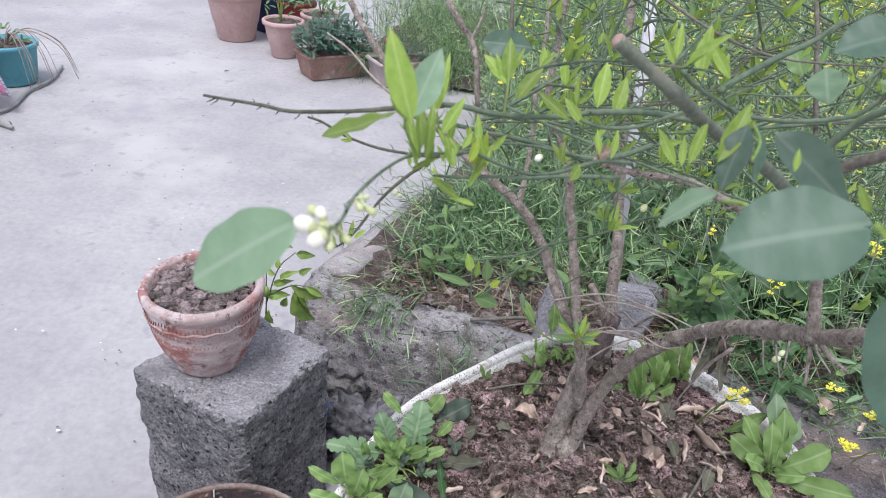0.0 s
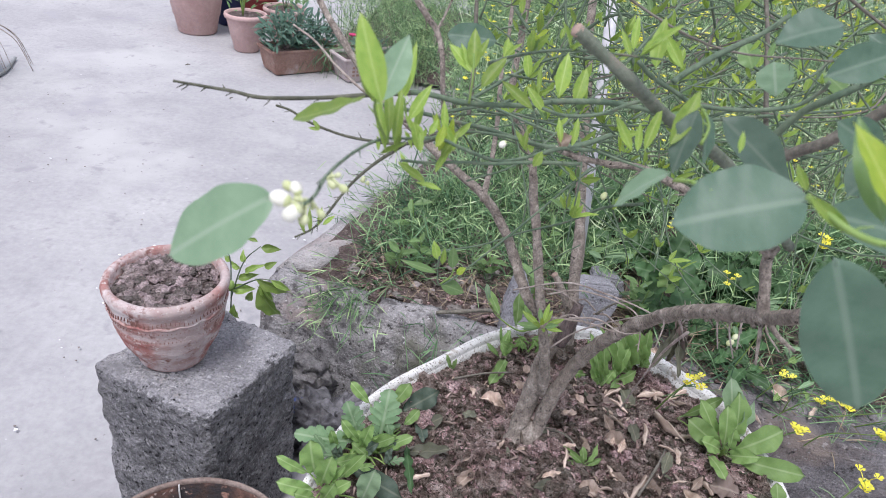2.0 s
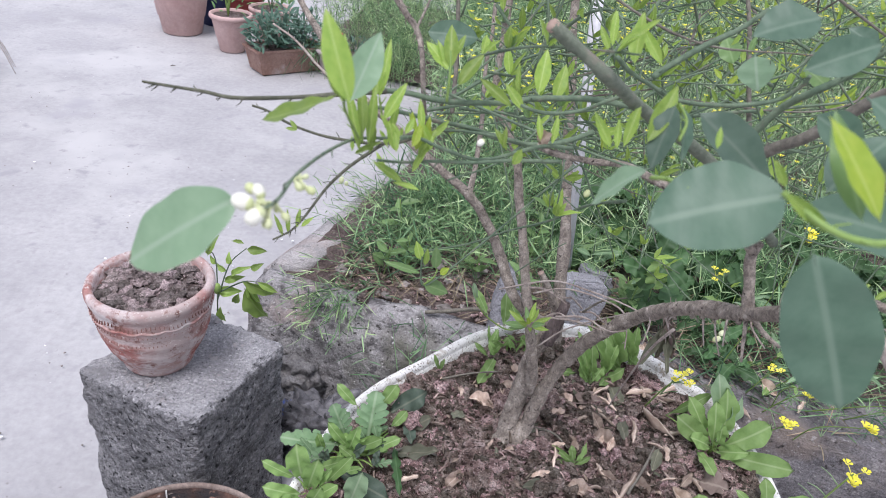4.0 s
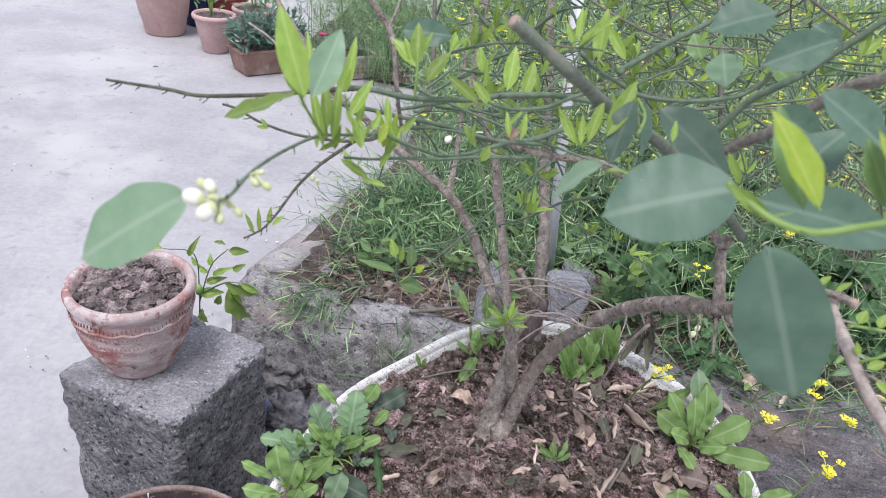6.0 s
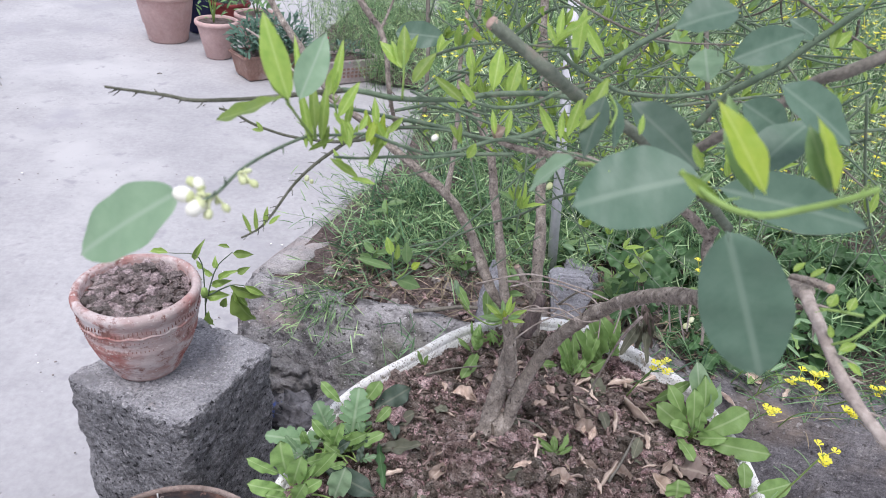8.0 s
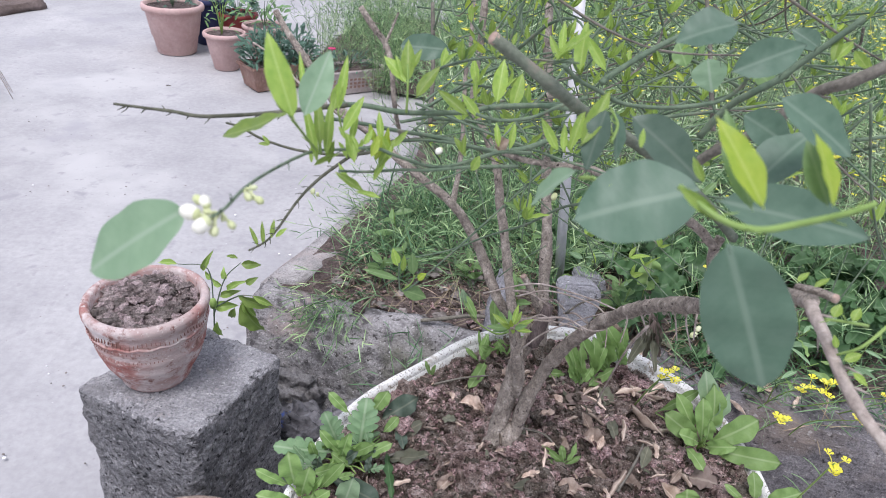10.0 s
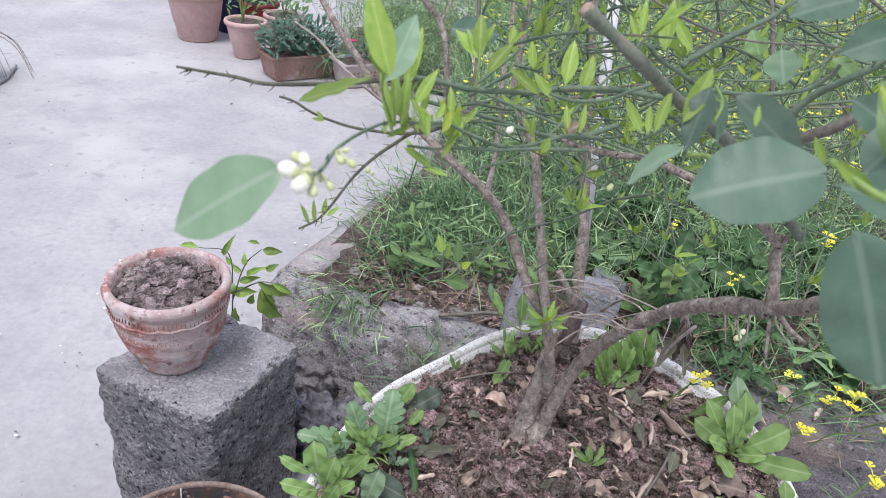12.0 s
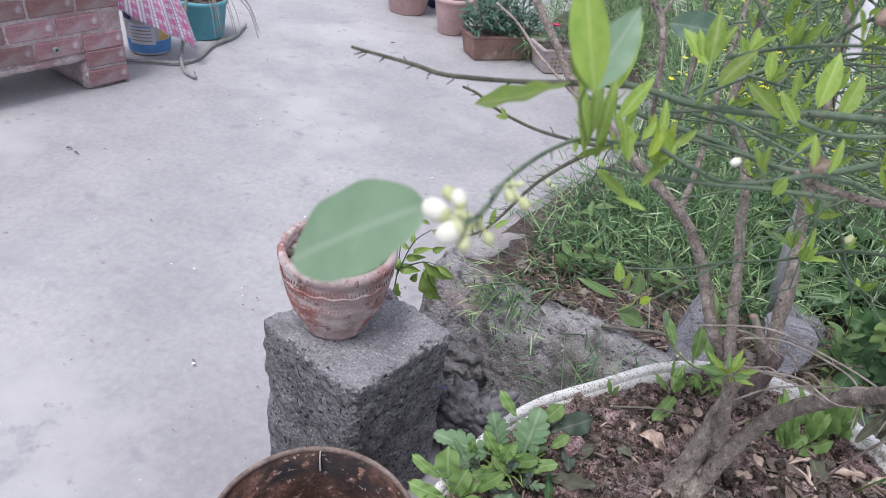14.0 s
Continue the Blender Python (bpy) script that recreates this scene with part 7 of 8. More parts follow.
lemon_leaf(leaf_mid, (0.035, 0.56, 1.126), (0.063, 0.56, 1.118), 0.0162, 0, 0)
lemon_leaf(leaf_yellow, (0.051, 0.56, 1.139), (0.059, 0.56, 1.148), 0.0078, 0, 0)
lemon_leaf(leaf_new, (0.035, 0.56, 1.148), (0.036, 0.56, 1.168), 0.0060, 0, 0)
limb("shoot", green_bark, 0.0010, 0.0007, [(0.17, 0.600, 1.255), (0.105, 0.575, 1.190), (0.060, 0.562, 1.145), (0.037, 0.56, 1.124), (0.032, 0.56, 1.137), (0.031, 0.56, 1.158)], 0)
limb("shoot", lime, 0.0009, 0.0007, [(0.036, 0.56, 1.125), (0.045, 0.56, 1.135), (0.048, 0.56, 1.145)], 0)
# tuft of fresh leaves round the twig above the blossom
for k in range(20):
    b = Vector((-0.014, 0.350, 1.352)).lerp(Vector((0.026, 0.402, 1.338)), rng.uniform(0, 1)) + Vector((rng.normal(), rng.normal(), abs(rng.normal()))) * 0.006
    go = Vector((rng.normal() * 0.38, rng.normal() * 0.3 + 0.25, 0.95)).normalized() * rng.uniform(0.009, 0.020)
    lemon_leaf(leaf_yellow if rng.uniform() < 0.3 else leaf_new, b, b + go, go.length * rng.uniform(0.26, 0.36), rng.uniform(-25, 25), 0)


# ---- plants of the bed ----
def flower(bm, p, r):
    """A four-petalled flower with cupped petals."""
    a0 = rng.uniform(0, 1.5)
    for k in range(4):
        a = a0 + k * math.pi / 2
        d, s = Vector((math.cos(a), math.sin(a), 0)), Vector((-math.sin(a), math.cos(a), 0))
        c = bm.verts.new(p)
        ring = [bm.verts.new(p + d * r * u + s * r * w + Vector((0, 0, h * r))) for u, w, h in ((0.30, -0.18, 0.25), (0.62, -0.46, 0.55), (0.90, -0.38, 0.60), (1.02, 0, 0.50), (0.90, 0.38, 0.60), (0.62, 0.46, 0.55), (0.30, 0.18, 0.25))]
        bm.faces.new([c] + ring)


def mustard(base, head, n_flowers, spread, r, pods=6, thick=0.0018, skin=lime):
    """A thin mustard stem with a flower head and a few pods."""
    base, head = Vector(base), Vector(head)
    plant = thing("mustard_plant", base, "thin mustard stem with small yellow flowers", "plant", "mustard in flower")
    mid = base.lerp(head, 0.55) + Vector((rng.normal() * 0.02, rng.normal() * 0.02, 0.01))
    part("stem", tube(bmesh.new(), [base, mid, head], thick, 0.001, 6, 0.1), skin, plant)
    for _ in range(n_flowers):
        bm = bmesh.new()
        off = Vector((rng.normal(), rng.normal(), rng.normal() * 1.0)) * spread
        tube(bm, [head - Vector((0, 0, 0.006)), head + off * 0.6, head + off], 0.0006, 0.0005, 4, steps=2)
        flower(bm, head + off, r * rng.uniform(0.8, 1.15))
        part("flower", bm, petal_yellow, plant)
    for _ in range(pods):
        at = base.lerp(head, rng.uniform(0.35, 0.9))
        go = Vector((rng.normal(), rng.normal(), 0.7)).normalized() * rng.uniform(0.03, 0.05)
        part("pod", tube(bmesh.new(), [at, at + go * 0.5 + Vector((0, 0, 0.003)), at + go], 0.0011, 0.0004, 5, steps=2), pod_green, plant)
    return plant


mustard((0.455, 0.86, 0.70), (0.464, 0.79, 0.845), 6, 0.0085, 0.0068)
mustard((0.60, 0.66, 0.60), (0.586, 0.556, 0.909), 5, 0.0100, 0.0074)
for b, h, k in (((0.92, 1.20, 0.30), (0.90, 1.07, 0.50), 5), ((1.05, 1.22, 0.30), (0.985, 0.97, 0.60), 5), ((0.98, 1.28, 0.33), (0.96, 1.06, 0.60), 4), ((1.02, 1.30, 0.33), (0.975, 1.13, 0.55), 4), ((0.97, 1.35, 0.33), (0.94, 1.25, 0.50), 3),
                ((0.95, 1.65, 0.36), (0.91, 1.60, 0.55), 3), ((0.80, 1.85, 0.36), (0.785, 1.80, 0.60), 3), ((0.90, 1.40, 0.36), (0.855, 1.215, 0.90), 4), ((1.1, 1.30, 0.33), (1.10, 1.02, 0.62), 5), ((1.2, 1.28, 0.33), (1.16, 1.10, 0.55), 4)):
    mustard(b, h, k + 1, 0.0095, 0.0096)
for _ in range(26):
    b = bed(rng.uniform(0.45, 2.0), rng.uniform(0.35, 1.3), 0.35)
    mustard(b, b + Vector((rng.normal() * 0.07, rng.normal() * 0.05, rng.uniform(0.50, 0.85))), 3, 0.018, 0.009, 12, 0.0032, green_bark)
for _ in range(60):
    u, w = rng.uniform(0.35, 3.0), rng.uniform(0.8, 3.0)
    b = bed(u, w, 0.36)
    h = b + Vector((rng.normal() * 0.08, rng.normal() * 0.08, (0.30 + 0.17 * w) * rng.uniform(0.8, 1.15)))
    mustard(b, h, int(rng.integers(3, 7)), 0.02, 0.012, 4)


def stalks(n, u_lo, u_hi, v_lo, v_hi, h_lo, h_hi, z0=TOP):
    """Bases, directions and heights of many leaning stalks over a stretch of the bed."""
    uv = np.stack([rng.uniform(u_lo, u_hi, n), rng.uniform(v_lo, v_hi, n)], 1)
    near = (uv[:, 0] >= 0) & (uv[:, 0] < 1.6)
    uv[:, 0] += np.where(near, np.clip(0.30 * (uv[:, 1] - 0.12), 0, 0.28) * (1 - uv[:, 0] / 1.6), 0)
    base = np.array([BED.x, BED.y, z0]) + uv[:, :1] * np.array(BU) + uv[:, 1:] * np.array(BV)
    way = np.stack([rng.normal(0, 0.28, n), rng.normal(0, 0.28, n), np.ones(n)], 1)
    return base, way, rng.uniform(h_lo, h_hi, n)


def mustard_mass(n, u_lo, u_hi, v_lo, v_hi, h_lo, h_hi, pods, z0=TOP):
    base, way, h = stalks(n, u_lo, u_hi, v_lo, v_hi, h_lo, h_hi, z0)
    h = h * (0.62 + 0.24 * ((base[:, :2] - np.array(BED)[:2]) @ np.array(BV)[:2]))
    way /= np.linalg.norm(way, axis=1, keepdims=True)
    out = [ribbons(rng, base, way, h, np.full(n, 0.0032), rng.uniform(0.0, 0.2, n), 4)]
    k = np.repeat(np.arange(n), pods)
    t = rng.uniform(0.15, 1.0, len(k))
    at = base[k] + way[k] * (h[k] * t)[:, None]
    go = np.stack([rng.normal(0, 1, len(k)), rng.normal(0, 1, len(k)), rng.uniform(0.1, 1.3, len(k))], 1)
    out.append(ribbons(rng, at, go, rng.uniform(0.035, 0.080, len(k)), rng.uniform(0.0028, 0.0048, len(k)), rng.uniform(-0.3, 0.35, len(k)), 3))
    return out


def grass_mass(n, u_lo, u_hi, v_lo, v_hi, l_lo, l_hi, lean=0.8, z=0.0, w=0.005):
    base, way, h = stalks(n, u_lo, u_hi, v_lo, v_hi, l_lo, l_hi)
    way = np.stack([rng.normal(0, lean, n), rng.normal(0, lean, n), np.ones(n)], 1)
    base[:, 2] += rng.uniform(-0.02, z, n)
    return ribbons(rng, base, way, h, rng.uniform(w * 0.6, w * 1.2, n), rng.uniform(-0.05, 0.38, n), 4)


bm = bmesh.new()
bmesh.ops.create_grid(bm, x_segments=24, y_segments=60, size=0.5)
for v in bm.verts:
    p = BED + BU * (-0.86 + (v.co.x + 0.5) * 1.2) + BV * (3.10 + (v.co.y + 0.5) * 2.5)
    v.co = Vector((p.x, p.y, 0.028 + 0.02 * noise.noise(p * 6)))
tagged(new("verge_soil", finish(bm, "verge_soil", bed_earth)), "low strip of soil beside the raised bed", "soil", "", "structure")
strips("mustard_thicket", mustard_mass(1600, 0.30, 4.6, 0.55, 4.4, 0.34, 0.66, 18) + mustard_mass(500, 0.10, 4.6, 4.0, 7.5, 0.30, 0.45, 16) + mustard_mass(230, 0.40, 1.9, 0.30, 1.2, 0.28, 0.50, 16) + mustard_mass(230, 0.12, 0.8, 1.9, 3.4, 0.50, 0.80, 18) + mustard_mass(520, -0.80, -0.001, 3.12, 5.4, 0.30, 0.48, 18, 0.03) + mustard_mass(160, -0.25, -0.001, 2.95, 3.6, 0.24, 0.42, 18, 0.0) + mustard_mass(200, 0.0, 0.06, 2.4, 5.4, 0.30, 0.46, 18, 0.03), pod_green, None, "dense tangle of green mustard stems and pods in the bed", "mustard")
strips("grass_thicket", [grass_mass(8000, 0.55, 4.6, 0.55, 3.6, 0.12, 0.28, 1.2, 0.26, 0.0044), grass_mass(1500, 0.18, 0.8, 0.50, 2.6, 0.10, 0.24, 1.2, 0.20, 0.0044), grass_mass(6000, 0.05, 4.6, 2.6, 7.8, 0.25, 0.55, 0.5, 0.30, 0.008), grass_mass(620, 0.17, 0.45, 0.20, 0.8, 0.08, 0.19, 1.2, 0.08, 0.0042), grass_mass(700, 0.35, 0.95, 0.34, 0.8, 0.08, 0.18, 1.4, 0.08, 0.0042), grass_mass(420, 1.35, 2.3, 0.20, 0.75, 0.06, 0.17, 1.3, 0.05, 0.0042), grass_mass(420, 0.85, 2.3, 0.40, 0.85, 0.08, 0.18, 1.3, 0.05, 0.0042), grass_mass(90, 0.55, 1.9, 0.10, 0.4, 0.05, 0.14, 1.3, 0.03, 0.0042), grass_mass(260, 1.05, 2.0, 0.10, 0.45, 0.08, 0.20, 1.4, 0.05, 0.0034)], grass_green, None, "thin green grass and weeds covering the bed", "grass")
strips("pale_stalks", mustard_mass(160, 0.20, 4.2, 0.45, 2.0, 0.34, 0.66, 9) + mustard_mass(1300, 0.25, 4.4, 0.9, 4.6, 0.40, 0.72, 15), pale_stem, None, "pale greenish seed stalks standing in the mustard thicket", "mustard")
strips("grass_overhang", [grass_mass(22, 0.20, 0.40, 0.05, 0.20, 0.07, 0.15, 1.3, 0.02, 0.0038), grass_mass(200, 1.2, 2.1, 0.03, 0.24, 0.05, 0.16, 1.5, 0.04, 0.0038)], grass_green, None, "grass blades hanging over the curb", "grass")
strips("dry_straw", [grass_mass(300, 0.75, 1.5, 0.20, 0.50, 0.05, 0.16, 1.6, 0.05, 0.003), grass_mass(420, 0.17, 1.9, 0.14, 0.75, 0.05, 0.16, 2.6, 0.03, 0.0032), grass_mass(320, 0.22, 1.1, 0.12, 0.42, 0.05, 0.15, 3.2, 0.02, 0.003), grass_mass(160, 0.9, 2.1, 0.0, 0.2, 0.03, 0.10, 3.0, 0.015, 0.003)], straw, None, "dry straw and dead stalks on the bed soil", "straw")

bm = bmesh.new()
for _ in range(2600):
    u, w = rng.uniform(0.15, 4.4), rng.uniform(0.9, 4.6)
    flower(bm, bed(u, w, TOP + (0.25 + 0.17 * w) * rng.uniform(0.55, 1.1)), rng.uniform(0.007, 0.012))
tagged(new("mustard_blossom", finish(bm, "mustard_blossom", petal_yellow, False)), "scattered small yellow blossoms above the mustard thicket", "blossom", "", "stuff")

def leaning(n, u_lo, u_hi, v_lo, v_hi, lean, l_lo, l_hi, pods):
    """Thin stems that lean one way (lean along the bed, into it, up), set with slender pods."""
    base, _, h = stalks(n, u_lo, u_hi, v_lo, v_hi, l_lo, l_hi, TOP - 0.01)
    way = (lean[0] + rng.normal(0, 0.35, n))[:, None] * np.array(BU) + (lean[1] + rng.normal(0, 0.35, n))[:, None] * np.array(BV) + (lean[2] + rng.normal(0, 0.2, n))[:, None] * np.array([0, 0, 1.0])
    way /= np.linalg.norm(way, axis=1, keepdims=True)
    bend = rng.uniform(0.1, 0.45, n)
    out = [ribbons(rng, base, way, h, np.full(n, 0.0028), bend, 4)]
    k = np.repeat(np.arange(n), pods)
    t = rng.uniform(0.2, 1.0, len(k))
    fall = np.stack([way[k, 0] * 0.6, way[k, 1] * 0.6, -np.ones(len(k))], 1)
    at = base[k] + way[k] * (h[k] * t)[:, None] + fall * (bend[k] * h[k] * t * t)[:, None]
    go = way[k] * 1.2 + rng.normal(0, 0.8, (len(k), 3))
    return out + [ribbons(rng, at, go, rng.uniform(0.03, 0.06, len(k)), rng.uniform(0.0026, 0.0040, len(k)), rng.uniform(-0.1, 0.3, len(k)), 3)]


strips("far_mustard", mustard_mass(420, 0.06, 1.2, 2.0, 5.0, 0.36, 0.58, 18) + mustard_mass(200, 0.03, 0.5, 1.2, 2.6, 0.22, 0.40, 16), pod_green, None, "tall green mustard stems at the far end of the bed", "mustard")
strips("curb_fringe", leaning(30, 0.20, 0.30, 0.08, 0.20, (-0.45, -0.9, 0.30), 0.13, 0.22, 9) + leaning(14, 0.28, 0.36, 0.12, 0.30, (-0.45, -0.9, 0.35), 0.16, 0.26, 9) + leaning(60, 0.20, 0.34, 0.35, 3.6, (-0.5, 0.1, 0.8), 0.14, 0.34, 9) + leaning(34, 0.20, 0.36, 0.30, 0.9, (-1.0, 0.0, 0.6), 0.20, 0.42, 8) + leaning(420, 0.02, 0.25, 2.0, 7.0, (-0.45, 0.0, 0.8), 0.18, 0.42, 12) + leaning(190, 0.20, 1.0, 0.34, 0.80, (-0.1, -0.3, 0.9), 0.16, 0.38, 12), pod_green, None, "mustard stems and pods leaning out over the curb", "mustard")
foot = np.array([bed(0.62, -0.09, 0.0)[:]]) + rng.normal(0, 1, (46, 3)) * np.array([0.09, 0.03, 0.0])
rise = np.stack([rng.normal(0.12, 0.22, 46), rng.normal(-0.05, 0.15, 46), np.ones(46)], 1)
tall = rng.uniform(0.34, 0.52, 46)
tuft = [ribbons(rng, foot, rise, tall, np.full(46, 0.0030), rng.uniform(0.0, 0.25, 46), 4)]
k = np.repeat(np.arange(46), 5)
at = foot[k] + rise[k] / np.linalg.norm(rise[k], axis=1, keepdims=True) * (tall[k] * rng.uniform(0.55, 0.95, len(k)))[:, None]
tuft.append(ribbons(rng, at, rng.normal(0, 1, (len(k), 3)) + np.array([-0.3, -0.2, 0.5]), rng.uniform(0.04, 0.09, len(k)), rng.uniform(0.003, 0.0045, len(k)), rng.uniform(0, 0.3, len(k)), 3))
strips("foot_grass", tuft, grass_green, None, "tuft of thin green grass growing between curb and tub", "grass")
strips("low_grass", [grass_mass(900, 0.20, 0.42, 0.40, 3.6, 0.05, 0.14, 0.9, 0.08, 0.0042), grass_mass(150, 0.24, 1.0, 0.30, 0.7, 0.05, 0.12, 1.2, 0.05, 0.0036)], grass_green, None, "short grass filling the edge of the bed", "grass")

# broad-leaved weeds between the grass
for i in range(76):
    if i < 26:
        u, w = rng.uniform(0.85, 2.1), rng.uniform(0.26, 0.80)
    else:
        u, w = rng.uniform(0.45, 2.0), rng.uniform(0.45, 1.7)
    b = bed(u, w, TOP + 0.0)
    dark = u > 0.65 and (i < 17 or rng.uniform() < 0.65)
    weed = thing("broadleaf_weed", b, "dark green broad-leaved weed growing in the bed" if dark else "light green slender weed growing in the bed", "plant", "weeds in the bed")
    high = rng.uniform(0.10, 0.26)
    top = b + Vector((rng.normal() * 0.03, rng.normal() * 0.03 - 0.02, high))
    part("stem", tube(bmesh.new(), [b - Vector((0, 0, 0.02)), b.lerp(top, 0.5) + Vector((0.008, 0, 0)), top], 0.003, 0.0015, 6, 0.1), green_bark, weed)
    for k in range(int(rng.integers(6, 11))):
        at = b.lerp(top, rng.uniform(0.25, 1.0))
        a = k * 2.4 + rng.uniform(-0.4, 0.4)
        ln = rng.uniform(0.06, 0.12) if dark else rng.uniform(0.05, 0.09)
        go = Vector((math.cos(a), math.sin(a), rng.uniform(-0.3, 0.6))) * ln
        me = dark_weed_leaf if dark else (spoon_light if rng.uniform() < 0.5 else grey_weed_leaf)
        put_leaf(me, stand_leaf(at, at + go, ln * (rng.uniform(0.55, 0.8) if dark else rng.uniform(0.22, 0.34)), (rng.normal() * 0.3, -0.5, 1), 0), weed)


for i in range(12):
    b = bed(rng.uniform(0.30, 1.15), rng.uniform(0.18, 0.55), TOP)
    sprig = thing("broadleaf_weed", b, "light green weed with pointed oval leaves in the bed", "plant", "weeds in the bed")
    top = b + Vector((rng.normal() * 0.02, -0.02, rng.uniform(0.10, 0.20)))
    part("stem", tube(bmesh.new(), [b - Vector((0, 0, 0.02)), b.lerp(top, 0.5) + Vector((0.006, 0, 0)), top], 0.0022, 0.0012, 6, 0.1), lime, sprig)
    for k in range(7):
        at = b.lerp(top, 0.3 + 0.1 * k)
        a = k * 2.4 + i
        go = Vector((math.cos(a), math.sin(a) - 0.2, rng.uniform(0.1, 0.9))).normalized() * rng.uniform(0.045, 0.075)
        put_leaf(lemon_meshes["leaf_mid", 0], stand_leaf(at, at + go, go.length * 0.36, (rng.normal() * 0.3, -0.5, 1), rng.uniform(-20, 20)), sprig)


for fine, n, sizes in ((False, 1500, (0.003, 0.005, 0.008)), (True, 160, (0.009, 0.014))):
    spots, radii = [], []
    for _ in range(n):
        p, r = bed(rng.uniform(0.18, 1.5), rng.uniform(0.11, 0.60)), rng.choice(sizes)
        spots.append((p.x, p.y, TOP + 0.002 + 0.016 * noise.noise(p * 5) + r * 0.3 + 0.04 * min(1.0, max(0.0, ((p - BED).dot(BV) - 0.1) / 0.5))))
        radii.append(r)
    clods("soil_crumb", spots, radii, fine, pebble_mat if fine else tub_soil, bed_soil, "crumbs of earth on the bed")

vine = thing("broadleaf_weed", (0.72, 1.56, 0.36), "light green lobed weed growing in the bed beside the stone", "plant", "weeds in the bed")
part("stem", tube(bmesh.new(), [(0.72, 1.56, 0.33), (0.715, 1.54, 0.48), (0.69, 1.51, 0.63)], 0.003, 0.0015, 6, 0.1), green_bark, vine)
put_leaf(blade_mesh("pale_vine_leaf", weed_light, 0.45, 0.45, 0.6, 0.1, 0.25, 1.0, 5, 0.16, 30, tip=0.5), stand_leaf((0.691, 1.5, 0.651), (0.699, 1.48, 0.553), 0.075, UPWARD, 5), vine, "leaf", "pale yellow-green lobed leaf")
part("stalk", tube(bmesh.new(), [(0.715, 1.54, 0.48), (0.691, 1.5, 0.651)], 0.0016, 0.001, 5), lime, vine)
vine_leaf = blade_mesh("vine_leaf", weed_dark, 0.45, 0.4, 0.7, 0.1, 0.3, 1.0, 3, 0.25, 24, tip=0.5)
for b, t_, w in (((0.685, 1.52, 0.66), (0.675, 1.47, 0.56), 0.085), ((0.69, 1.51, 0.63), (0.77, 1.47, 0.60), 0.07), ((0.715, 1.54, 0.50), (0.78, 1.50, 0.46), 0.07), ((0.70, 1.53, 0.58), (0.62, 1.52, 0.60), 0.06), ((0.715, 1.54, 0.48), (0.66, 1.48, 0.44), 0.06), ((0.69, 1.51, 0.64), (0.72, 1.53, 0.72), 0.06)):
    put_leaf(vine_leaf, stand_leaf(b, t_, w, UPWARD, rng.uniform(-15, 15)), vine)

for i in range(9):
    b = bed(rng.uniform(1.0, 2.0), rng.uniform(0.08, 0.42), TOP)
    weed = thing("broadleaf_weed", b, "slender grey-green weed rooted along the cracked ledge", "plant", "weeds in the bed")
    top = b + Vector((rng.normal() * 0.05, rng.normal() * 0.03 - 0.04, rng.uniform(0.10, 0.22)))
    part("stem", tube(bmesh.new(), [b - Vector((0, 0, 0.02)), b.lerp(top, 0.5) + Vector((0.01, 0, 0.01)), top], 0.0022, 0.0010, 6, 0.1), lime, weed)
    for k in range(8):
        at = b.lerp(top, 0.12 + 0.11 * k)
        a = k * 2.4 + i
        go = Vector((math.cos(a), math.sin(a) - 0.2, rng.uniform(-0.2, 0.6))).normalized() * rng.uniform(0.04, 0.09)
        put_leaf(grey_weed_leaf if k % 3 else spoon_light, stand_leaf(at, at + go, go.length * rng.uniform(0.18, 0.3), (rng.normal() * 0.3, -0.5, 1), rng.uniform(-30, 30)), weed)

for i, (x, y) in enumerate(((0.86, 1.47), (1.02, 1.52), (0.93, 1.40), (0.90, 1.58))):
    b = Vector((x, y, TOP + 0.01))
    weed = thing("broadleaf_weed", b, "low dark green leafy weed in the shade of the bed", "plant", "weeds in the bed")
    top = b + Vector((rng.normal() * 0.02, -0.02, rng.uniform(0.06, 0.13)))
    part("stem", tube(bmesh.new(), [b - Vector((0, 0, 0.02)), b.lerp(top, 0.5) + Vector((0.006, 0, 0)), top], 0.0024, 0.0012, 6, 0.1), green_bark, weed)
    for k in range(9):
        at = b.lerp(top, 0.15 + 0.1 * k)
        a, ln = k * 2.4 + i, rng.uniform(0.045, 0.085)
        put_leaf(dark_weed_leaf, stand_leaf(at, at + Vector((math.cos(a), math.sin(a), rng.uniform(-0.3, 0.5))) * ln, ln * rng.uniform(0.4, 0.6), (rng.normal() * 0.3, -0.5, 1), 0), weed)

# leaf litter on the right of the bed
for _ in range(55):
    b = bed(rng.uniform(0.7, 2.1), rng.uniform(0.02, 0.6), TOP + 0.022)
    a, size = rng.uniform(0, 6.28), rng.uniform(0.03, 0.07)
    ob = new("dry_leaf", (dry_curled + dry_dull)[int(rng.integers(0, 6))])
    ob.matrix_basis = stand_leaf(b, b + Vector((math.cos(a), math.sin(a), rng.uniform(0.0, 0.3))) * size, size * 0.5, (rng.normal() * 0.4, rng.normal() * 0.4, 1))
    tagged(ob, "curled brown dry leaf lying among the weeds", "dry leaf", "leaf litter in the bed")

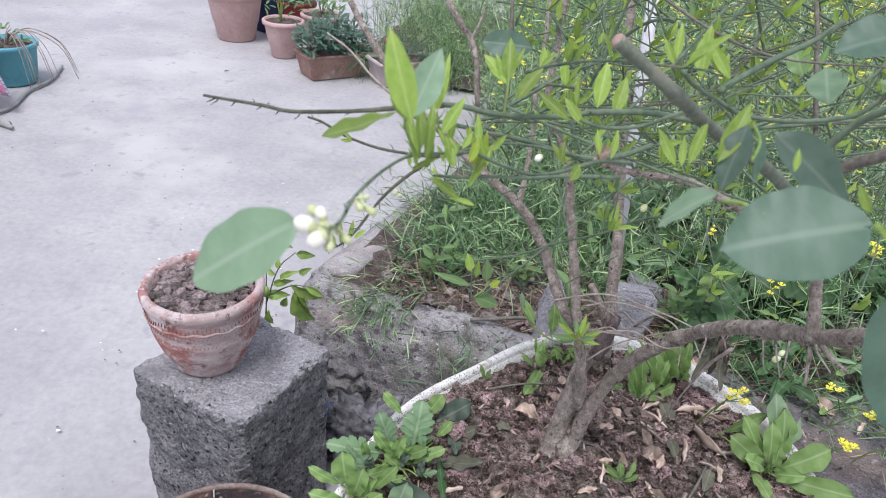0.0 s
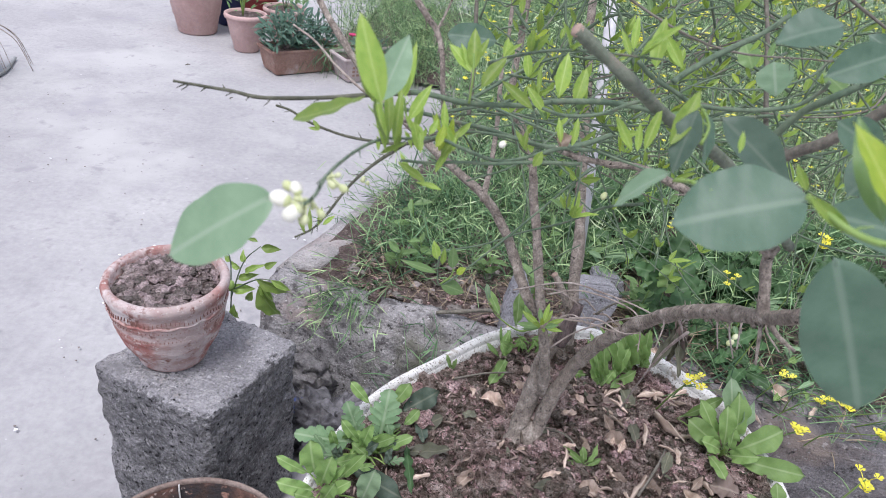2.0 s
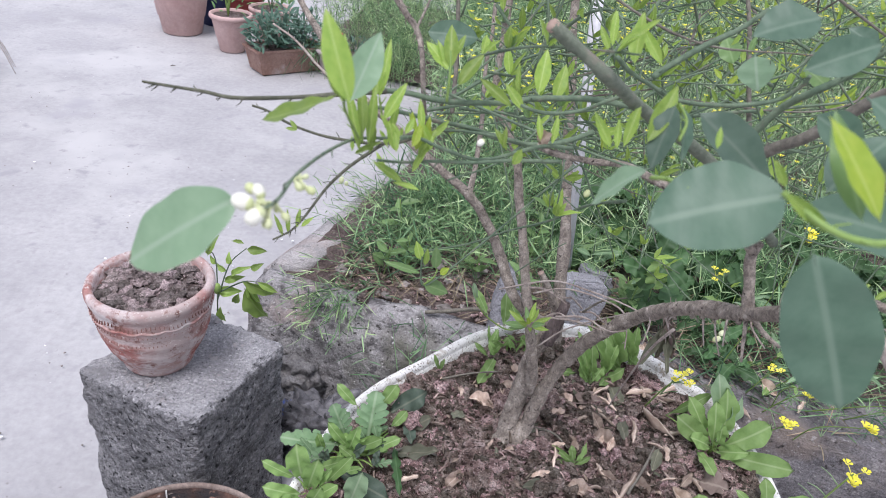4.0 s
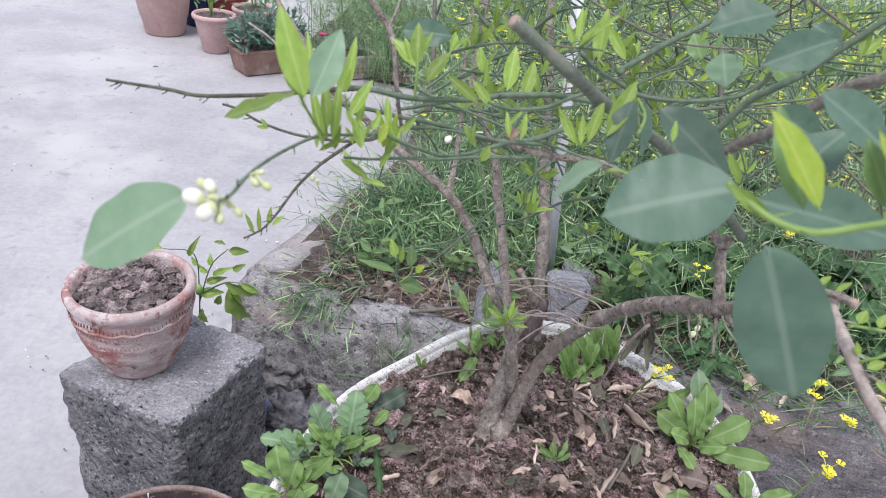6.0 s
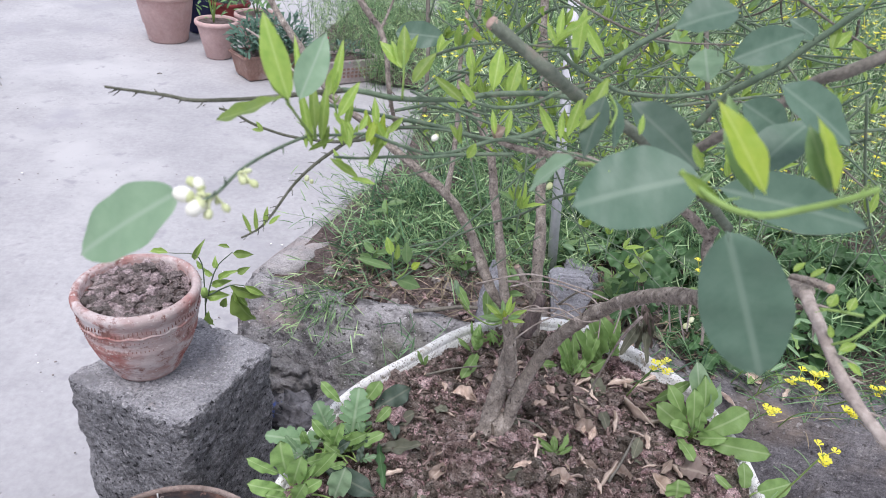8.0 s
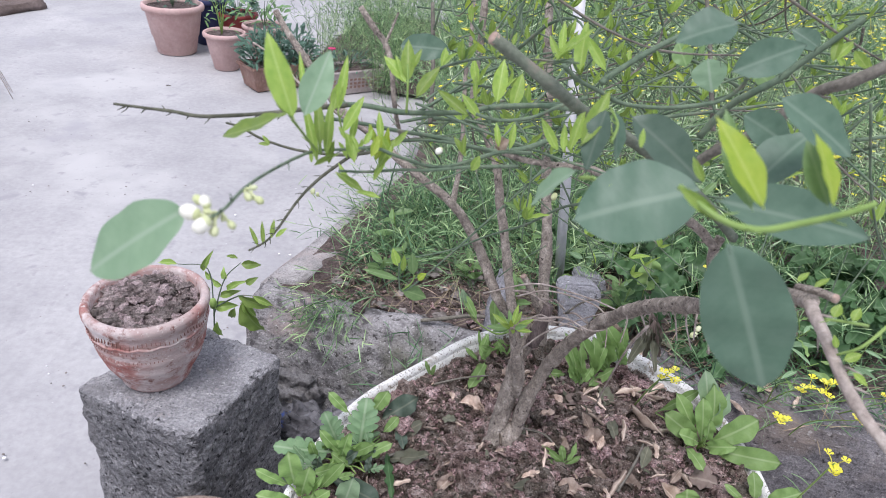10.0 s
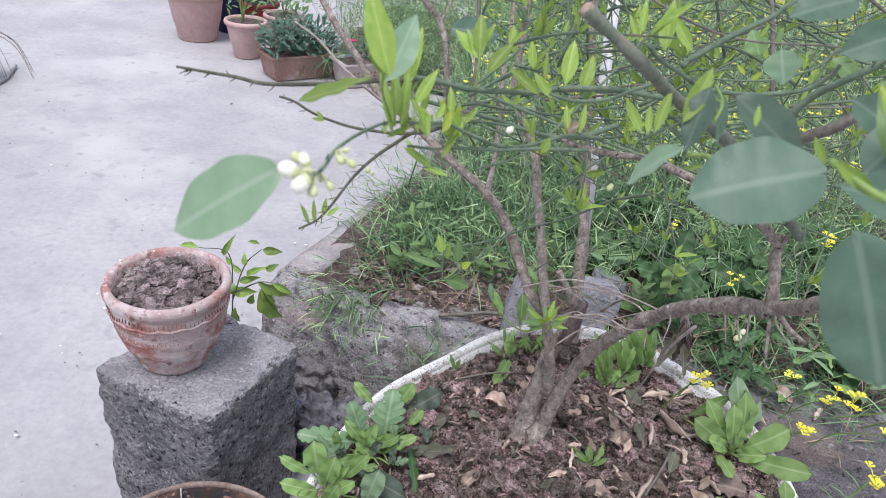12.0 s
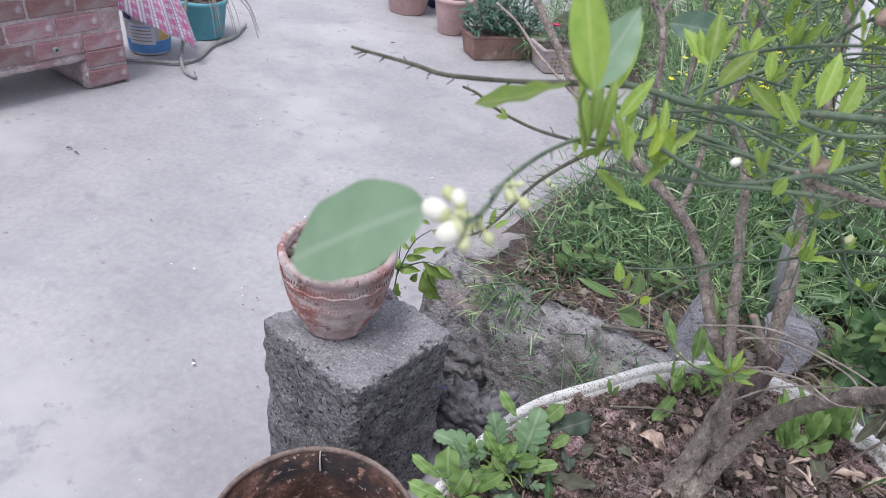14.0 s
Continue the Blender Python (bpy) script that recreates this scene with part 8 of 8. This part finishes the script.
# ---- pots along the bed ----
def flowerpot(name, centre, base_r, top_r, h, material, label, step=0.35):
    c = Vector(centre)
    pot = thing(name, c, label, "flowerpot", "pots in the yard")
    rs = base_r + (top_r - base_r) * step
    prof = [(0, 0.003), (base_r * 0.94, 0), (base_r, 0.008), (rs * 0.99, h * step), (rs * 1.03, h * step + 0.006), (top_r * 0.95, h * 0.84), (top_r * 0.96, h * 0.87)]
    rim = [(top_r * 0.955, h * 0.86), (top_r * 1.05, h * 0.875), (top_r * 1.075, h * 0.93), (top_r * 1.05, h * 0.985), (top_r, h), (top_r * 0.93, h * 0.985), (top_r * 0.9, h * 0.9)]
    part("pot_body", lathe(bmesh.new(), prof, 48, c, 0.004, c.x), material, pot)
    part("pot_rim", lathe(bmesh.new(), rim, 48, c, 0.004, c.x), material, pot)
    part("potting_soil", lathe(bmesh.new(), [(top_r * 0.93, h * 0.93), (top_r * 0.6, h * 0.9), (0, h * 0.92)], 32, c, 0.03, 3.0), bed_earth, pot)
    return pot


def bush(name, base, label, mesh, n, spread, high, leaf, ratio, stem_mat):
    """A small plant of many leaves on thin stems."""
    b = Vector(base)
    plant = thing(name, b, label, "plant", "potted plants")
    for k in range(5):
        a = k * 1.26
        tip = b + Vector((math.cos(a) * spread * 0.6, math.sin(a) * spread * 0.6, high * 0.8))
        part("stem", tube(bmesh.new(), [b, b.lerp(tip, 0.5) + Vector((0, 0, high * 0.15)), tip], 0.004, 0.002, 5), stem_mat, plant)
    for _ in range(n):
        a, d, z = rng.uniform(0, 6.28), math.sqrt(rng.uniform(0, 1)), rng.uniform(0.1, 1)
        at = b + Vector((math.cos(a) * d * spread, math.sin(a) * d * spread, high * z * (1 - 0.45 * d)))
        go = Vector((math.cos(a) * 0.7 + rng.normal() * 0.4, math.sin(a) * 0.7 + rng.normal() * 0.4, rng.uniform(-0.2, 1.0))).normalized() * leaf * rng.uniform(0.7, 1.2)
        put_leaf(mesh, stand_leaf(at, at + go, go.length * ratio, (0, -0.4, 1), rng.uniform(-30, 30)), plant)
    return plant


def planter(centre, length, depth, h, turn, material, label, band):
    """A long moulded planter box with tapering sides, a thick rim and a pressed grid on its sides."""
    c = Vector(centre)
    box_thing = thing("planter_box", c, label, "planter", "pots in the yard")
    m = Matrix.Translation(c) @ Matrix.Rotation(radians(turn), 4, "Z")
    bm = bmesh.new()
    rows = []
    for k, z in ((0.86, 0.0), (0.98, h * 0.86), (1.05, h * 0.88), (1.05, h), (0.94, h), (0.90, h * 0.8)):
        rows.append([bm.verts.new(m @ Vector((sx * length / 2 * (k if k < 1 else 1 + (k - 1) * 0.6), sy * depth / 2 * k, z))) for sx, sy in ((-1, -1), (1, -1), (1, 1), (-1, 1))])
    for a, b in zip(rows, rows[1:]):
        for k in range(4):
            bm.faces.new((a[k], a[(k + 1) % 4], b[(k + 1) % 4], b[k]))
    bm.faces.new(reversed(rows[0]))
    bm.faces.new(rows[-1])
    bmesh.ops.bevel(bm, geom=list(bm.edges), offset=0.006, segments=2, affect="EDGES")
    part("planter_body", bm, material, box_thing, smooth=False)
    nx = 12
    for side in (-1, 1):
        bm = bmesh.new()
        for i in range(nx):
            for j in range(3):
                x = (i + 0.5) / nx * length * 0.78 - length * 0.39
                z = h * (0.3 + 0.16 * j)
                y = side * depth / 2 * (0.86 + 0.12 * z / h * 1.16)
                box(bm, (x - 0.009, y - 0.004, z - 0.007), (x + 0.009, y + 0.004, z + 0.007), m)
        part("relief_grid", bm, band, box_thing, "pressed grid of small squares", False)
    bm = bmesh.new()
    box(bm, (-length * 0.45, -depth * 0.44, h * 0.8), (length * 0.45, depth * 0.44, h * 0.9), m)
    part("potting_soil", bm, bed_earth, box_thing)
    return box_thing


bush_leaf = blade_mesh("bush_leaf", leaf_surface("bush_green", (0.065, 0.135, 0.100), (0.125, 0.215, 0.155), (0.19, 0.28, 0.21), 0.5, 0.2, 0.25), 0.45, 0.5, 0.9, 0.15, 0.2, rows=5, cols=2)
pale_leaf = blade_mesh("pale_leaf", leaf_surface("pale_green", (0.12, 0.24, 0.09), (0.20, 0.33, 0.14), (0.28, 0.4, 0.2), 0.5, 0.3, 0.25), 0.45, 0.5, 0.9, 0.15, 0.3, rows=5, cols=2)
flowerpot("flowerpot", (-1.83, 5.42, 0), 0.145, 0.215, 0.37, pale_terracotta, "large pale terracotta-coloured plastic pot on the cement floor")
flowerpot("flowerpot", (-1.36, 5.08, 0), 0.09, 0.145, 0.27, pale_terracotta, "medium pale terracotta-coloured pot beside the planter box")
flowerpot("flowerpot", (-1.42, 5.75, 0), 0.10, 0.15, 0.27, red_plastic, "dark red plastic pot behind the pale pots")
flowerpot("flowerpot", (-1.15, 5.45, 0), 0.11, 0.16, 0.26, pale_terracotta, "pale pot half hidden behind the planter box")
bush("potted_shrub", (-1.83, 5.42, 0.34), "dark leafy shrub in the large pot", bush_leaf, 90, 0.17, 0.3, 0.06, 0.4, green_bark)
bush("potted_plant", (-1.38, 5.08, 0.24), "slender light green plant in the medium pot", pale_leaf, 26, 0.10, 0.32, 0.06, 0.3, lime)
bush("potted_plant", (-1.42, 5.75, 0.24), "grey-green succulent plant in the dark red pot", bush_leaf, 60, 0.16, 0.25, 0.09, 0.4, green_bark)
bush("potted_plant", (-1.15, 5.45, 0.23), "leafy green plant behind the planter box", pale_leaf, 70, 0.17, 0.28, 0.07, 0.35, green_bark)
flowerpot("bucket", (-1.66, 5.78, 0), 0.12, 0.14, 0.36, navy_plastic, "dark navy plastic bucket behind the large pot")
planter((-0.91, 4.78, 0), 0.52, 0.24, 0.17, 38, planter_clay, "long terracotta planter box with a pressed grid", planter_clay)
planter((-0.42, 4.80, 0), 0.50, 0.24, 0.17, 34, planter_white, "long whitish planter box with a pressed grid", planter_clay)
for x, y, hgt, n in ((-1.02, 4.69, 0.27, 220), (-0.91, 4.78, 0.30, 230), (-0.8, 4.86, 0.26, 190)):
    bush("carnation_plant", (x, y, 0.15), "bushy blue-green plant filling the terracotta planter", bush_leaf, n, 0.13, hgt, 0.07, 0.24, green_bark)
bush("pink_flower_plant", (-0.42, 4.80, 0.15), "low green plant with a pink flower in the whitish planter", bush_leaf, 80, 0.16, 0.14, 0.06, 0.24, green_bark)
bm = bmesh.new()
for k in range(9):
    a = k * 0.7
    tube(bm, [(-0.54, 4.75, 0.28), (-0.54 + 0.012 * math.cos(a), 4.75 + 0.012 * math.sin(a), 0.295), (-0.54 + 0.026 * math.cos(a), 4.75 + 0.026 * math.sin(a), 0.292)], 0.004, 0.006, 5, steps=2)
lone("pink_flower", bm, petal_pink, "single deep pink blossom above the whitish planter", "flower")
strips("planter_grass", [ribbons(rng, np.array([-0.74, 4.83, 0.14]) + rng.normal(0, 1, (170, 3)) * np.array([0.09, 0.07, 0.01]), rng.normal(0, 0.7, (170, 3)) + np.array([0.1, -0.3, 0.5]), rng.uniform(0.12, 0.26, 170), rng.uniform(0.004, 0.008, 170), rng.uniform(0.4, 1.1, 170), 4)], grass_green, None, "long grass blades spilling over the planter box", "grass")

# ---- brick planter, paint bucket, basin, cloth and hose at the yard's side ----
brick_m = Matrix.Translation((-2.57, 3.03, 0)) @ Matrix.Rotation(math.atan2(0.944, 0.33), 4, "Z")
brick_bed = thing("brick_planter", (-2.57, 3.03, 0), "raised red brick planter with smeared mortar on low brick legs", "planter")
bm = rough_box((-2.4, 0.012, 0.185), (-0.006, 0.55, 0.74), brick_m, 0.06, 0.004, 0.003, 9.0)
part("mortar_core", bm, mortar, brick_bed)
bm = rough_box((-2.4, 0.010, 0.150), (-0.005, 0.553, 0.187), brick_m, 0.03, 0.006, 0.007, 14.0)
part("base_slab", bm, mortar, brick_bed)
bm = rough_box((-0.24, 0.012, -0.004), (-0.004, 0.5, 0.152), brick_m, 0.03, 0.008, 0.006, 12.0)
part("brick_leg", bm, mortar, brick_bed)
bm = rough_box((-2.3, 0.012, -0.004), (-2.06, 0.5, 0.152), brick_m, 0.03, 0.008, 0.006, 12.0)
part("brick_leg", bm, mortar, brick_bed)
bm = bmesh.new()
lathe(bm, [(0.008, 0), (0.016, 0), (0.016, 0.02), (0.008, 0.02), (0.008, 0)], 14)
bmesh.ops.transform(bm, matrix=brick_m @ Matrix.Translation((-0.37, 0.004, 0.235)) @ Matrix.Rotation(radians(90), 4, "X"), verts=bm.verts)
part("drain_pipe", bm, hose_grey, brick_bed, "small grey drain pipe end")
bm = bmesh.new()
box(bm, (-0.109, -0.010, -0.043), (0.109, 0.03, 0.043))
bmesh.ops.bevel(bm, geom=list(bm.edges), offset=0.006, segments=1, affect="EDGES")
for v in bm.verts:
    v.co += Vector((0, noise.noise(v.co * 30) * 0.004, noise.noise(v.co * 24) * 0.003))
brick_mesh = finish(bm, "brick", brick_red, False)
for row in range(5):
    for i in range(9):
        x = -0.115 - i * 0.232 - (0.115 if row % 2 else 0)
        ob = under(new("brick", brick_mesh), brick_bed)
        ob.matrix_basis = brick_m @ Matrix.Translation((x, 0.015, 0.235 + row * 0.102)) @ Euler((0, rng.normal() * 0.015, rng.normal() * 0.01)).to_matrix().to_4x4()
for x, z in ((-0.115, 0.050), (-0.115, 0.150), (-2.18, 0.050)):
    ob = under(new("brick", brick_mesh), brick_bed)
    ob.matrix_basis = brick_m @ Matrix.Translation((x, 0.012, z)) @ Euler((0, 0.02, 0.01)).to_matrix().to_4x4()
for row in range(0, 5):
    for i in range(2):
        ob = under(new("brick", brick_mesh), brick_bed)
        ob.matrix_basis = brick_m @ Matrix.Translation((-0.010, 0.15 + i * 0.232 + (0.05 if row % 2 else 0), 0.235 + row * 0.102)) @ Matrix.Rotation(radians(90), 4, "Z")

PAINT = Vector((-2.80, 3.50, 0))
pail = thing("paint_bucket", PAINT, "white plastic paint bucket with blue and yellow print", "bucket")
part("bucket_body", lathe(bmesh.new(), [(0, 0.002), (0.112, 0), (0.118, 0.006), (0.135, 0.27), (0.141, 0.272), (0.141, 0.285), (0.136, 0.288), (0.134, 0.34), (0.128, 0.34), (0.112, 0.02), (0, 0.016)], 48, PAINT), bucket_white, pail)


def band(z0, z1, a0, a1, material, label, lift=0.0016):
    """A printed patch that follows the bucket's wall between two heights and angles (degrees)."""
    bm = bmesh.new()
    cols = []
    for i in range(13):
        a = radians(a0 + (a1 - a0) * i / 12)
        cols.append([bm.verts.new(PAINT + Vector(((0.118 + 0.017 * z / 0.27 + lift) * math.cos(a), (0.118 + 0.017 * z / 0.27 + lift) * math.sin(a), z))) for z in (z0, z1)])
    for a, b in zip(cols, cols[1:]):
        bm.faces.new((a[0], b[0], b[1], a[1]))
    part("print", bm, material, pail, label)


band(0.012, 0.085, -150, 60, label_blue, "blue printed band")
band(0.088, 0.26, -25, 60, label_yellow, "ochre printed field")
band(0.065, 0.19, -105, -35, label_grey, "pale grey printed panel", 0.0024)
band(0.205, 0.245, -120, -92, label_navy, "dark navy printed mark", 0.0024)
for k in range(5):
    band(0.085 + k * 0.02, 0.091 + k * 0.02, -98, -45, label_blue if k == 4 else hose_grey, "", 0.0032)

BASIN = Vector((-2.72, 3.93, 0))
basin = thing("blue_pot", BASIN, "round teal blue plastic pot on the floor", "flowerpot")
part("pot_body", lathe(bmesh.new(), [(0, 0.002), (0.125, 0), (0.132, 0.01), (0.158, 0.21), (0.170, 0.214), (0.172, 0.235), (0.166, 0.24), (0.152, 0.238), (0.150, 0.20), (0, 0.19)], 48, BASIN), blue_plastic, basin)
part("potting_soil", lathe(bmesh.new(), [(0.153, 0.215), (0.08, 0.222), (0, 0.218)], 32, BASIN, 0.03), bed_earth, basin)
wilted = thing("wilted_plant", BASIN + Vector((0, 0, 0.215)), "wilted plant with dry stems drooping over the blue pot", "plant")
for k in range(11):
    a = rng.uniform(-1.1, 0.6)
    d = Vector((math.cos(a), math.sin(a), 0))
    p = BASIN + Vector((0, 0, 0.215))
    e = rng.uniform(0.24, 0.40)
    part("dry_stem", tube(bmesh.new(), [p, p + d * 0.12 + Vector((0, 0, 0.10)), p + d * e * 0.8 + Vector((0, 0, 0.02)), p + d * e + Vector((0, 0, -0.17))], 0.003, 0.0018, 5, 0.5), dead, wilted)
bush("potted_plant", BASIN + Vector((-0.03, 0.02, 0.2)), "sparse brownish green plant in the blue pot", pale_leaf, 40, 0.12, 0.14, 0.05, 0.4, dead)

bm = bmesh.new()
cols = []
for i in range(26):
    row = []
    for j in range(30):
        s, t_ = i / 25, j / 29
        top = Vector((-2.92, 3.42, 0.353)).lerp(Vector((-2.69, 3.60, 0.353)), s)
        low = Vector((-2.76, 3.20, 0.31)).lerp(Vector((-2.42, 3.44, 0.095)), s)
        fold = (0.018 * math.sin(s * 19 + t_ * 2) + 0.01 * math.sin(s * 41 + 1)) * min(1, t_ * 3)
        row.append(bm.verts.new(top.lerp(low, t_) + Vector((fold * 0.7, -fold * 0.7, 0.07 * math.sin(math.pi * t_) + 0.012 * noise.noise(Vector((s * 6, t_ * 5, 0)))))))
    cols.append(row)
spread = bm.loops.layers.uv.new("weave")
where = {v: (i / 25, k / 29) for i, row in enumerate(cols) for k, v in enumerate(row)}
for a, b in zip(cols, cols[1:]):
    for k in range(29):
        face = bm.faces.new((a[k], a[k + 1], b[k + 1], b[k]))
        for loop in face.loops:
            loop[spread].uv = where[loop.vert]
made = bmesh.ops.solidify(bm, geom=list(bm.faces), thickness=0.003)
lone("checked_cloth", bm, cloth_pink, "pink and white checked cloth draped over the bucket edge", "cloth")

hose = [(-2.90, 3.20, 0.012), (-2.766, 3.24, 0.012), (-2.613, 3.317, 0.012), (-2.514, 3.366, 0.012), (-2.47, 3.50, 0.012), (-2.53, 3.76, 0.012), (-2.52, 3.98, 0.012), (-2.60, 4.25, 0.012)]
lone("garden_hose", tube(bmesh.new(), hose, 0.010, 0.010, 10, 0.0, 8), hose_grey, "grey garden hose lying on the floor", "hose")
lone("garden_hose", tube(bmesh.new(), [(-2.60, 3.66, 0.42), (-2.60, 3.60, 0.25), (-2.55, 3.47, 0.06), (-2.50, 3.38, 0.032), (-2.40, 3.27, 0.014), (-2.30, 3.225, 0.012)], 0.010, 0.010, 10, 0.0, 8), hose_grey, "loose grey hose end hanging to the floor", "hose")
